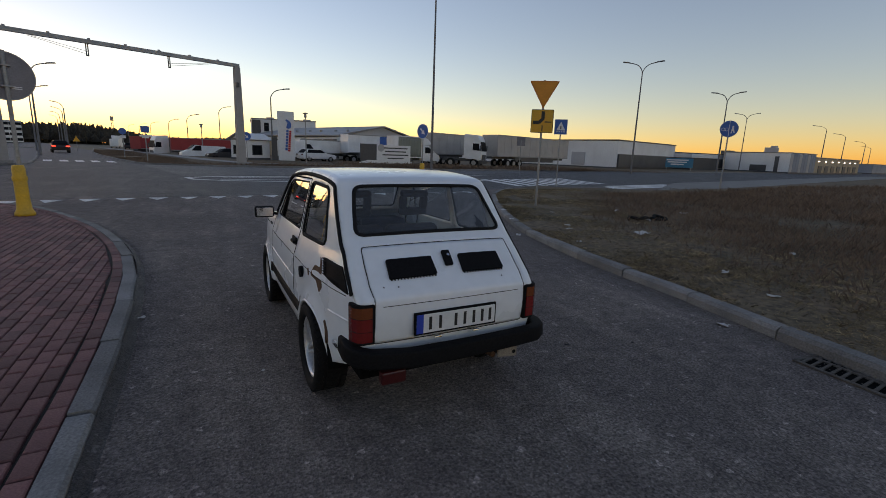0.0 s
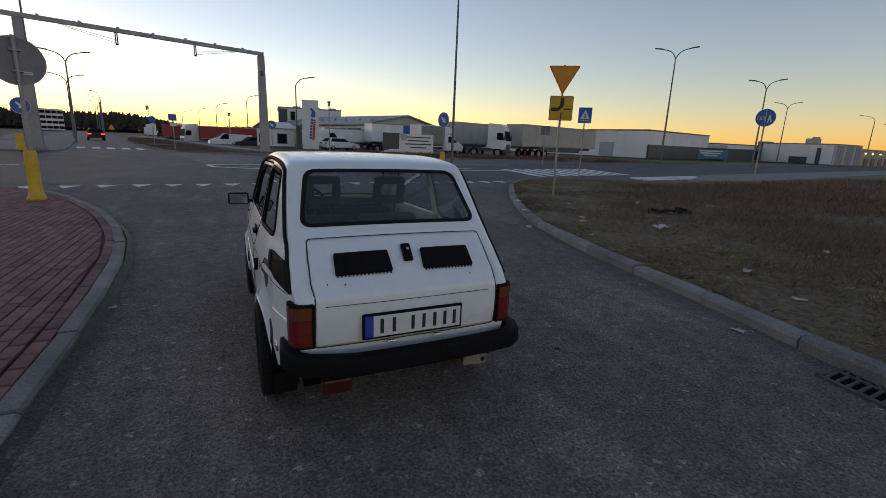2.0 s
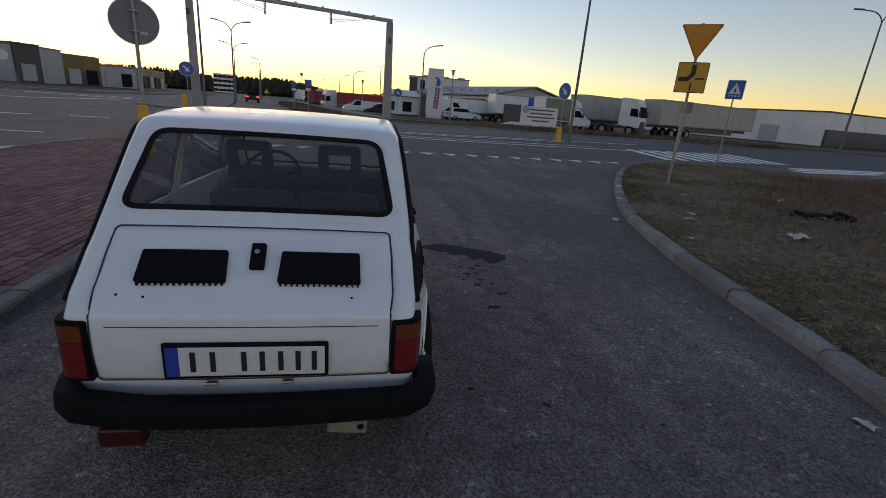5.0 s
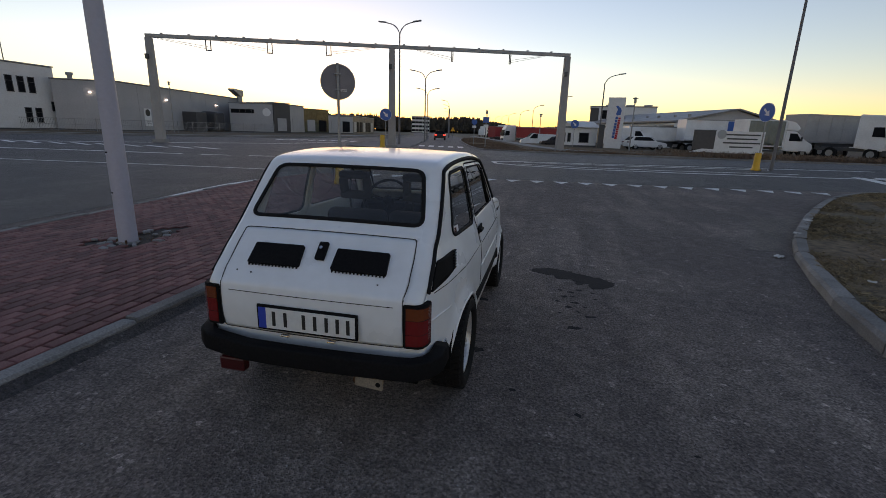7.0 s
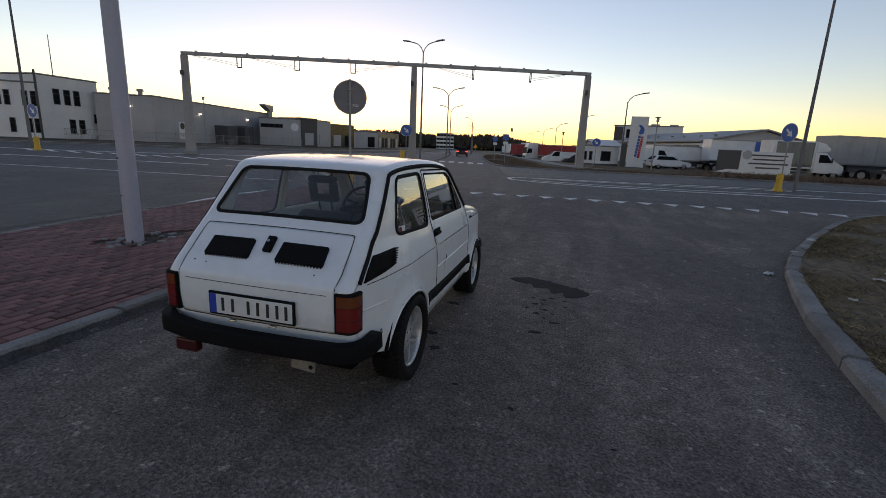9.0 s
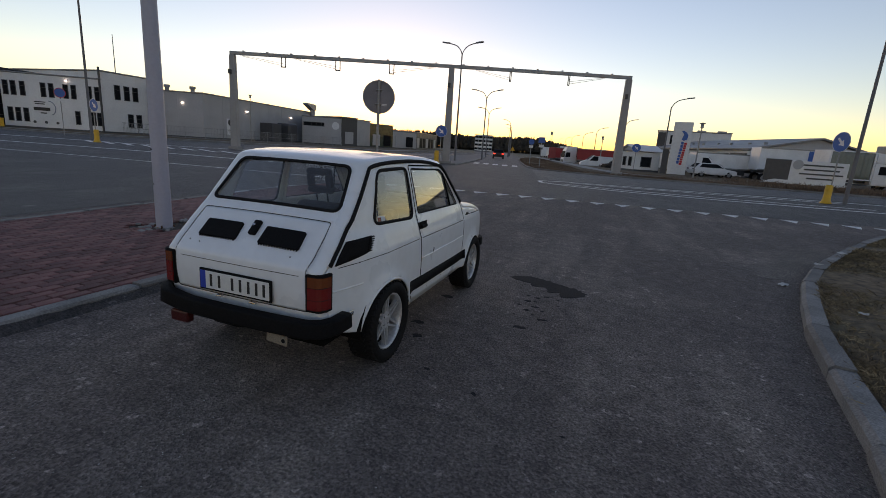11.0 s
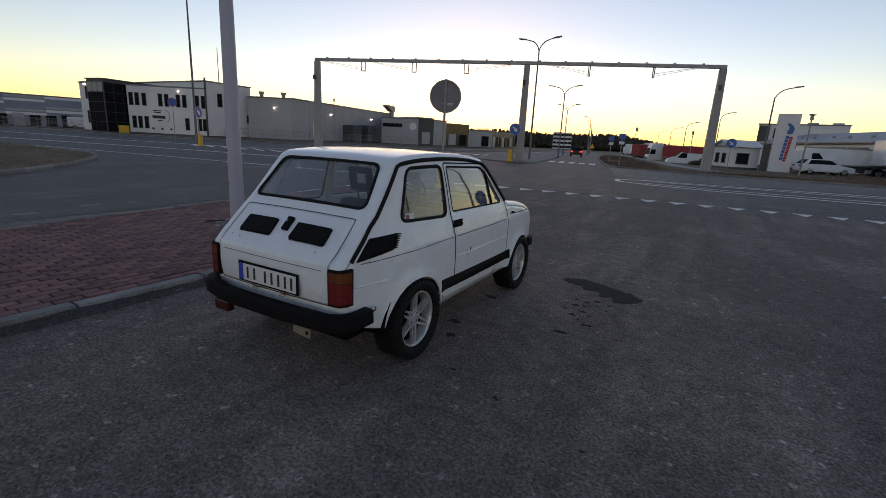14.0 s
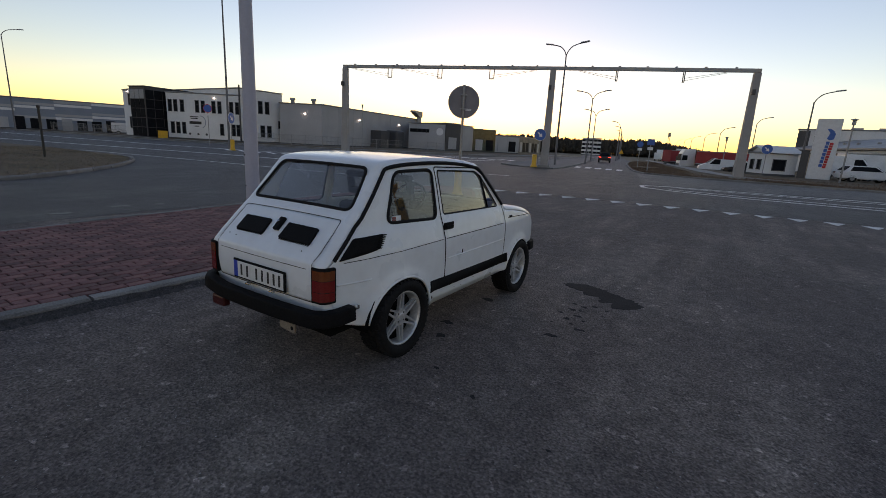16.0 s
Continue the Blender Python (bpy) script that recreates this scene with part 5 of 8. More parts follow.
plate_shape(bm, rounded([(-0.285, 2.645), (0.285, 2.645), (0.285, 2.055), (-0.285, 2.055)], 0.03), -0.026, -0.02)
part("plate_face", bm, SIGN_YELLOW, gw)
bm = bmesh.new()
plate_shape(bm, [(-0.25, 2.27), (-0.25, 2.36), (-0.10, 2.36), (-0.03, 2.43), (-0.03, 2.61), (0.06, 2.61), (0.06, 2.40), (-0.04, 2.29), (-0.10, 2.27)], -0.031, -0.026)
part("priority_line", bm, SIGN_BLACK, gw)
bm = bmesh.new()
box(bm, (0.16, -0.0285, 2.33), (0.18, 0.005, 0.03))
part("side_line", bm, SIGN_BLACK, gw)
bm = bmesh.new()
box(bm, (0.01, -0.0285, 2.16), (0.03, 0.005, 0.16))
part("side_line", bm, SIGN_BLACK, gw)

# pedestrian crossing sign
cs = thing("crossing_sign", spot(16.8, 18.4, 0.08, facing(16.8, 18.4, 0, 0)), "square blue crossing sign with a white triangle on a pole", "road sign")
sign_pole(cs, 3.25, 0.03)
bm = bmesh.new()
plate_shape(bm, rounded([(-0.31, 3.25), (0.31, 3.25), (0.31, 2.52), (-0.31, 2.52)], 0.04), -0.02, -0.008)
part("rim", bm, SIGN_WHITE, cs)
bm = bmesh.new()
plate_shape(bm, rounded([(-0.29, 3.23), (0.29, 3.23), (0.29, 2.54), (-0.29, 2.54)], 0.04), -0.026, -0.02)
part("face", bm, SIGN_BLUE, cs)
bm = bmesh.new()
plate_shape(bm, [(-0.22, 2.72), (0.22, 2.72), (0, 3.14)], -0.031, -0.026)
part("triangle", bm, SIGN_WHITE, cs)
for k_ in range(4):
    bm = bmesh.new()
    box(bm, (-0.165 + 0.11 * k_, -0.0285, 2.65), (0.06, 0.005, 0.05))
    part("stripe", bm, SIGN_WHITE, cs)
bm = bmesh.new()
box(bm, (0.0, -0.033, 2.85), (0.05, 0.004, 0.16))
part("symbol", bm, SIGN_BLACK, cs)

# back of a small sign further off
sb = thing("sign_seen_from_behind", spot(24.0, 31.0, 0.0, facing(24, 31)), "small square sign seen from its grey back", "road sign")
sign_pole(sb, 2.75, 0.03, -0.02)
bm = bmesh.new()
plate_shape(bm, rounded([(-0.33, 3.0), (0.33, 3.0), (0.33, 2.3), (-0.33, 2.3)], 0.04), 0.0, 0.012)
part("sign_plate", bm, SIGN_BACK, sb)

# footway and cycleway sign
fs = thing("cycleway_sign", spot(25.25, 14.75, 0.08, facing(25.25, 14.75)), "round blue footway and cycleway sign on a pole", "road sign", "round blue signs")
sign_pole(fs, 3.55, 0.035)
bm = bmesh.new()
disc(bm, 0.415, -0.03, -0.012, 3.13)
part("rim", bm, SIGN_WHITE, fs)
bm = bmesh.new()
disc(bm, 0.40, -0.036, -0.03, 3.13)
part("face", bm, SIGN_BLUE, fs)
bm = bmesh.new()
box(bm, (0.0, -0.039, 3.13), (0.025, 0.006, 0.76))
part("divider", bm, SIGN_WHITE, fs)
for rx in (-0.26, -0.10):
    bm = bmesh.new()
    lathe(bm, [(0.065, -0.003), (0.085, -0.003), (0.085, 0.003), (0.065, 0.003)], 16, Matrix.Translation((rx, -0.039, 3.10)) @ Matrix.Rotation(radians(90), 4, "X"), True)
    part("cycle_symbol", bm, SIGN_WHITE, fs)
bm = bmesh.new()
plate_shape(bm, [(0.08, 2.90), (0.12, 2.90), (0.16, 3.05), (0.23, 2.92), (0.27, 2.94), (0.21, 3.15), (0.20, 3.27), (0.13, 3.27), (0.11, 3.08)], -0.042, -0.036)
part("walker_symbol", bm, SIGN_WHITE, fs)

# keep-right sign, bollard and tall post where the side road meets the junction
arrow_sign(spot(13.12, 27.2, 0.0, facing(13.12, 27.2) - 45), 2.78, 0.45)
bollard(spot(12.95, 26.85, 0.0), 0.85, 0.2)
street_lamp(13.9, 27.4, 12.9, (-1, 1), 20, r=0.085, label="tall grey street lamp with two arms at the junction")
# keep-right sign and bollard at the gantry's middle post
arrow_sign(spot(-10.3, 35.5, 0.08, facing(-10.3, 35.5)), 2.45, 0.45)
bollard(spot(-10.55, 35.4, 0.08), 0.95, 0.24)
# signs across the main road
arrow_sign(spot(-33.95, 24.0, 0.0, facing(-33.95, 24.0) + 58), 2.6, 0.45, "round blue sign with a white arrow beside the main road")
bollard(spot(-33.6, 23.8, 0.0), 0.9, 0.22)
np_ = thing("no_parking_sign", spot(-45.85, 28.8, 0.0, facing(-45.85, 28.8)), "round dark blue sign with a red rim on a pole", "road sign")
sign_pole(np_, 4.2, 0.035)
bm = bmesh.new()
disc(bm, 0.42, -0.03, -0.012, 3.75)
part("rim", bm, SIGN_RED_DEEP, np_)
bm = bmesh.new()
disc(bm, 0.375, -0.036, -0.03, 3.75)
part("face", bm, SIGN_BLUE, np_)
bm = bmesh.new()
box(bm, (0, -0.025, 3.12), (0.5, 0.02, 0.2), bevel=0.01)
part("plate", bm, SIGN_WHITE, np_)
bm = bmesh.new()
rod(bm, (0, 0, 0), (0, 0, 1.9), 0.045, seg=10)
rod(bm, (0, 0, 1.9), (0, 0, 2.0), 0.06, seg=10)
dp = finish("marker_post", bm, SIGN_BLACK)
dp.matrix_basis = spot(-20.6, 7.2, 0.08)
tagged(dp, "slim black marker post on the grass island", "post")
arrow_sign(spot(5.2, 56.2, 0.08, facing(5.2, 56.2)), 2.5, 0.46, "round blue sign beside the footway")
wn_ = thing("warning_sign", spot(-16, 90, 0.0, facing(-16, 90)), "small triangular warning sign at the road", "road sign")
sign_pole(wn_, 2.2, 0.035)
bm = bmesh.new()
plate_shape(bm, rounded([(-0.45, 1.4), (0.45, 1.4), (0, 2.2)], 0.06), -0.02, -0.005)
part("face", bm, SIGN_YELLOW, wn_)
for sx_, sy_, col_, nm_ in ((-5.73, 51.6, SIGN_BLUE, "round blue sign with a white plate below"), (-3.3, 43.0, SIGN_BLUE, "square blue sign by the footway")):
    q = thing("roadside_sign", spot(sx_, sy_, 0.05, facing(sx_, sy_)), nm_, "road sign")
    sign_pole(q, 2.7, 0.04)
    bm = bmesh.new()
    if "round" in nm_:
        disc(bm, 0.29, -0.03, -0.012, 2.4)
    else:
        plate_shape(bm, [(-0.28, 2.68), (0.28, 2.68), (0.28, 2.2), (-0.28, 2.2)], -0.03, -0.012)
    part("face", bm, col_, q)
    bm = bmesh.new()
    box(bm, (0, -0.025, 1.92), (0.42, 0.02, 0.24), bevel=0.01)
    part("plate", bm, SIGN_WHITE, q)

# street lamps
street_lamp(44.8, 36.9, 11.7, (-1, 1), facing(44.8, 36.9), 1.4, label="tall double-armed street lamp at the roadside")
street_lamp(59.3, 35.6, 9.7, (-1, 1), facing(58.5, 36.6), 1.15, label="double-armed street lamp further along the road")
street_lamp(99, 55, 11.0, (-1, 1), facing(99, 55), 1.5, label="double-armed street lamp at the far road")
for x_, y_, h_ in ((138, 57.3, 11.0), (166, 64.0, 10.6), (187, 66.6, 9.4), (217, 75.5, 9)):
    street_lamp(x_, y_, h_, (-1,), facing(x_, y_), 2.2, label="single-armed street lamp far along the road", r=0.14)
street_lamp(8.2, 58.2, 7.9, (1,), 0, 1.45, label="single-armed curved street lamp by the guard hut")
street_lamp(-12.2, 44.8, 10.8, (-1, 1), 0, 1.35, label="double-armed street lamp on the median")
street_lamp(-13.7, 60.2, 8.5, (-1, 1), 0, 1.4, label="double-armed street lamp on the median further off")
street_lamp(-18.2, 78.5, 7.9, (-1, 1), 0, 1.3, label="double-armed street lamp on the median far off")
for x_, y_, h_ in ((4.0, 88.5, 7.7), (-0.9, 93, 6.4), (-4.4, 110, 6.2), (-9.6, 140, 6.6), (-15, 175, 7.2), (-22, 215, 8)):
    street_lamp(x_, y_, h_, (1,), 10, 1.3, label="single-armed street lamp on the footway", r=0.1)
for x_, y_, h_ in ((-18.6, 98, 7.3), (-22.5, 117, 7.4), (-27.5, 140, 7.6), (-34, 170, 8.0)):
    street_lamp(x_, y_, h_, (1,), 190, 0.9, label="single-armed street lamp far along the road", r=0.14)
street_lamp(-37.6, 26.0, 13.5, (1,), facing(-37.6, 26) + 20, 1.8, label="tall street lamp beside the main road")
street_lamp(-89.1, 23.6, 13.9, (1,), facing(-92, 23.5), 1.8, label="tall single-armed street lamp beside the main road")
for x_, y_, h_ in ((10.45, 50.2, 4.5), (1.0, 72.5, 3.7), (-53.3, 60.7, 6.6)):
    root = thing("yard_lamp", spot(x_, y_, 0.05), "slim yard lamp with a flat round hood", "lamp", "yard lamps")
    bm = bmesh.new()
    rod(bm, (0, 0, 0), (0, 0, h_), 0.07, 0.05, 10)
    part("pole", bm, STEEL, root)
    bm = bmesh.new()
    lathe(bm, [(0, h_ + 0.5), (0.26, h_ + 0.42), (0.26, h_ + 0.38), (0.12, h_ + 0.34), (0.14, h_), (0, h_)], 16)
    part("hood", bm, STEEL, root)

# ---------------------------------------------------------------- height-check gantry over the road
GL, GM, GR = Vector((-27.3 * K, 31.0 * K, 0)), Vector((-10.12 * K, 36.5 * K, 0)), Vector((3.35 * K, 41.0 * K, 0))
GH = 7.32
gantry = thing("height_gantry", Matrix.Identity(4), "grey steel portal gantry with hanging bars across the road", "gantry")
for g in (GL, GM, GR):
    d = (GR - GL).normalized()
    rot = Matrix.Translation(g) @ Matrix.Rotation(math.atan2(d.y, d.x), 4, "Z")
    bm = bmesh.new()
    lo = [bm.verts.new(rot @ Vector((x, y, -0.1))) for x, y in ((-0.31, -0.25), (0.31, -0.25), (0.31, 0.25), (-0.31, 0.25))]
    hi = [bm.verts.new(rot @ Vector((x, y, GH - 0.02))) for x, y in ((-0.21, -0.18), (0.21, -0.18), (0.21, 0.18), (-0.21, 0.18))]
    bm.faces.new(lo)
    bm.faces.new(hi)
    for i in range(4):
        bm.faces.new((lo[i], lo[(i + 1) % 4], hi[(i + 1) % 4], hi[i]))
    bmesh.ops.bevel(bm, geom=bm.edges[:], offset=0.02, segments=1, affect="EDGES")
    col = part("column", bm, COLUMN, gantry, "pale grey tapered column")
    bm = bmesh.new()
    box(bm, (-0.12, -0.3, GH - 1.3), (0.22, 0.2, 0.34), rot, bevel=0.02)
    part("junction_box", bm, WALL_DARK, col, "dark sensor box")
    bm = bmesh.new()
    box(bm, (0, 0, 0.12), (0.9, 0.75, 0.3), rot, bevel=0.03)
    part("footing", bm, CONCRETE, col)
for a, b, hang in ((GL, GM, (0.235, 0.485, 0.73)), (GM, GR, (0.335, 0.665))):
    d = (b - a)
    dn = d.normalized()
    rot = Matrix.Translation(a) @ Matrix.Rotation(math.atan2(d.y, d.x), 4, "Z")
    bm = bmesh.new()
    box(bm, (d.length / 2, 0, GH + 0.12), (d.length + 0.4, 0.22, 0.25), rot, bevel=0.02)
    box(bm, (d.length / 2, -0.13, GH + 0.02), (d.length + 0.3, 0.08, 0.05), rot)
    beam = part("beam", bm, STEEL, gantry, "grey box beam")
    for j in range(int(d.length / 1.9)):
        bm = bmesh.new()
        box(bm, (0.9 + j * 1.9, 0, GH + 0.28), (0.14, 0.16, 0.1), rot, bevel=0.01)
        part("cleat", bm, STEEL, beam)
    for f in hang:
        x = f * d.length
        bm = bmesh.new()
        for dx in ((-0.17, 0.17) if a is GL else (-0.05, 0.05)):
            box(bm, (x + dx, 0, GH - 0.33), (0.06, 0.05, 0.72), rot)
        box(bm, (x, 0, GH - 0.70), (0.40 if a is GL else 0.16, 0.05, 0.07), rot)
        part("hanger", bm, WALL_DARK, beam, "dark hanging frame")
        bm = bmesh.new()
        end = x + d.length * 0.2 * (1 if f > 0.5 else -1)
        rod(bm, rot @ Vector((x, 0, GH - 0.62)), rot @ Vector((end, 0, GH - 0.05)), 0.012, seg=5)
        rod(bm, rot @ Vector((x, 0, GH - 0.45)), rot @ Vector((end, 0, GH)), 0.012, seg=5)
        part("stay_wire", bm, STEEL, beam)

# ---------------------------------------------------------------- buildings


def frame_of(a, b):
    """Pose at a with x towards b; the front faces -y."""
    a, b = Vector((a[0] * K, a[1] * K, 0)), Vector((b[0] * K, b[1] * K, 0))
    d = b - a
    return Matrix.Translation(a) @ Matrix.Rotation(math.atan2(d.y, d.x), 4, "Z"), d.length


def hall(name, a, b, h, depth, mat, label, seams=2.4, roof=ROOF_GREY, category="building", parapet=True, group=""):
    """A box building on the front line a to b, with clad panels, a roof edge and a plinth."""
    m, w = frame_of(a, b)
    root = thing(name, m, label, category, group)
    bm = bmesh.new()
    box(bm, (w / 2, depth / 2, h / 2 - 0.1), (w, depth, h + 0.1))
    part("wall", bm, mat, root)
    if seams:
        bm = bmesh.new()
        n = max(1, int(w / seams))
        for i in range(1, n):
            box(bm, (w * i / n, -0.01, h / 2), (0.03, 0.03, h))
        for i in range(1, max(1, int(depth / seams))):
            box(bm, (w + 0.01, i * seams, h / 2), (0.03, 0.03, h))
            box(bm, (-0.01, i * seams, h / 2), (0.03, 0.03, h))
        if len(bm.verts):
            part("panel_joints", bm, mat, root)["kind"] = "stuff"
        else:
            bm.free()
    bm = bmesh.new()
    box(bm, (w / 2, depth / 2, h + 0.06), (w + 0.24, depth + 0.24, 0.16), bevel=0.03)
    part("roof", bm, roof, root, "dark roof edge")
    bm = bmesh.new()
    box(bm, (w / 2, depth / 2, 0.12), (w + 0.06, depth + 0.06, 0.34))
    part("plinth", bm, WALL_DARK, root)
    return root, w


def window(root, x, z, w, h, y=-0.02, side=None, depth_axis=None, mat=PANE, mullion=True):
    """A window set in the front wall: dark reveal, frame and pane."""
    bm = bmesh.new()
    m = side or Matrix.Identity(4)
    for c_, s_ in (((x, y, z + h / 2), (w + 0.1, 0.08, 0.07)), ((x, y, z - h / 2), (w + 0.1, 0.1, 0.07)), ((x - w / 2, y, z), (0.07, 0.08, h)), ((x + w / 2, y, z), (0.07, 0.08, h))):
        box(bm, c_, s_, m)
    if mullion:
        box(bm, (x, y, z + h * 0.18), (w, 0.05, 0.05), m)
    win = part("window", bm, WALL_DARK, root)
    bm = bmesh.new()
    box(bm, (x, y + 0.01, z), (w, 0.02, h), m)
    part("pane", bm, DARK_PANE, win)
    return win


DARK_PANE = material("dark_window", (0.014, 0.015, 0.018), 0.55, big=(0.5, 0.3), fine=(3, 0.2), bump=0.0, spec=0.03)
GLASSY = material("greenish_curtain_wall", (0.05, 0.075, 0.06), 0.12, big=(0.3, 0.4), fine=(2, 0.3), bump=0.0)

# grey office with a black glazed tower
office, w = hall("office_building", (-75.8, 39.2), (-65.45, 45.4), 7.0, 20, WALL_WHITE, "pale grey two-storey office with paired dark windows", 0)
for f in (0.05, 0.125, 0.215, 0.42, 0.50, 0.645, 0.725, 0.885, 0.965):
    window(office, f * w, 5.1, 0.55, 1.75)
for f in (0.07, 0.145, 0.225, 0.745, 0.905, 0.97):
    window(office, f * w, 1.8, 0.55, 1.7)
bm = bmesh.new()
for x_, z_, wd, hh in ((0.37, 3.55, 1.3, 0.12), (0.37, 3.3, 1.1, 0.12), (0.385, 2.65, 1.9, 0.42), (0.40, 2.15, 0.7, 0.14)):
    box(bm, (x_ * w, -0.03, z_), (wd, 0.03, hh))
part("wall_lettering", bm, SIGN_BLACK, office, "dark wall lettering drawn as plain bars")
bm = bmesh.new()
arc = [(0.46 * w + 0.75 * math.cos(a), -0.04, 2.8 + 0.9 * math.sin(a)) for a in [radians(-70 + 10 * j) for j in range(17)]]
sweep(bm, arc, ring_section(0.05, 6), False, [(0, -1, 0)] * len(arc))
part("wall_emblem", bm, WALL_STRIPE, office)
for f in (0.30, 0.415, 0.53):
    bm = bmesh.new()
    rod(bm, (f * w, -0.06, 0.95), (f * w, 0.0, 0.95), 0.17, seg=14)
    part("wall_vent", bm, WALL_DARK, office)
for f, z_ in ((0.66, 6.45),):
    bm = bmesh.new()
    box(bm, (f * w, -0.16, z_), (0.2, 0.2, 0.12), bevel=0.03)
    part("wall_lamp", bm, LAMP_GLOW, office, "lit wall lamp")
tower, wt = hall("glazed_tower", (-79.6, 35.6), (-76.0, 36.2), 7.45, 8, WALL_DARK, "black glazed entrance tower with pale upper panes", 0, roof=WALL_DARK)
for i in range(3):
    for j in range(5):
        bm = bmesh.new()
        box(bm, (wt * (0.18 + 0.31 * i), -0.03, 0.9 + 1.37 * j), (wt * 0.28, 0.04, 1.3), bevel=0.01)
        part("pane", bm, TRIM if j == 4 else DARK_PANE, tower)
for i in range(3):
    for j in range(5):
        bm = bmesh.new()
        box(bm, (wt + 0.03, 0.7 + 1.35 * i, 0.9 + 1.37 * j), (0.04, 1.25, 1.3), bevel=0.01)
        part("pane", bm, DARK_PANE, tower)
wing, ww_ = hall("office_wing", (-83.4, 36.2), (-79.62, 35.75), 7.05, 6, WALL_WHITE, "narrow pale grey wing beside the glazed tower", 0)
for z_ in (2.2, 5.6):
    window(wing, 0.78 * ww_, z_, 0.8, 1.7)
bm = bmesh.new()
box(bm, (0.72 * ww_, -0.16, 6.75), (0.22, 0.2, 0.14), bevel=0.03)
part("wall_lamp", bm, LAMP_GLOW, wing, "lit wall lamp")
sidew, ws_ = hall("office_gable", (-65.45, 45.4), (-65.6, 53.6), 8.1, 18, WALL_WHITE, "pale grey taller gable wing with paired windows", 0)
for f in (0.29, 0.46, 0.62):
    window(sidew, f * ws_, 5.6, 0.75, 1.9)
for f in (0.50, 0.66):
    window(sidew, f * ws_, 1.9, 0.75, 1.8)
window(sidew, 0.93 * ws_, 3.1, 0.6, 1.2)
bm = bmesh.new()
box(bm, (-0.06, -0.06, 4.3), (0.18, 0.18, 8.6))
part("downpipe", bm, WALL_DARK, sidew)
ga, wg = hall("grey_hall", (-64.6, 52.3), (-58.2, 56.0), 6.6, 20, WALL_GREY, "grey clad industrial hall beside the office", 3.0)
for f in (0.25, 0.75):
    bm = bmesh.new()
    m2 = Matrix.Translation((f * wg, 1.2, 6.75))
    rod(bm, (f * wg, 1.2, 6.7), (f * wg, 1.2, 7.25), 0.3, seg=12)
    rod(bm, (f * wg, 1.2, 7.25), (f * wg, 1.2, 7.6), 0.46, 0.42, seg=12)
    part("roof_vent", bm, STEEL, ga)
bm = bmesh.new()
box(bm, (0.60 * wg, -0.2, 5.1), (0.26, 0.26, 0.16), bevel=0.03)
part("wall_lamp", bm, LAMP_GLOW, ga, "lit wall lamp")
gb, wb = hall("long_hall", (-58.2, 56.0), (-64.4, 92.3), 6.65, 26, WALL_GREY, "long pale grey industrial hall with loading gear", 4.0)
for f in (0.30, 0.72):
    bm = bmesh.new()
    box(bm, (f * wb, -0.2, 4.9), (0.3, 0.26, 0.16), bevel=0.03)
    part("wall_lamp", bm, LAMP_GLOW, gb, "lit wall lamp")
bm = bmesh.new()
box(bm, (0.46 * wb, -1.2, 1.7), (3.2, 2.4, 3.3), bevel=0.05)
part("loading_dock", bm, WALL_DARK, gb, "dark loading dock shelter")
bm = bmesh.new()
box(bm, (0.60 * wb, -1.6, 1.9), (3.0, 3.0, 3.4), bevel=0.4)
part("silo", bm, WALL_DARK, gb)
bm = bmesh.new()
rod(bm, (0.95 * wb, -0.8, 0), (0.95 * wb, -0.8, 7.5), 0.55, seg=14)
plate_shape(bm, [(0.95 * wb - 0.6, 7.1), (0.95 * wb + 0.55, 7.1), (0.95 * wb + 0.55, 8.3), (0.95 * wb - 3.2, 8.4), (0.95 * wb - 3.2, 8.1)], -1.4, -0.2)
part("duct", bm, STEEL, gb, "fat steel ventilation duct")
bm = bmesh.new()
box(bm, (0.17 * wb, -0.06, 2.1), (1.5, 0.06, 2.6))
pst = part("wall_sign", bm, SIGN_WHITE, gb, "white wall sign with unreadable lines")
bm = bmesh.new()
rod(bm, (0.17 * wb, -0.12, 2.8), (0.17 * wb, -0.09, 2.8), 0.5, seg=20)
box(bm, (0.17 * wb, -0.1, 1.6), (1.0, 0.03, 0.12))
box(bm, (0.17 * wb, -0.1, 1.3), (0.8, 0.03, 0.1))
part("emblem", bm, SIGN_BLACK, pst)

# striped hall at the edge of the estate
sh, wsh = hall("striped_hall", (-118, 8), (-104, 45), 5.5, 30, WALL_STRIPE, "blue-grey striped logistics hall", 0)
for j in range(6):
    for i in range(7):
        if (i * 5 + j * 3) % 4 < 2:
            bm = bmesh.new()
            box(bm, (wsh * (i + 0.5) / 7, -0.02, 2.3 + j * 0.58), (wsh / 7, 0.06, 0.42))
            part("cladding_strip", bm, WALL_WHITE if (i + j) % 2 else WALL_GREY, sh)
for i in range(16):
    bm = bmesh.new()
    box(bm, (wsh * (0.06 + 0.058 * i), -0.05, 1.2), (1.5, 0.08, 1.8 if i % 3 else 2.3))
    part("loading_door", bm, DARK_PANE if i % 4 else WALL_GREY, sh)

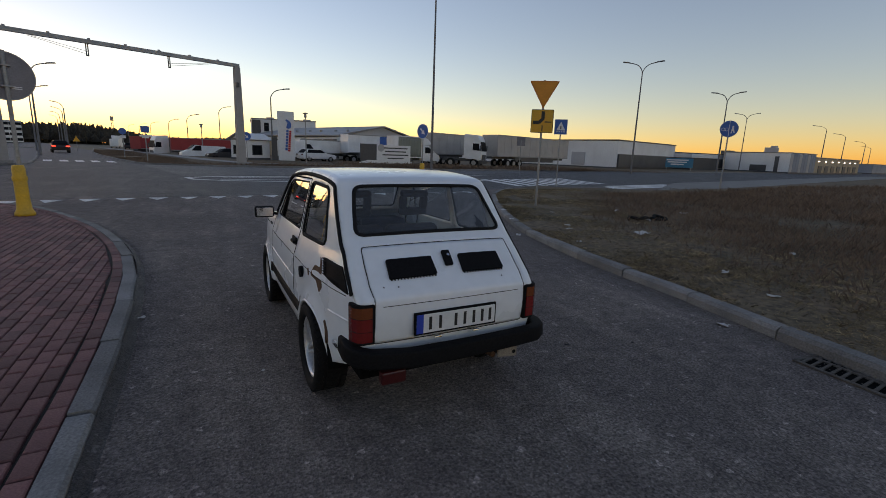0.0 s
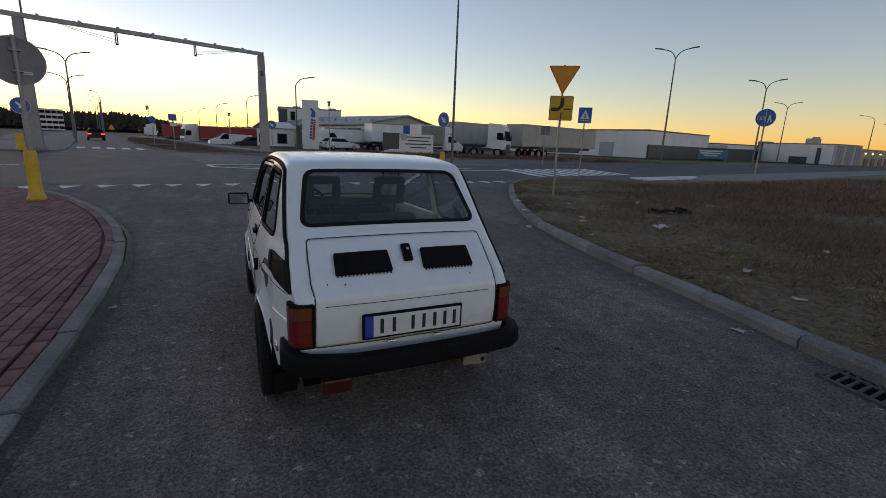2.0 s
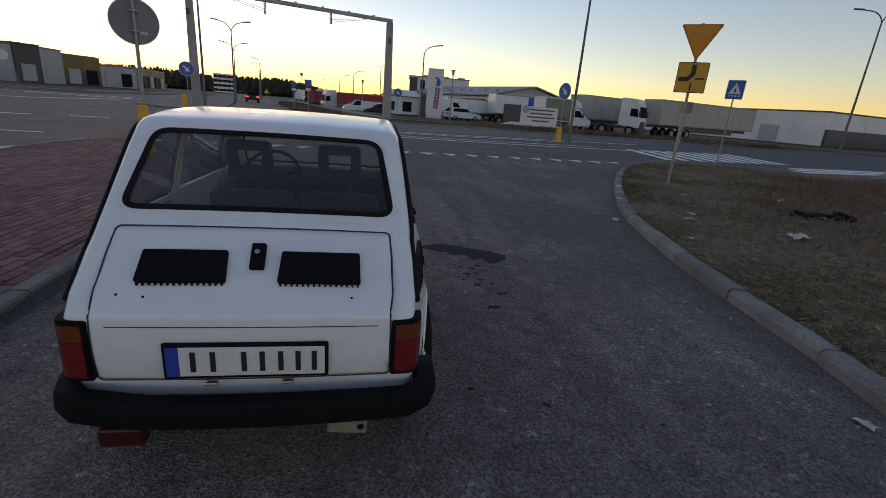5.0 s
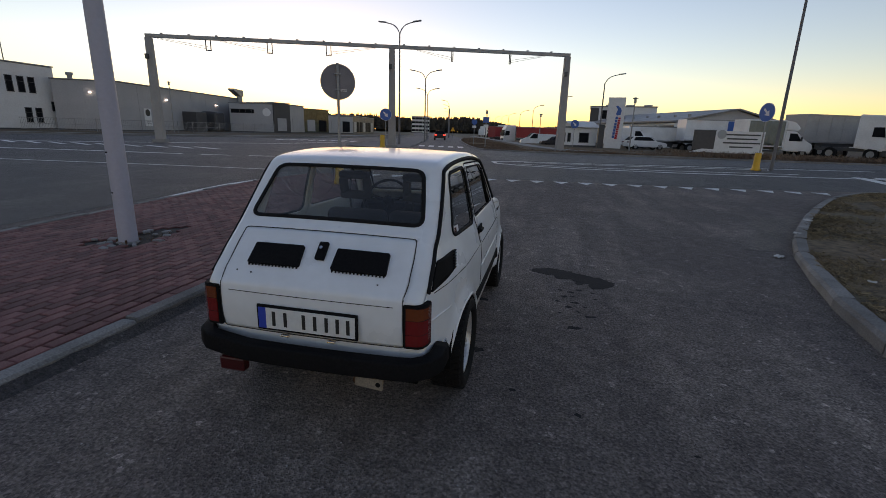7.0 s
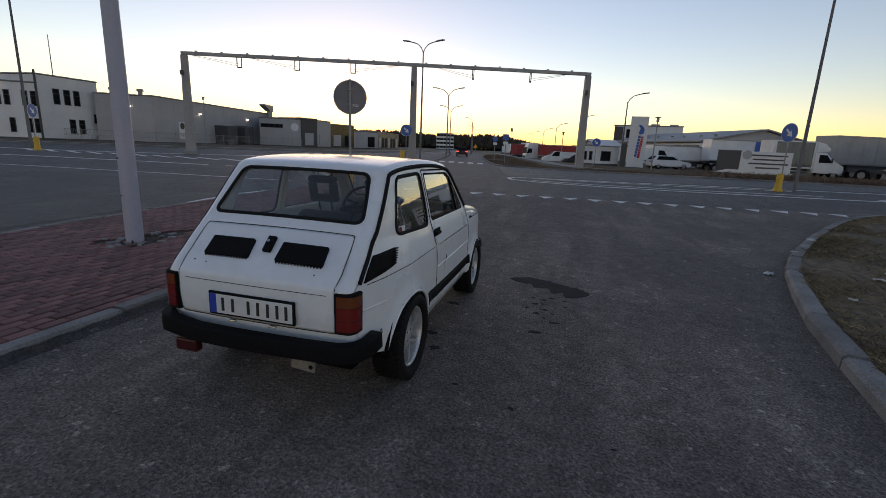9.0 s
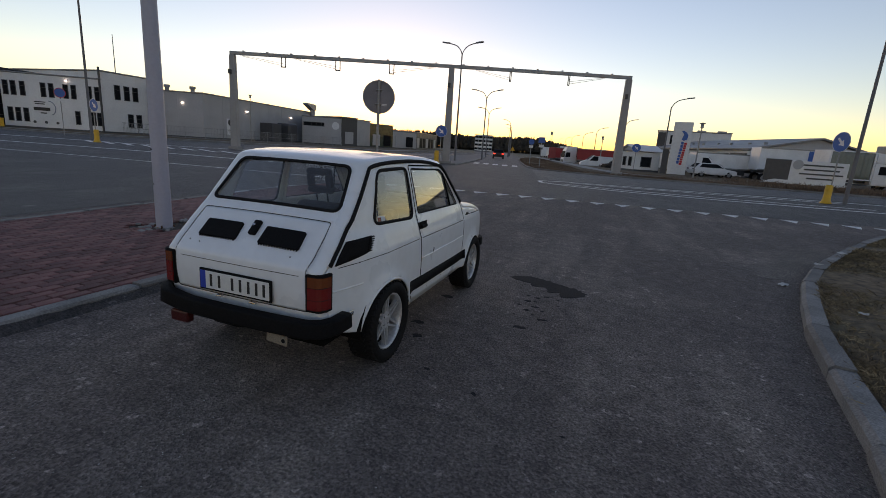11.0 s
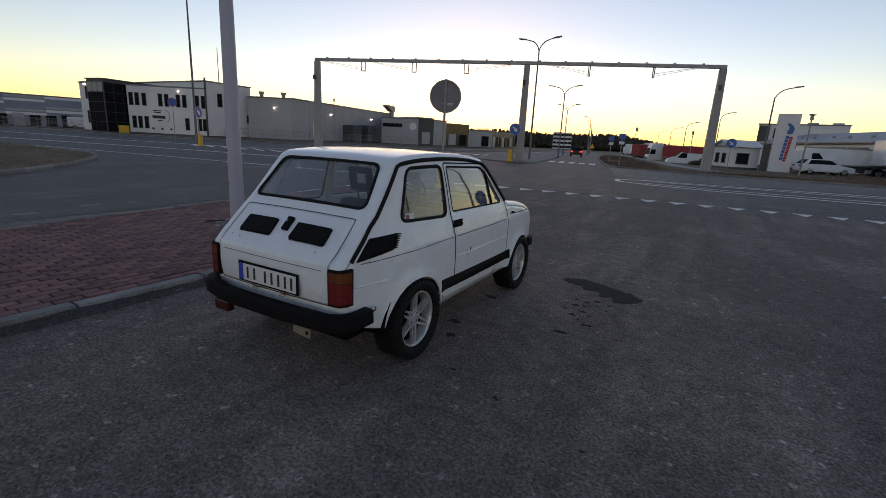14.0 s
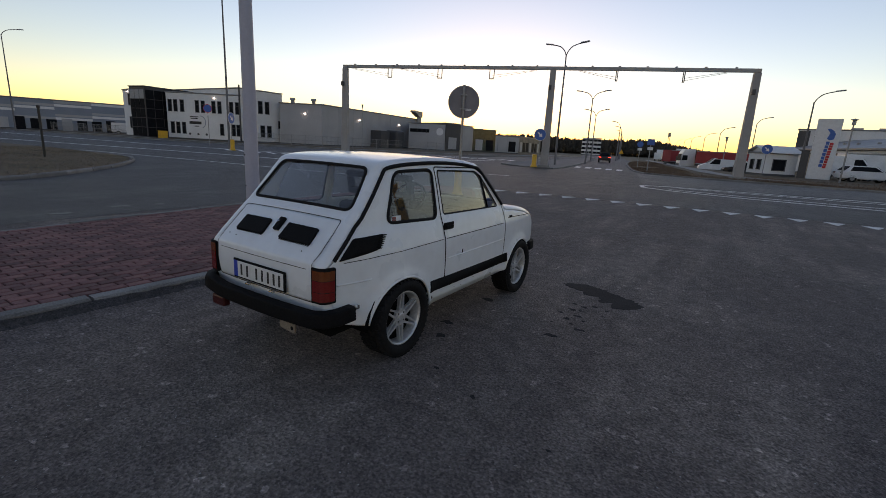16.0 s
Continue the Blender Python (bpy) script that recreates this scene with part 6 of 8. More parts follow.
# low blocks along the road towards the sunset
lowb, wl_ = hall("brown_office", (-59.5, 82.0), (-51.8, 84.8), 5.4, 14, WALL_GREY, "low grey office with a strip window", 3.0)
for f in (0.2, 0.4):
    window(lowb, f * wl_, 4.0, 2.6, 0.7, mullion=False)
bm = bmesh.new()
rod(bm, (0.86 * wl_, -0.08, 3.9), (0.86 * wl_, -0.02, 3.9), 0.75, seg=20)
part("round_emblem", bm, SIGN_WHITE, lowb)
for a_, b_, h_, mt, lb in (((-51.7, 85.0), (-50.5, 89.1), 5.7, WALL_DARK, "dark grey clad workshop block"), ((-50.5, 89.1), (-50.7, 95.1), 5.5, WALL_GREY, "grey clad workshop block"), ((-50.7, 95.1), (-48.4, 102.2), 5.1, GLASSY, "low glazed showroom with a green tint"),
                           ((-48.4, 102.2), (-45.4, 109.5), 4.0, WALL_GREY, "low grey hall beside the road"), ((-45.4, 109.5), (-50.1, 135.8), 4.2, WALL_DARK, "dark low warehouse beside the road")):
    bd, wd_ = hall("roadside_hall", a_, b_, h_, 18, mt, lb, 3.2, group="roadside halls")
    for i in range(int(wd_ / 3.4)):
        bm = bmesh.new()
        box(bm, (1.9 + i * 3.4, -0.05, 1.7), (2.2, 0.08, 2.4))
        part("door", bm, DARK_PANE if i % 3 else WALL_GREY, bd)
hotel, wh_ = hall("flat_block", (-67.4, 234.5), (-58.6, 237), 8.0, 16, WALL_WHITE, "white four-storey block with dark window bands", 0)
for j in range(4):
    for i in range(5):
        bm = bmesh.new()
        box(bm, (wh_ * (0.1 + 0.2 * i), -0.06, 1.3 + 1.9 * j), (1.6, 0.1, 1.0))
        part("window", bm, DARK_PANE, hotel)

# fence in front of the factories
fence = thing("fence", Matrix.Identity(4), "thin grey mesh fence in front of the factories", "fence")
fl = [Vector((x * K, y * K, 0.05)) for x, y in ((-110, 33), (-84, 41), (-66, 48.0), (-55.5, 50), (-52, 56), (-50.5, 66), (-48.5, 80))]
fl = smooth_line(fl, 2.5)
for i, p_ in enumerate(fl):
    bm = bmesh.new()
    box(bm, (0, 0, 0.8), (0.06, 0.06, 1.7))
    ob = part("post", bm, STEEL, fence)
    ob.matrix_basis = Matrix.Translation(p_)
for a_, b_ in zip(fl, fl[1:]):
    bm = bmesh.new()
    for z_ in (0.15, 0.85, 1.55):
        rod(bm, a_ + Vector((0, 0, z_)), b_ + Vector((0, 0, z_)), 0.02, seg=4)
    part("rails", bm, STEEL, fence)["kind"] = "stuff"
pale_v, pale_f = [], []
for a_, b_ in zip(fl, fl[1:]):
    for k_ in range(1, 12):
        q = a_.lerp(b_, k_ / 12)
        cone_at(pale_v, pale_f, (q.x, q.y, q.z + 0.1), (q.x, q.y, q.z + 1.6), 0.014, 0.014, 4)
pales = mesh_of("fence_mesh", pale_v, pale_f, STEEL)
pales.parent = fence
pales["kind"] = "stuff"
bm = bmesh.new()
box(bm, (0, 0, 0.55), (1.25, 0.8, 1.0), bevel=0.05)
box(bm, (0, 0, 1.08), (1.32, 0.86, 0.1), bevel=0.03)
skip = finish("yellow_bin", bm, YELLOW)
skip.matrix_basis = spot(-73.9, 37.4, 0.05, facing(-73.9, 37.4))
tagged(skip, "yellow grit bin against the office fence", "bin")

# guard hut, sign pylon and white office
hut, wh = hall("guard_hut", (5.2, 57.6), (8.0, 59.2), 2.25, 2.7, WALL_WHITE, "small white guard hut with a grey pitched roof", 0)
bm = bmesh.new()
plate_shape(bm, [(-0.35, 2.27), (1.35, 2.90), (3.05, 2.27), (3.05, 2.35), (1.35, 3.01), (-0.35, 2.35)], -wh - 0.3, 0.3)
bmesh.ops.rotate(bm, verts=bm.verts[:], matrix=Matrix.Rotation(radians(90), 3, "Z"))
part("pitched_roof", bm, WALL_WHITE, hut, "pale sheet-metal roof")
bm = bmesh.new()
plate_shape(bm, [(0.0, 2.25), (2.7, 2.25), (1.35, 2.87)], -wh + 0.02, -0.02)
bmesh.ops.rotate(bm, verts=bm.verts[:], matrix=Matrix.Rotation(radians(90), 3, "Z"))
part("gable_wall", bm, WALL_WHITE, hut)
window(hut, 0.46 * wh, 1.15, 1.2, 1.05, mullion=False)
side_ = Matrix.Rotation(radians(-90), 4, "Z")
for f in (-0.75, -1.9):
    window(hut, f, 1.15, 0.55, 0.95, side=side_, mullion=False)
pylon = thing("sign_pylon", spot(9.75, 57.9, 0.05, facing(9.75, 57.9)), "tall white sign slab with a slanted blue and red lettering mark", "sign")
bm = bmesh.new()
box(bm, (0, 0, 2.75), (1.8, 0.5, 5.5), bevel=0.04)
part("slab", bm, SIGN_WHITE, pylon)
for bx, z0, n_, mt, nm in ((-0.02, 1.15, 7, SIGN_BLUE, "blue_bar"), (0.27, 1.05, 10, SIGN_RED_DEEP, "red_bar")):
    for k_ in range(n_):
        bm = bmesh.new()
        dz = 2.35 / n_
        box(bm, (bx + 0.02 * k_ * 10 / n_, -0.27, z0 + dz * (k_ + 0.5)), (0.25, 0.03, dz * 0.84))
        part(nm, bm, mt, pylon, "lettering drawn as plain bars")
bm = bmesh.new()
plate_shape(bm, [(0.02, 3.72), (0.22, 3.58), (0.52, 3.68), (0.58, 4.15), (0.42, 4.42), (0.12, 4.62), (-0.08, 4.55), (0.18, 4.25)], -0.285, -0.255)
part("emblem", bm, SIGN_BLUE, pylon)
bm = bmesh.new()
box(bm, (-1.3, 0.05, 1.3), (0.6, 0.4, 2.6), bevel=0.02)
part("dark_fin", bm, WALL_DARK, pylon)
wo, wow = hall("white_office", (9.9, 96.0), (21.7, 95.0), 6.6, 12, WALL_WHITE, "white flat-roofed office behind the sign", 0)
bm = bmesh.new()
box(bm, (0.75, -0.05, 4.2), (1.5, 0.12, 4.4))
part("dark_bay", bm, WALL_DARK, wo)
window(wo, 0.75, 5.0, 0.8, 1.5, y=-0.1)
window(wo, 0.22 * wow, 5.2, 0.8, 1.5)
for f in (0.3, 0.62, 0.9):
    bm = bmesh.new()
    box(bm, (f * wow, 4, 6.9), (1.4, 1.1, 0.55), bevel=0.03)
    part("roof_box", bm, WALL_GREY, wo)
# dock hall with a shallow gable
dh, dw = hall("dock_hall", (18.4, 66.1), (32.5, 71.2), 3.3, 26, WALL_WHITE, "grey hall with pale loading doors and a shallow gabled roof", 3.0)
bm = bmesh.new()
plate_shape(bm, [(-0.5, 3.35), (dw * 0.55, 5.0), (dw + 0.5, 3.5), (dw + 0.5, 3.65), (dw * 0.55, 5.2), (-0.5, 3.52)], -0.4, 26.4)
part("pitched_roof", bm, ROOF_GREY, dh, "grey metal roof with a dark edge")
bm = bmesh.new()
plate_shape(bm, [(0.0, 3.3), (dw * 0.55, 4.98), (dw, 3.4)], 0.0, 0.2)
part("gable", bm, WALL_GREY, dh)
for i in range(6):
    bm = bmesh.new()
    box(bm, (-0.06, 2.0 + i * 3.6, 1.5), (0.1, 2.7, 2.6))
    dr = part("loading_door", bm, WALL_TAN if i % 2 else WALL_WHITE, dh)
    bm = bmesh.new()
    box(bm, (-0.10, 2.0 + i * 3.6, 2.85), (0.24, 3.0, 0.16))
    part("door_hood", bm, WALL_DARK, dr)
for i in range(6):
    bm = bmesh.new()
    rod(bm, (2.6 + 0.3 * (i % 2), 1.5 + i * 3.4, 3.7), (2.6 + 0.3 * (i % 2), 1.5 + i * 3.4, 4.4), 0.2, seg=8)
    part("roof_vent", bm, STEEL, dh)
# warehouses across the other road
w1, ww = hall("white_warehouse", (62.7, 54.9), (86.0, 60.8), 4.55, 42, WALL_WHITE, "long white warehouse with a dark lower front", 4.0, roof=WALL_DARK)
bm = bmesh.new()
box(bm, (ww * 0.5, -0.15, 1.35), (ww * 0.98, 0.3, 2.1))
part("dark_glazing", bm, WALL_DARK, w1, "dark glazed lower front")
bm = bmesh.new()
box(bm, (-0.05, 7.0, 1.5), (0.1, 2.6, 2.2))
part("door", bm, WALL_GREY, w1)
w2, ww2 = hall("far_warehouse", (87.5, 62.4), (116, 62.0), 3.3, 30, WALL_GREY, "long low grey warehouse in the distance", 6.0, roof=WALL_DARK)
bm = bmesh.new()
box(bm, (ww2 * 0.16, -2.0, 1.2), (ww2 * 0.30, 4.0, 2.3))
part("dark_annex", bm, WALL_DARK, w2, "dark low front building")
bm = bmesh.new()
box(bm, (ww2 * 0.16, -2.1, 2.75), (ww2 * 0.31, 4.3, 0.75), bevel=0.03)
part("fascia", bm, WALL_WHITE, w2, "white roof fascia")
for i in range(6):
    bm = bmesh.new()
    box(bm, (9.5 + i * 3.1, -0.06, 1.1 + 0.15 * (i % 3)), (2.0 + 0.5 * (i % 2), 0.12, 1.9))
    part("door", bm, WALL_DARK if i % 3 else WALL_TAN, w2)
bm = bmesh.new()
box(bm, (ww2 * 0.72, 0.9, 2.2), (1.9, 2.0, 4.2))
part("dark_bay", bm, WALL_DARK, w2)
w3, ww3 = hall("pale_warehouse", (103.9, 48.2), (115.1, 48.7), 3.85, 12, WALL_WHITE, "pale warehouse with a blue-grey front beyond the road", 0)
for i in range(9):
    bm = bmesh.new()
    box(bm, (0.6 + i * (ww3 - 1.2) / 8, -0.04, 2.0), (ww3 / 10, 0.08, 3.5))
    part("blue_panel", bm, WALL_STRIPE if i % 3 else WALL_GREY, w3)
bm = bmesh.new()
box(bm, (1.2, 4, 4.4), (0.5, 2.4, 1.0), bevel=0.1)
box(bm, (1.2, 3.6, 4.9), (0.4, 1.2, 0.6), bevel=0.1)
part("roof_unit", bm, WALL_GREY, w3)
bm = bmesh.new()
box(bm, (-0.05, 2.2, 1.7), (0.1, 0.7, 3.0))
box(bm, (-0.05, 5.4, 0.9), (0.1, 3.0, 1.2))
part("dark_doors", bm, WALL_DARK, w3)
w4, ww4 = hall("tan_warehouse", (115.1, 48.9), (151, 54.2), 3.25, 20, WALL_TAN, "tan warehouse at the end of the road", 6.0)
for i in range(7):
    bm = bmesh.new()
    box(bm, (3 + i * 4.6, -0.12, 2.55), (0.2, 0.2, 0.16))
    part("wall_lamp", bm, LAMP_GLOW, w4)
    bm = bmesh.new()
    box(bm, (4.4 + i * 4.4, -0.05, 0.9), (2.4, 0.08, 1.5))
    part("door", bm, WALL_DARK, w4)
w5, ww5 = hall("blue_shed", (172, 58.5), (200, 62), 2.6, 12, WALL_STRIPE, "small blue-grey shed at the far end of the road", 4.0)
bill = thing("billboard", spot(77.2, 53.4, 0.05, facing(77.2, 53.4)), "wide blue and white advertising board with unreadable lines", "billboard")
bm = bmesh.new()
box(bm, (0, 0, 1.25), (4.3, 0.2, 1.6), bevel=0.03)
part("panel", bm, SIGN_TEAL, bill)
for i, (wd, zz) in enumerate(((3.4, 1.75), (3.0, 1.4), (2.0, 1.02))):
    bm = bmesh.new()
    box(bm, (-0.3, -0.12, zz), (wd, 0.03, 0.2))
    part("text_bar", bm, SIGN_WHITE, bill)
for dx in (-1.9, 1.9):
    bm = bmesh.new()
    box(bm, (dx, 0.05, 0.3), (0.12, 0.12, 0.9))
    part("leg", bm, STEEL, bill)

# ---------------------------------------------------------------- vehicles


def far_wheel(root, x, y, r, w=0.28, sub=None):
    bm = bmesh.new()
    rod(bm, (x, y - w / 2, r), (x, y + w / 2, r), r, seg=18)
    t_ = part("wheel", bm, RUBBER, root)
    bm = bmesh.new()
    rod(bm, (x, y - w / 2 - 0.015, r), (x, y - w / 2 + 0.05, r), r * 0.55, seg=14)
    part("rim", bm, STEEL, t_)


def trailer(m, length, mat, label, h=2.75, frame_only=False):
    """A semi-trailer, front at +x, near side -y."""
    root = thing("semi_trailer", m, label, "trailer", "parked trailers")
    bm = bmesh.new()
    box(bm, (0, 0, 1.15), (length, 0.9, 0.28))
    box(bm, (0, -1.15, 0.95), (length * 0.55, 0.06, 0.5))
    part("chassis", bm, WALL_DARK, root)
    bm = bmesh.new()
    box(bm, (0, 0, 1.3 + h / 2), (length, 2.5, h), bevel=0.05)
    bx = part("body", bm, mat, root)
    n = int(length / 1.3)
    for i in range(n + 1):
        bm = bmesh.new()
        box(bm, (-length / 2 + i * length / n, -1.262, 1.3 + h / 2), (0.05, 0.03, h - 0.1))
        part("strap", bm, mat, bx)
    bm = bmesh.new()
    box(bm, (0, -1.265, 1.36), (length, 0.05, 0.14))
    part("lower_rail", bm, STEEL, bx)
    bm = bmesh.new()
    box(bm, (0, -1.265, 1.3 + h - 0.06), (length, 0.05, 0.12))
    part("upper_rail", bm, STEEL, bx)
    for i in range(3):
        for y in (-1.05, 1.05):
            far_wheel(root, -length * 0.36 + i * 1.25, y, 0.5)
    return root


def lorry_cab(m, mat, label):
    """A tractor unit, front at +x."""
    root = thing("lorry_cab", m, label, "lorry", "lorry cabs")
    bm = bmesh.new()
    pts = [(-1.0, 1.0), (1.05, 0.75), (1.15, 1.4), (1.1, 1.75), (0.9, 3.0), (0.55, 3.65), (-1.0, 3.75)]
    plate_shape(bm, pts, -1.22, 1.22)
    bmesh.ops.bevel(bm, geom=bm.edges[:], offset=0.08, segments=2, affect="EDGES")
    part("cab", bm, mat, root)
    bm = bmesh.new()
    plate_shape(bm, [(1.13, 1.85), (0.94, 2.9), (0.97, 2.9), (1.17, 1.85)], -1.05, 1.05)
    part("windscreen", bm, DARK_PANE, root)
    for y in (-1.235, 1.235):
        bm = bmesh.new()
        plate_shape(bm, [(0.1, 1.95), (0.95, 1.9), (0.78, 2.7), (0.1, 2.7)], y - 0.01, y + 0.01)
        part("side_window", bm, DARK_PANE, root)
        bm = bmesh.new()
        box(bm, (1.1, y * 1.12, 2.2), (0.1, 0.22, 0.6), bevel=0.03)
        part("mirror", bm, WALL_DARK, root)
    bm = bmesh.new()
    box(bm, (1.12, 0, 1.15), (0.1, 1.6, 0.6), bevel=0.03)
    box(bm, (1.08, 0, 0.6), (0.3, 2.4, 0.45), bevel=0.05)
    part("grille", bm, WALL_DARK, root)
    bm = bmesh.new()
    box(bm, (-1.6, 0, 0.85), (4.6, 0.9, 0.3))
    part("chassis", bm, WALL_DARK, root)
    for x in (0.25, -2.6):
        for y in (-1.05, 1.05):
            far_wheel(root, x, y, 0.5)
    return root


def van(m, mat, label, box_body=True, hi=2.3):
    root = thing("van", m, label, "van", "parked vans")
    bm = bmesh.new()
    pts = [(-2.6, 0.45), (2.55, 0.4), (2.7, 0.75), (2.62, 1.15), (1.75, 1.45), (1.05, 2.15), (0.7, hi), (-2.6, hi)]
    plate_shape(bm, pts, -0.95, 0.95)
    bmesh.ops.bevel(bm, geom=bm.edges[:], offset=0.07, segments=2, affect="EDGES")
    part("body", bm, mat, root)
    if box_body:
        bm = bmesh.new()
        box(bm, (-0.1, 0, hi + 0.42), (1.9, 1.9, 0.85), bevel=0.12)
        part("roof_pod", bm, mat, root)
    bm = bmesh.new()
    plate_shape(bm, [(1.72, 1.5), (1.08, 2.12), (1.14, 2.12), (1.80, 1.5)], -0.84, 0.84)
    part("windscreen", bm, DARK_PANE, root)
    for y in (-0.955, 0.955):
        bm = bmesh.new()
        plate_shape(bm, [(0.35, 1.4), (1.5, 1.4), (0.98, 2.02), (0.35, 2.02)], y - 0.01, y + 0.01)
        part("side_window", bm, DARK_PANE, root)
    bm = bmesh.new()
    box(bm, (2.63, 0, 0.6), (0.2, 1.85, 0.28), bevel=0.05)
    part("bumper", bm, WALL_DARK, root)
    for x in (1.75, -1.6):
        for y in (-0.85, 0.85):
            far_wheel(root, x, y, 0.34, 0.22)
    return root


def curtain_truck(m, label):
    """A light lorry, front at +x, with a curtain-sided body and a pod over the cab."""
    root = thing("light_lorry", m, label, "lorry")
    bm = bmesh.new()
    box(bm, (-1.6, 0, 0.72), (3.6, 0.8, 0.2))
    part("chassis", bm, WALL_DARK, root)
    bm = bmesh.new()
    for c_, s_ in (((-1.8, 0, 3.16), (3.5, 2.1, 0.12)), ((-1.8, 0, 0.9), (3.5, 2.1, 0.12)), ((-0.08, 0, 2.0), (0.1, 2.1, 2.3)), ((-3.5, 0, 2.0), (0.1, 2.1, 2.3)), ((-0.06, -1.04, 2.0), (0.14, 0.08, 2.3)), ((-3.52, -1.04, 2.0), (0.14, 0.08, 2.3))):
        box(bm, c_, s_, bevel=0.02)
    frame_ = part("body_frame", bm, TRUCK_WHITE, root)
    for y_ in (-1.02, 1.02):
        bm = bmesh.new()
        cols_ = []
        for i in range(61):
            x_ = -3.42 + i * 3.3 / 60
            sag = 0.10 * math.sin(i * 0.9) + 0.05 * math.sin(i * 2.3 + 1)
            cols_.append([bm.verts.new((x_, y_ + (sag * (0.35 + 0.65 * (1 - k_ / 6)) * (1 if y_ > 0 else -1)) * 0.7, 0.95 + k_ * 2.15 / 6)) for k_ in range(7)])
        for a_, b_ in zip(cols_, cols_[1:]):
            for k_ in range(6):
                bm.faces.new((a_[k_], b_[k_], b_[k_ + 1], a_[k_ + 1]))
        thicken(part("curtain", bm, TARP_OLIVE, frame_, "slack folded tarpaulin curtain", True), 0.01)
    bm = bmesh.new()
    plate_shape(bm, [(0.05, 0.5), (2.75, 0.42), (2.9, 0.8), (2.8, 1.18), (1.95, 1.45), (1.25, 2.2), (0.9, 2.3), (0.05, 2.3)], -0.97, 0.97)
    bmesh.ops.bevel(bm, geom=bm.edges[:], offset=0.08, segments=2, affect="EDGES")
    cab = part("cab", bm, TRUCK_WHITE, root)
    bm = bmesh.new()
    plate_shape(bm, [(0.05, 2.34), (1.35, 2.34), (1.45, 2.6), (0.85, 3.1), (0.05, 3.2)], -0.98, 0.98)
    bmesh.ops.bevel(bm, geom=bm.edges[:], offset=0.09, segments=2, affect="EDGES")
    part("roof_pod", bm, TRUCK_WHITE, root)
    bm = bmesh.new()
    plate_shape(bm, [(1.92, 1.5), (1.28, 2.17), (1.34, 2.17), (2.0, 1.5)], -0.86, 0.86)
    part("windscreen", bm, DARK_PANE, cab)
    for y_ in (-0.975, 0.975):
        bm = bmesh.new()
        plate_shape(bm, [(0.5, 1.4), (1.7, 1.4), (1.15, 2.08), (0.5, 2.08)], y_ - 0.01, y_ + 0.01)
        part("side_window", bm, DARK_PANE, cab)
        bm = bmesh.new()
        box(bm, (1.55, y_ * 1.14, 1.6), (0.1, 0.16, 0.36), bevel=0.03)
        part("mirror", bm, WALL_DARK, cab)
    bm = bmesh.new()
    box(bm, (2.83, 0, 0.62), (0.2, 1.9, 0.3), bevel=0.05)
    box(bm, (2.84, 0, 1.0), (0.1, 1.0, 0.22), bevel=0.03)
    part("bumper", bm, WALL_DARK, cab)
    for x_ in (2.0, -2.3):
        for y_ in (-0.85, 0.85):
            far_wheel(root, x_, y_, 0.36, 0.22)
    return root


def far_car(m, mat, label, lights=False):
    """A saloon, front at +x."""
    root = thing("parked_car" if not lights else "driving_car", m, label, "car", "cars in the distance")
    bm = bmesh.new()
    pts = [(-2.12, 0.32), (2.12, 0.30), (2.2, 0.60), (2.05, 0.78), (1.0, 0.93), (-2.0, 0.98), (-2.16, 0.82)]
    plate_shape(bm, pts, -0.88, 0.88)
    bmesh.ops.bevel(bm, geom=bm.edges[:], offset=0.08, segments=3, affect="EDGES")
    part("body", bm, mat, root, smooth=False)
    bm = bmesh.new()
    low_ = [bm.verts.new((x_, y_, 0.93)) for x_, y_ in ((-2.0, -0.84), (1.05, -0.84), (1.05, 0.84), (-2.0, 0.84))]
    top_ = [bm.verts.new((x_, y_, 1.45)) for x_, y_ in ((-1.45, -0.62), (0.25, -0.62), (0.25, 0.62), (-1.45, 0.62))]
    bm.faces.new(top_)
    bm.faces.new(list(reversed(low_)))
    for i in range(4):
        bm.faces.new((low_[i], low_[(i + 1) % 4], top_[(i + 1) % 4], top_[i]))
    bmesh.ops.bevel(bm, geom=bm.edges[:], offset=0.06, segments=2, affect="EDGES")
    part("cabin", bm, mat, root, smooth=False)
    for s_ in (-1, 1):
        bm = bmesh.new()
        quad = [bm.verts.new((x_, s_ * y_, z_)) for x_, y_, z_ in ((-1.6, 0.825, 1.0), (0.75, 0.825, 1.0), (0.2, 0.668, 1.37), (-1.35, 0.668, 1.37))]
        bm.faces.new(quad)
        thicken(part("side_window", bm, DARK_PANE, root), 0.012, 0)
    bm = bmesh.new()
    quad = [bm.verts.new(p_) for p_ in ((-1.965, -0.7, 1.0), (-1.965, 0.7, 1.0), (-1.57, 0.58, 1.38), (-1.57, -0.58, 1.38))]
    bm.faces.new(quad)
    thicken(part("rear_window", bm, DARK_PANE, root), 0.02, 0)
    bm = bmesh.new()
    plate_shape(bm, [(0.98, 0.98), (0.37, 1.38), (0.40, 1.40), (1.03, 0.99)], -0.62, 0.62)
    part("windscreen", bm, DARK_PANE, root)
    for y in (-0.66, 0.66):
        bm = bmesh.new()
        box(bm, (-2.17, y, 0.80), (0.06, 0.36, 0.13), bevel=0.02)
        part("tail_lamp", bm, TAIL_GLOW if lights else RED_LENS, root)
        bm = bmesh.new()
        box(bm, (2.12, y, 0.66), (0.08, 0.34, 0.12), bevel=0.02)
        part("headlamp", bm, PLATE_WHITE, root)
    for x in (1.35, -1.35):
        for y in (-0.78, 0.78):
            far_wheel(root, x, y, 0.32, 0.2)
    return root


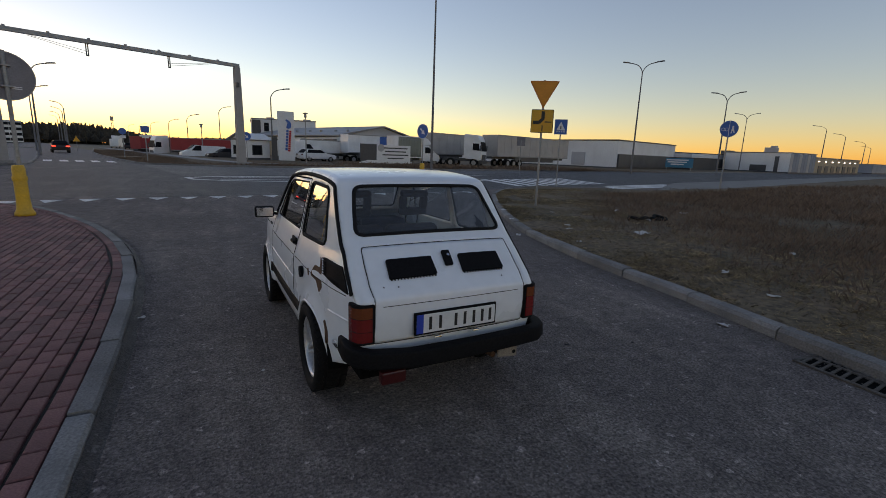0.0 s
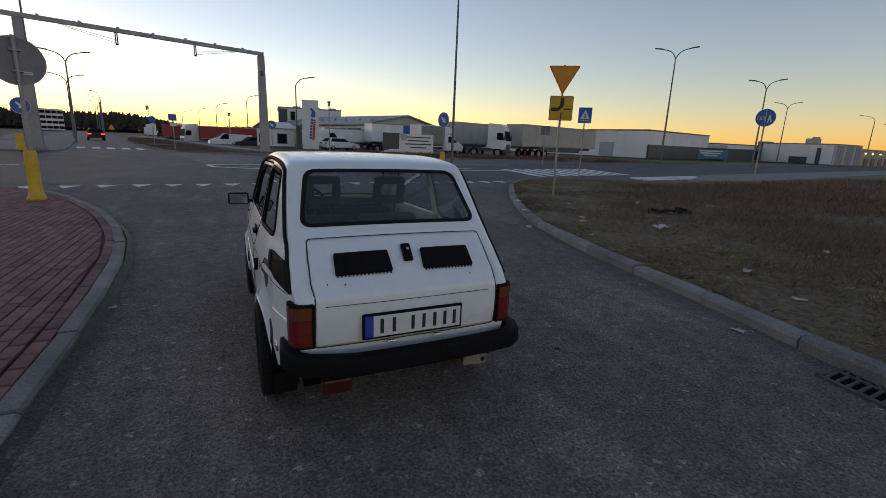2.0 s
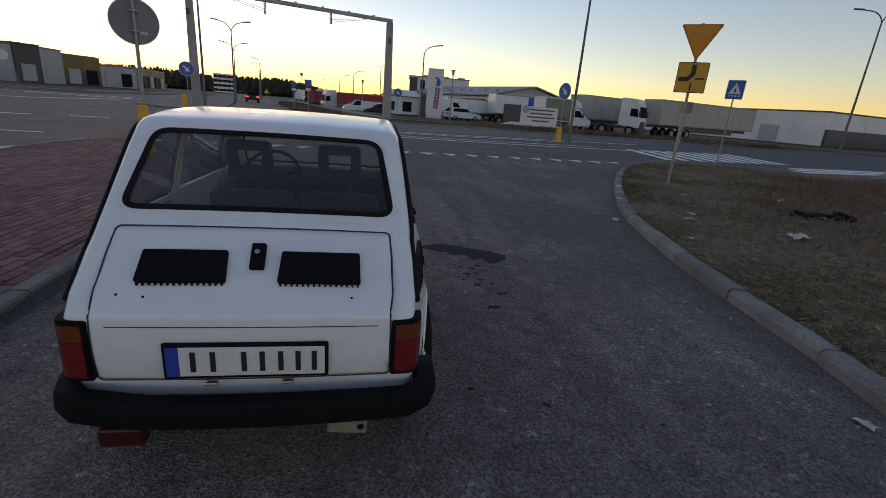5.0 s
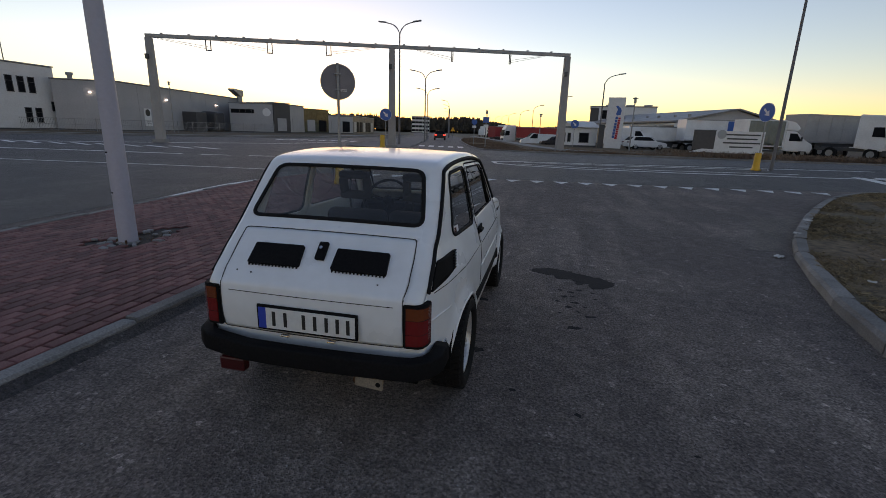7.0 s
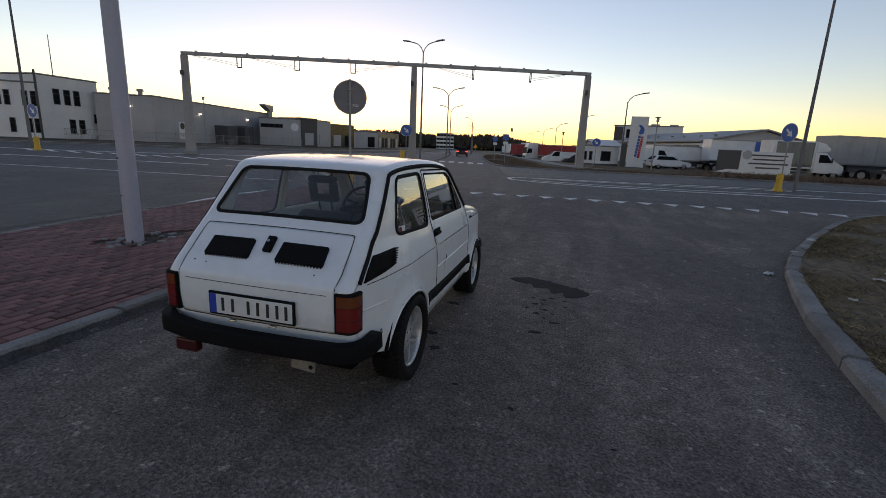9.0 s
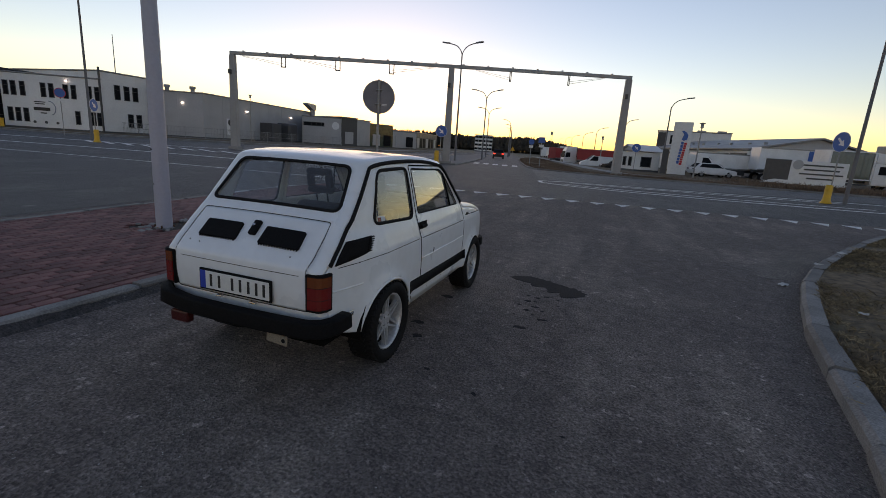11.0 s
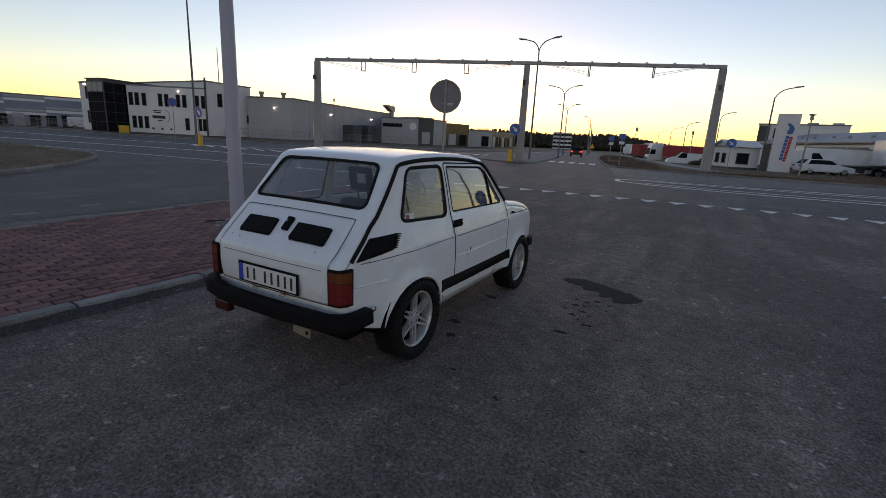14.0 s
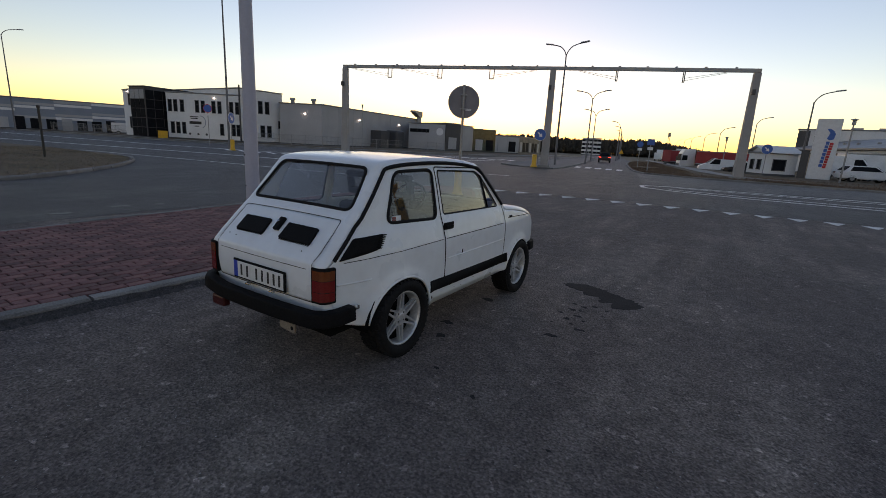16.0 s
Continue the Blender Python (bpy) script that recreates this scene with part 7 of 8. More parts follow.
curtain_truck(spot(24.0, 51.6, 0.05, 14), "white light lorry with a slack grey-green curtain body")
tb = thing("sign_trailer", spot(18.7, 47.6, 0.0, 10), "parked trailer carrying a white advertising board with dark unreadable lines", "sign")
bm = bmesh.new()
box(bm, (0.7, 0, 1.2), (4.2, 0.15, 1.9), bevel=0.02)
part("board", bm, SIGN_WHITE, tb)
for j, (wd, zz) in enumerate(((3.0, 1.85), (2.6, 1.5), (3.2, 1.15), (2.0, 0.8))):
    bm = bmesh.new()
    box(bm, (0.9, -0.09, zz), (wd, 0.03, 0.12))
    part("text_bar", bm, WALL_DARK, tb)
bm = bmesh.new()
box(bm, (-2.3, 0.02, 1.35), (1.9, 0.12, 1.7), bevel=0.02)
part("picture_panel", bm, WALL_DARK, tb)
bm = bmesh.new()
rod(bm, (-0.9, -0.12, 1.85), (-0.9, -0.07, 1.85), 0.38, seg=18)
part("round_mark", bm, WALL_GREY, tb)
bm = bmesh.new()
plate_shape(bm, [(-3.4, 0.3), (3.0, 0.25), (3.0, 0.42), (-2.4, 0.6)], -0.1, 0.1)
part("board_foot", bm, SIGN_WHITE, tb)
boxt = trailer(spot(20.9, 62.5, -0.15, 8), 5.6, TRUCK_WHITE, "white box trailer with a blue panel by the hall", 2.4)
bm = bmesh.new()
box(bm, (2.25, -1.28, 2.75), (1.05, 0.04, 1.6), bevel=0.01)
part("end_panel", bm, SIGN_BLUE, boxt, "blue printed panel")
trailer(spot(15.5, 64.5, -0.35, 12), 7.0, TRUCK_WHITE, "low white trailer parked before the dock hall", 1.75)
trailer(spot(30.6, 57.0, 0.05, 20), 7.0, TARP_GREY, "box trailer with an open rear, parked on the verge", 2.7)
lorry_cab(spot(30.4, 48.4, 0.05, -48), TRUCK_WHITE, "white lorry cab with dark windscreen")
trailer(spot(41.5, 52.0, 0.05, 17), 16.5, TARP_GREY, "long grey curtain-sided trailer on the verge", 2.6)
trailer(spot(1.6, 86, -0.75, 6), 9.5, TARP_RED, "red curtain-sided trailer parked beyond the footway", 1.95)
trailer(spot(-7.2, 95, -0.75, 40), 4.0, TARP_RED, "red tarpaulin trailer in the row of lorries", 2.0)
lorry_cab(spot(-5.0, 88, -0.95, 200), TRUCK_WHITE, "white lorry cab in the row of parked lorries")
van(spot(1.0, 72, -0.62, 190), TRUCK_WHITE, "white van parked by the footway", False, 2.0)
far_car(spot(3.5, 67, -0.25, 190), CAR_DARK, "dark car parked beside the white van")
far_car(spot(13.2, 57.5, 0.05, 15), TRUCK_WHITE, "white estate car parked by the sign slab")
van(spot(12.0, 62, 0.05, 20), TRUCK_WHITE, "white panel van parked by the loading doors", False, 2.3)
far_car(spot(-15.2, 75.5, 0.0, 104), CAR_DARK, "dark saloon with lit tail lamps on the road", True)
van(spot(-99, 43.0, 0.02, 70), TRUCK_WHITE, "white van parked before the striped hall", False, 2.1)
for x_, y_, s_ in ((-9, 118, 1), (-13, 130, 0), (-18, 150, 1), (-6, 100, 0)):
    (van if s_ else far_car)(spot(x_, y_, 0.0, 80), TRUCK_WHITE if s_ else CAR_DARK, "vehicle parked far along the road")
mast = thing("radio_mast", spot(-45, 360, 0), "slim lattice radio mast on the horizon", "mast")
bm = bmesh.new()
for dx in (-0.6, 0.6):
    rod(bm, (dx, 0, 0), (dx * 0.6, 0, 17), 0.14, seg=5)
for j in range(8):
    rod(bm, (-0.58, 0, j * 2), (0.58, 0, j * 2 + 2), 0.08, seg=4)
part("lattice", bm, STEEL, mast)
bm = bmesh.new()
box(bm, (0, 0, 15.5), (1.6, 1.0, 2.4))
part("antenna", bm, STEEL, mast)
for x_, y_, h_ in ((-79.5, 57.5, 15.5),):
    bm = bmesh.new()
    rod(bm, (0, 0, 0), (0, 0, h_), 0.12, 0.05, 8)
    fp = finish("flag_pole", bm, STEEL)
    fp.matrix_basis = spot(x_, y_, 0)
    tagged(fp, "slim bare flag pole behind the office", "pole")

# pine forest on the skyline
rng = random.Random(5)


FV, FF = [], []
for i in range(3200):
    a = radians(rng.uniform(-47, 10))
    d = rng.uniform(300, 430)
    x, y = d * math.sin(a), d * math.cos(a)
    h = rng.uniform(6.4, 9.0) * (0.98 + 0.18 * noise.noise((a * 9, 0, 0))) * (d / 350) * (0.66 + 0.52 * min(1, max(0, (-a - 0.04) / 0.12)))
    wd = rng.uniform(1.6, 2.8)
    cone_at(FV, FF, (x, y, 0), (x, y, h * 0.7), 0.25, 0.12, 4)
    for k_ in range(6):
        zz = h * (0.2 + 0.14 * k_)
        rr = wd * (1 - 0.14 * k_) * rng.uniform(0.7, 1.15)
        ox, oy = rng.uniform(-0.8, 0.8), rng.uniform(-0.5, 0.5)
        cone_at(FV, FF, (x + ox, y + oy, zz), (x + ox * 0.4, y, zz + h * rng.uniform(0.14, 0.24)), rr, rr * rng.uniform(0.3, 0.55), 5, rng.uniform(0, 3))
tagged(mesh_of("pine_forest", FV, FF, LEAF), "dark pine forest along the skyline", "forest", kind="stuff")

# ---------------------------------------------------------------- small things on the ground


def inside(poly, x, y):
    hit = False
    j = len(poly) - 1
    for i in range(len(poly)):
        xi, yi = poly[i]
        xj, yj = poly[j]
        if (yi > y) != (yj > y) and x < (xj - xi) * (y - yi) / (yj - yi) + xi:
            hit = not hit
        j = i
    return hit


def blot(name, outline, label, mat=None, z=0.003, smooth_=0.12, rag=0.012):
    pts = smooth_line([(x, y, 0) for x, y in outline], smooth_, True)
    rr = random.Random(len(outline))
    bm = bmesh.new()
    prism(bm, [(p.x + rr.uniform(-rag, rag), p.y + rr.uniform(-rag, rag)) for p in pts], 0.0005, z)
    return tagged(finish(name, bm, mat or WET), label, "stain", kind="structure")


blot("damp_stain", [(2.20, 5.04), (2.45, 5.17), (2.75, 5.05), (3.06, 4.84), (3.0, 4.66), (2.83, 4.58), (2.80, 4.72), (2.70, 4.69), (2.64, 4.83), (2.50, 4.80), (2.46, 4.92), (2.36, 4.93)], "dark oily stain on the asphalt beside the car", smooth_=0.035, rag=0.02)
rs = random.Random(11)
for x_, y_, a_, b_ in ((2.55, 4.28, 0.05, 0.03), (2.60, 3.57, 0.085, 0.04), (2.75, 3.83, 0.06, 0.03), (2.64, 4.14, 0.05, 0.025), (2.62, 4.42, 0.05, 0.02), (2.82, 4.45, 0.04, 0.018), (2.58, 4.02, 0.035, 0.03), (1.83, 3.25, 0.075, 0.05),
                       (1.93, 3.0, 0.06, 0.04), (1.82, 3.99, 0.09, 0.04), (2.57, 2.39, 0.02, 0.014)):
    n_ = 9
    a_, b_ = a_ * 0.72, b_ * 0.8
    blot("oil_drop", [(x_ + a_ * math.cos(2 * math.pi * k / n_) * rs.uniform(0.7, 1.2), y_ + b_ * math.sin(2 * math.pi * k / n_) * rs.uniform(0.7, 1.2)) for k in range(n_)], "small dark oil spot on the asphalt", smooth_=0.02)

for x_, y_, a_, b_ in ((-5.85, 3.95, 0.07, 0.15), (-5.75, 4.6, 0.05, 0.09), (-5.5, 2.95, 0.10, 0.15)):
    blot("worn_paint", [(x_ + a_ * math.cos(k * 0.7) * rs.uniform(0.6, 1.2), y_ + b_ * math.sin(k * 0.7) * rs.uniform(0.6, 1.2)) for k in range(9)], "last pale scrap of a worn road marking", PAVING, z=0.009, smooth_=0.05)

for x_, y_, a_, b_ in ((2.70, 4.50, 0.03, 0.02), (2.52, 4.46, 0.025, 0.018), (2.62, 4.30, 0.02, 0.014), (2.49, 4.14, 0.022, 0.014), (2.72, 4.05, 0.018, 0.014), (2.66, 3.92, 0.02, 0.012), (2.5, 3.86, 0.016, 0.012), (2.83, 4.28, 0.02, 0.012), (2.2, 2.55, 0.02, 0.014), (3.1, 2.2, 0.018, 0.012)):
    blot("oil_drop", [(x_ + a_ * math.cos(0.9 * k) * rs.uniform(0.7, 1.2), y_ + b_ * math.sin(0.9 * k) * rs.uniform(0.7, 1.2)) for k in range(7)], "small dark oil spot on the asphalt", smooth_=0.02, rag=0.003)

# cast-iron drain grate at the kerb
grate = thing("drain_grate", pose(4.135, 1.0, 0.0, 0, 0, -7), "rusty cast-iron drain grate in the gutter", "drain")
# flat black plate gives the drain's depth its shade; no hollow is modelled
bm = bmesh.new()
box(bm, (0, 0, 0.002), (0.40, 0.80, 0.004))
part("sump", bm, DARK, grate, "black plate standing for the shaded hollow below the bars")
bm = bmesh.new()
for c_, s_ in (((-0.20, 0, 0.008), (0.03, 0.84, 0.016)), ((0.20, 0, 0.008), (0.03, 0.84, 0.016)), ((0, 0.41, 0.008), (0.42, 0.03, 0.016)), ((0, -0.41, 0.008), (0.42, 0.03, 0.016)), ((0, 0, 0.009), (0.03, 0.80, 0.014))):
    box(bm, c_, s_, bevel=0.003, segments=1)
part("frame", bm, IRON, grate)
for i in range(13):
    for sx in (-0.1, 0.1):
        bm = bmesh.new()
        box(bm, (0, 0, 0), (0.175, 0.022, 0.014), Matrix.Translation((sx, -0.385 + i * 0.064, 0.009)) @ Matrix.Rotation(0.18, 4, "Z"), bevel=0.003, segments=1)
        part("bar", bm, IRON, grate)

# litter on the verge and in the gutter
rl = random.Random(3)


def scrap(x, y, z, size, mat=LITTER, label="crumpled scrap of pale litter on the verge"):
    n_ = 4
    bm = bmesh.new()
    grid = [[bm.verts.new(((i / n_ - 0.5) * size * rl.uniform(0.85, 1.1), (j / n_ - 0.5) * size * 0.6 * rl.uniform(0.85, 1.1), rl.uniform(0, size * 0.22))) for j in range(n_ + 1)] for i in range(n_ + 1)]
    for i in range(n_):
        for j in range(n_):
            bm.faces.new((grid[i][j], grid[i + 1][j], grid[i + 1][j + 1], grid[i][j + 1]))
    ob = finish("litter", bm, mat)
    thicken(ob, 0.003, 1)
    ob.matrix_basis = pose(x, y, z, 0, 0, rl.uniform(0, 180))
    return tagged(ob, label, "litter", "scraps of litter")


for x_, y_, s_ in ((7.35, 5.5, 0.30), (6.38, 6.41, 0.14), (6.7, 6.8, 0.12), (10.0, 8.46, 0.2), (9.27, 6.89, 0.16), (5.31, 2.25, 0.12), (6.1, 7.9, 0.1), (7.9, 8.6, 0.12), (5.9, 3.1, 0.13), (6.9, 9.3, 0.14), (5.6, 5.35, 0.08), (8.2, 3.4, 0.12), (11.5, 7.5, 0.2), (6.4, 1.6, 0.10)):
    scrap(x_, y_, 0.105, s_)
for x_, y_, s_ in ((5.32, 6.62, 0.16), (4.22, 2.12, 0.10), (-0.45, 4.3, 0.06), (0.35, 2.9, 0.03)):
    scrap(x_, y_, 0.004, s_, label="pale scrap of litter on the asphalt")
bm = bmesh.new()
hose = smooth_line([(0, 0, 0.03), (0.1, 0.1, 0.07), (0.24, -0.04, 0.04), (0.12, -0.16, 0.05), (0.36, -0.12, 0.09), (0.5, 0.08, 0.04), (0.68, -0.05, 0.06), (0.8, 0.1, 0.10), (1.05, 0.0, 0.04), (0.9, -0.14, 0.03), (0.62, -0.1, 0.05)], 0.05)
sweep(bm, [tuple(p) for p in hose], ring_section(0.035, 8))
ho = finish("rubber_hose", bm, RUBBER, smooth=True)
ho.matrix_basis = pose(8.75, 6.98, 0.10, 0, 0, -10)
tagged(ho, "discarded twisted black rubber hose in the grass", "hose")

# grass, weeds and grit, each one scattered mass
KX, KY = [p[0] for p in RK[:15]], [p[1] for p in RK[:15]]
gen = np.random.default_rng(4)


def blades(name, n, region, height, width, mat, label, category, bend=0.6, z=0.08, clump=0.0):
    vs, fs = [], []
    made = 0
    while made < n:
        x, y = region()
        if x is None:
            continue
        h = height(x, y) * gen.uniform(0.5, 1.3)
        a = gen.uniform(0, 2 * math.pi)
        dx, dy = math.cos(a) * width, math.sin(a) * width
        lx, ly = gen.normal(0, bend) * h, gen.normal(0, bend) * h
        k = len(vs)
        zz = z
        vs += [(x - dx, y - dy, zz), (x + dx, y + dy, zz), (x + lx * 0.45 + dx * 0.7, y + ly * 0.45 + dy * 0.7, zz + h * 0.65), (x + lx, y + ly, zz + h)]
        fs += [(k, k + 1, k + 2), (k, k + 2, k + 3)]
        made += 1
    return tagged(mesh_of(name, vs, fs, mat), label, category, kind="stuff")


def verge_spot(far, power=1.0):
    y = gen.uniform(-3, 15.5)
    x0 = float(np.interp(y, KY, KX)) + 0.17
    x = x0 + far * gen.uniform(0, 1) ** power
    if noise.noise((x * 0.9, y * 0.9, 3)) < gen.uniform(-0.55, 0.15):
        return None, None
    return x, y


def weed_spot():
    y = gen.uniform(-3, 13)
    x0 = float(np.interp(y, KY, KX)) + 0.8 + 3.2 * gen.uniform(0, 1) ** 0.7 + max(0.0, (y - 4) * 0.28)
    x = x0 + 13 * gen.uniform(0, 1) ** 1.3
    if noise.noise((x * 0.5, y * 0.5, 8)) < gen.uniform(-0.7, 0.25):
        return None, None
    return x, y


blades("dead_grass", 52000, lambda: verge_spot(6.5, 1.6), lambda x, y: 0.036, 0.0036, GRASS, "short dead grass matted over the verge", "grass", 0.9)
TUFTS = [(x, y) for x, y in ((verge_spot(4.2, 1.3)) for _ in range(2600)) if x is not None]


def tuft_spot():
    x, y = TUFTS[int(gen.integers(len(TUFTS)))]
    return x + gen.normal(0, 0.045), y + gen.normal(0, 0.045)


blades("straw_tufts", 64000, tuft_spot, lambda x, y: 0.034, 0.0026, STRAW, "pale straw tufts flattened along the kerb", "grass", 1.1)
blades("straw_grass", 11000, lambda: verge_spot(14, 1.2), lambda x, y: 0.06, 0.0036, GRASS, "loose straw-coloured grass tufts on the verge", "grass", 0.7)
def outer_spot():
    x, y = gen.uniform(14, 46), gen.uniform(-4, 15)
    if y > 12.5 + (x - 19) * 0.17 or noise.noise((x * 0.3, y * 0.3, 2)) < gen.uniform(-0.8, 0.2):
        return None, None
    return x, y


blades("outer_weeds", 26000, outer_spot, lambda x, y: 0.22, 0.009, WEED, "dry brown weeds on the open ground beyond the verge", "weeds", 0.4)
blades("brown_weeds", 46000, weed_spot, lambda x, y: 0.13, 0.0036, WEED, "tall dry brown weeds covering the verge", "weeds", 0.35)


def island_spot():
    x, y = gen.uniform(-30, -11.5), gen.uniform(-2, 10)
    return (x, y) if inside(FI, x, y) else (None, None)


blades("island_grass", 26000, island_spot, lambda x, y: 0.05, 0.006, GRASS, "short dry grass on the kerbed island", "grass", 0.7)


FX, FY = [p[0] for p in reversed(FR[:7])], [p[1] for p in reversed(FR[:7])]
WX, WY = [p[0] * K for p in way], [p[1] * K for p in way]


def far_spot():
    y = 38.0 + 60 * gen.uniform(0, 1) ** 2.2
    x = float(np.interp(y, FY, FX)) + 0.2 + (5.0 if y > 47 else 55.0) * gen.uniform(0, 1) ** 1.5
    if y > 47 and abs(x - float(np.interp(y, WY, WX))) < 1.1:
        return None, None
    return (x, y) if noise.noise((x * 0.25, y * 0.25, 5)) > gen.uniform(-0.4, 0.3) else (None, None)


blades("far_weeds", 30000, far_spot, lambda x, y: 0.34 if 12 < x < 40 else 0.13, 0.018, WEED, "scrubby brown weeds on the far verge", "weeds", 0.4)
blades("post_weeds", 260, lambda: (-2.68 * K + gen.normal(0, 0.24), 4.8 * K + gen.normal(0, 0.3)), lambda x, y: 0.032, 0.003, WEED, "weeds and dirt growing round the post", "weeds", 0.9, 0.08)


def grit(name, n, place, size, mat, label):
    vs, fs = [], []
    made = 0
    while made < n:
        x, y, z = place()
        if x is None:
            continue
        s = size * gen.uniform(0.4, 1.3)
        k = len(vs)
        a = gen.uniform(0, 6.3)
        for j in range(4):
            vs.append((x + s * math.cos(a + j * 1.57) * gen.uniform(0.6, 1.1), y + s * math.sin(a + j * 1.57) * gen.uniform(0.6, 1.1), z))
        vs.append((x, y, z + s * gen.uniform(0.35, 0.8)))
        fs += [(k, k + 1, k + 4), (k + 1, k + 2, k + 4), (k + 2, k + 3, k + 4), (k + 3, k, k + 4)]
        made += 1
    return tagged(mesh_of(name, vs, fs, mat), label, "gravel", kind="stuff")


def gutter_right():
    y = gen.uniform(-1, 14)
    x0 = float(np.interp(y, KY, KX))
    return x0 - abs(gen.normal(0, 0.16 + 0.35 * math.exp(-((y - 8.5) / 2.0) ** 2))), y, 0.0


def gutter_left():
    y = gen.uniform(0.5, 12)
    x0 = float(np.interp(y, [p[1] for p in LK[:12]], [p[0] for p in LK[:12]]))
    return x0 + 0.05 + abs(gen.normal(0, 0.07)), y, 0.0


def anywhere():
    x, y = gen.uniform(-0.3, 5.2), gen.uniform(0.4, 9)
    return (x, y, 0.0) if x < float(np.interp(y, KY, KX)) else (None, None, None)


GRIT = material("grit", (0.20, 0.18, 0.155), 0.9, big=(2, 0.5), fine=(40, 0.3), bump=0.0, island=0.5)
GRIT_SAND = material("sandy_grit", (0.27, 0.23, 0.195), 0.9, big=(2, 0.5), fine=(40, 0.3), bump=0.0, island=0.4)
GRIT_PALE = material("pale_grit", (0.34, 0.33, 0.32), 0.9, big=(2, 0.5), fine=(40, 0.3), bump=0.0, island=0.5)
grit("gutter_grit", 9000, gutter_right, 0.008, GRIT, "sand and grit along the kerb")


def sand_patch():
    t, u = gen.uniform(0, 1), gen.normal(0, 0.22)
    y = 7.0 + 3.3 * t
    return float(np.interp(y, KY, KX)) - 0.35 + u * (0.5 + t), y, 0.0


grit("sand_wash", 9000, sand_patch, 0.010, GRIT_SAND, "washed-out pale sand in the gutter")
grit("kerb_grit", 2500, gutter_left, 0.008, ASPHALT, "crumbled dark asphalt along the kerb")
grit("road_grit", 3000, anywhere, 0.005, GRIT_PALE, "loose pale grit on the asphalt")

# ---------------------------------------------------------------- red pavers, each one a piece
pavers = thing("red_pavers", Matrix.Identity(4), "weathered red concrete pavers in running bond", "pavement", kind="structure")
FIELD = offset_line(LK, 0.12 + 0.11)


def paver_mesh(name, lx, ly, h=0.05):
    """One paver with a bevelled top, its upper face at z = 0."""
    bm = bmesh.new()
    b = 0.006
    lo = [bm.verts.new((sx * lx / 2, sy * ly / 2, -h)) for sx, sy in ((-1, -1), (1, -1), (1, 1), (-1, 1))]
    mid = [bm.verts.new((sx * lx / 2, sy * ly / 2, -b)) for sx, sy in ((-1, -1), (1, -1), (1, 1), (-1, 1))]
    hi = [bm.verts.new((sx * (lx / 2 - b), sy * (ly / 2 - b), 0)) for sx, sy in ((-1, -1), (1, -1), (1, 1), (-1, 1))]
    for a, c_ in ((lo, mid), (mid, hi)):
        for i in range(4):
            bm.faces.new((a[i], a[(i + 1) % 4], c_[(i + 1) % 4], c_[i]))
    bm.faces.new(hi)
    me = bpy.data.meshes.new(name)
    bm.to_mesh(me)
    bm.free()
    me.materials.append(PAVER)
    return me


FULL, HALF, BIT = paver_mesh("paver", 0.092, 0.190), paver_mesh("half_paver", 0.092, 0.09), paver_mesh("paver_bit", 0.031, 0.042)
far_v, far_f = [], []


def lay(x, y, turn, me, near, wide=1.0):
    m = Matrix.Translation((x, y, 0.084 + rp.uniform(-0.003, 0.002))) @ Matrix.Rotation(turn + rp.uniform(-0.012, 0.012), 4, "Z") @ Matrix.Rotation(rp.uniform(-0.012, 0.012), 4, "X") @ Matrix.Rotation(rp.uniform(-0.015, 0.015), 4, "Y") @ Matrix.Diagonal((wide, 1, 1, 1))
    if near and me is not BIT:
        ob = new("paver", me)
        ob.parent = pavers
        ob.matrix_basis = m
    else:
        k = len(far_v)
        far_v.extend(tuple(m @ v.co) for v in me.vertices)
        far_f.extend(tuple(k + i for i in p.vertices) for p in me.polygons)


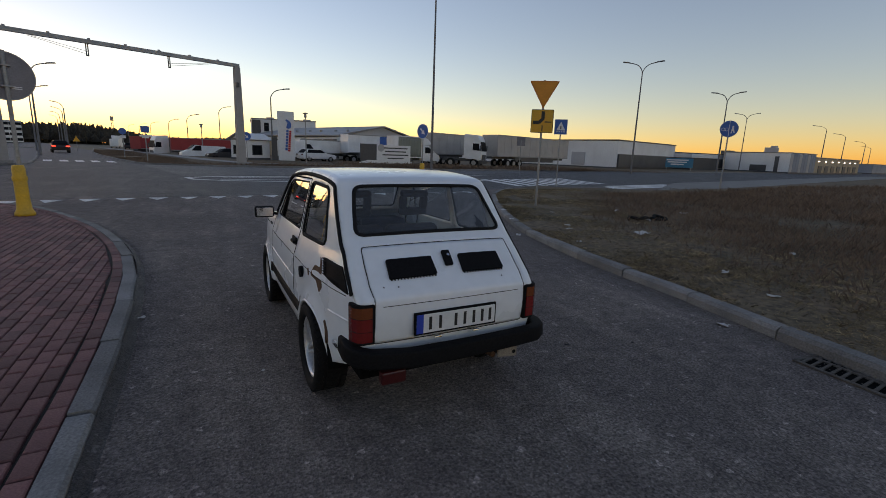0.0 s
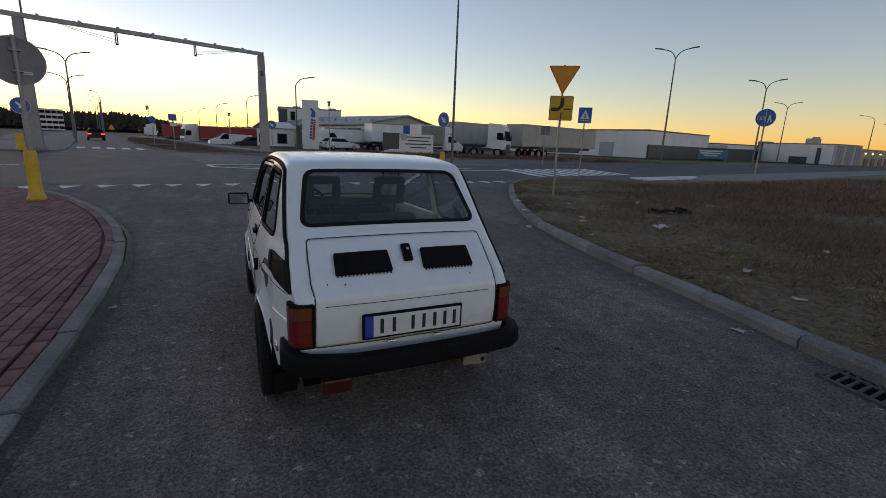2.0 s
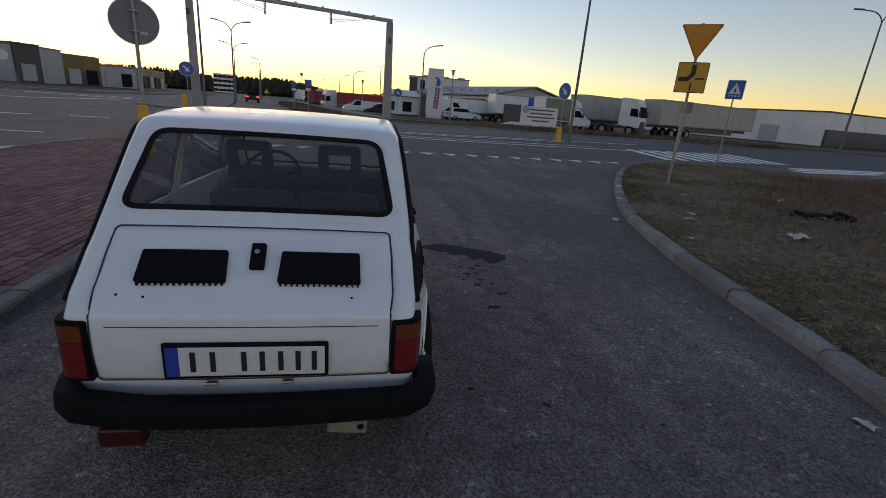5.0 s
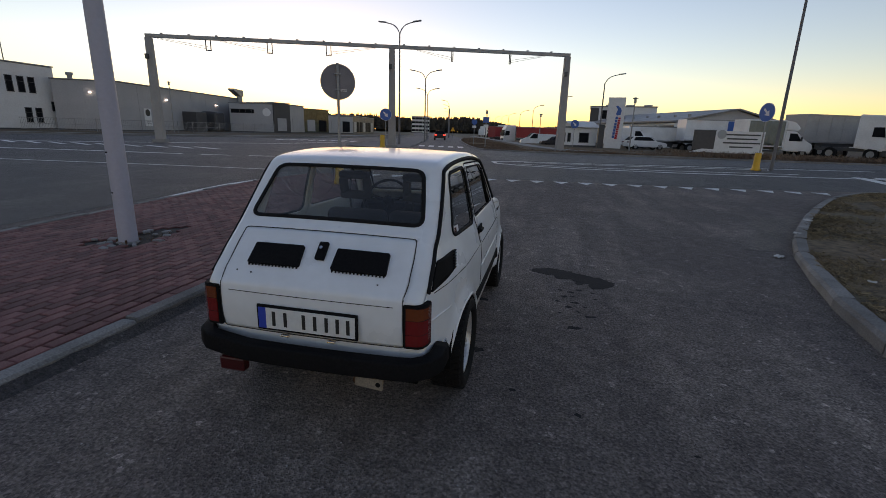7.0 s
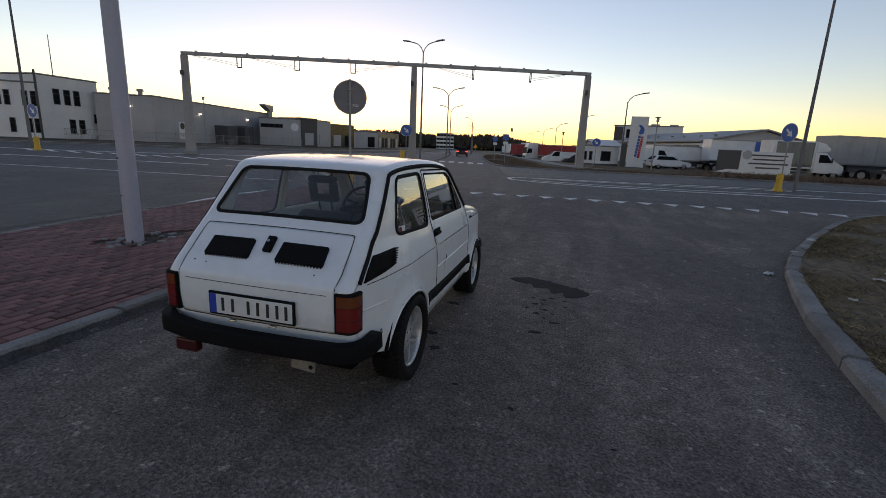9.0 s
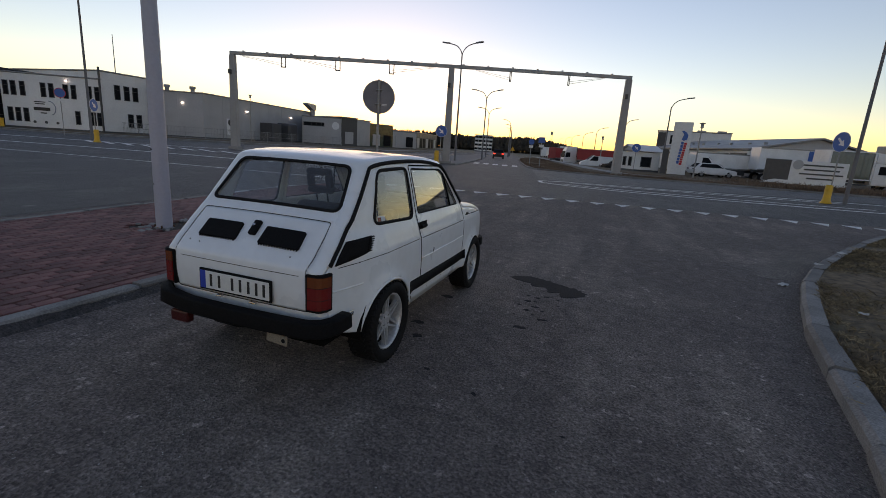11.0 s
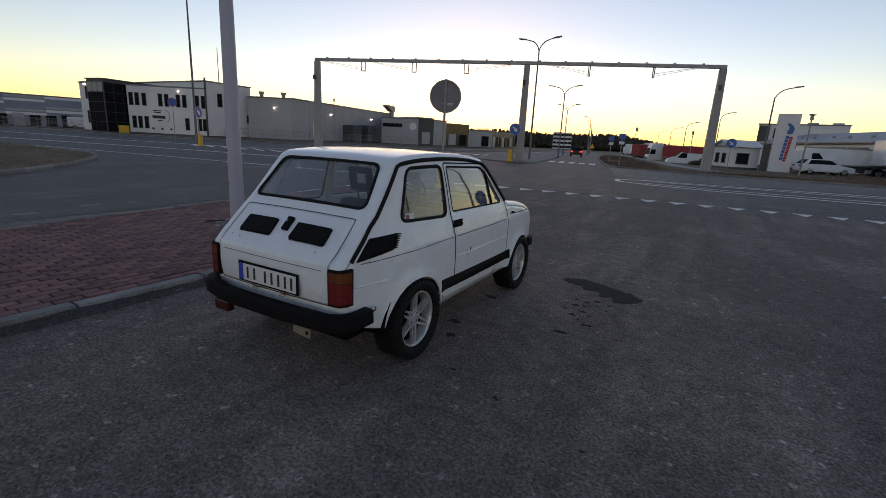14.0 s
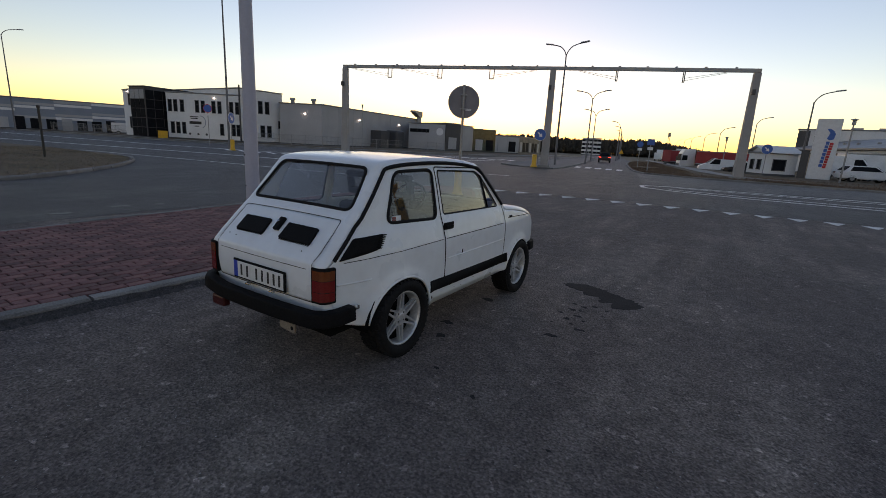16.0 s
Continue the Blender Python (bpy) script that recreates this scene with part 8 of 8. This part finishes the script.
rp = random.Random(7)
PX, PY_ = -2.585 * K, 4.61 * K
row = 0
x = -0.70
while x > -5.3:
    y = -2.5 + (0.1 if row % 2 else 0.0)
    while y < 14.2:
        ok = [inside(FIELD, x + sx * 0.046, y + sy * 0.095) for sx in (-1, 1) for sy in (-1, 1)]
        near = -2.1 < x and 1.3 < y < 3.9
        hole = 0.055 * noise.noise((x * 9, y * 9, 1))
        if math.hypot(x - PX, (y - PY_) * 1.1) < 0.22 + hole or math.hypot((x - PX + 0.25) * 1.0, (y - PY_ + 0.1) * 1.6) < 0.24 + hole or math.hypot((x - PX + 0.08) * 2.4, y - PY_ - 0.48) < 0.42 + 2 * hole:
            pass
        elif all(ok):
            lay(x, y, 0, FULL, near)
        else:
            for dy in (-0.05, 0.05):
                if all(inside(FIELD, x + sx * 0.04, y + dy + sy * 0.045) for sx in (-1, 1) for sy in (-1, 1)):
                    lay(x, y + dy, 0, HALF, near)
                    continue
                for ey in (-0.024, 0.024):
                    fit_ = [e_ for e_ in (-0.046 + 0.0092 * q for q in range(11)) if inside(FIELD, x + e_, y + dy + ey)]
                    if fit_ and fit_[-1] - fit_[0] > 0.012:
                        lay(x + (fit_[0] + fit_[-1]) / 2, y + dy + ey, 0, BIT, near, (fit_[-1] - fit_[0]) / 0.031)
        y += 0.2
    x -= 0.1
    row += 1
line = smooth_line([(a, b, 0) for a, b in offset_line(LK, 0.12 + 0.055)], 0.2)
for a, b in zip(line, line[1:]):
    c_ = (a + b) / 2
    if -2.5 < c_.y < 15:
        lay(c_.x, c_.y, math.atan2((b - a).y, (b - a).x) - math.pi / 2, FULL, c_.x > -2 and 1.3 < c_.y < 3.9)
rest = mesh_of("paver_field", far_v, far_f, PAVER_FAR)
rest.parent = pavers
rest["kind"] = "stuff"
bm = bmesh.new()
for i in range(22):
    a = i * 0.7
    r_ = rs.uniform(0.14, 0.36)
    box(bm, (0, 0, 0), (rs.uniform(0.05, 0.1), rs.uniform(0.04, 0.08), 0.03), Matrix.Translation((PX - 0.06 + r_ * 1.2 * math.cos(a), PY_ + 0.14 + 1.5 * r_ * math.sin(a), 0.082)) @ Matrix.Rotation(a, 4, "Z") @ Matrix.Rotation(rs.uniform(-0.3, 0.3), 4, "X"), bevel=0.006, segments=1)
tagged(finish("broken_pavers", bm, CONCRETE), "broken bits of paving round the post", "rubble", kind="stuff")
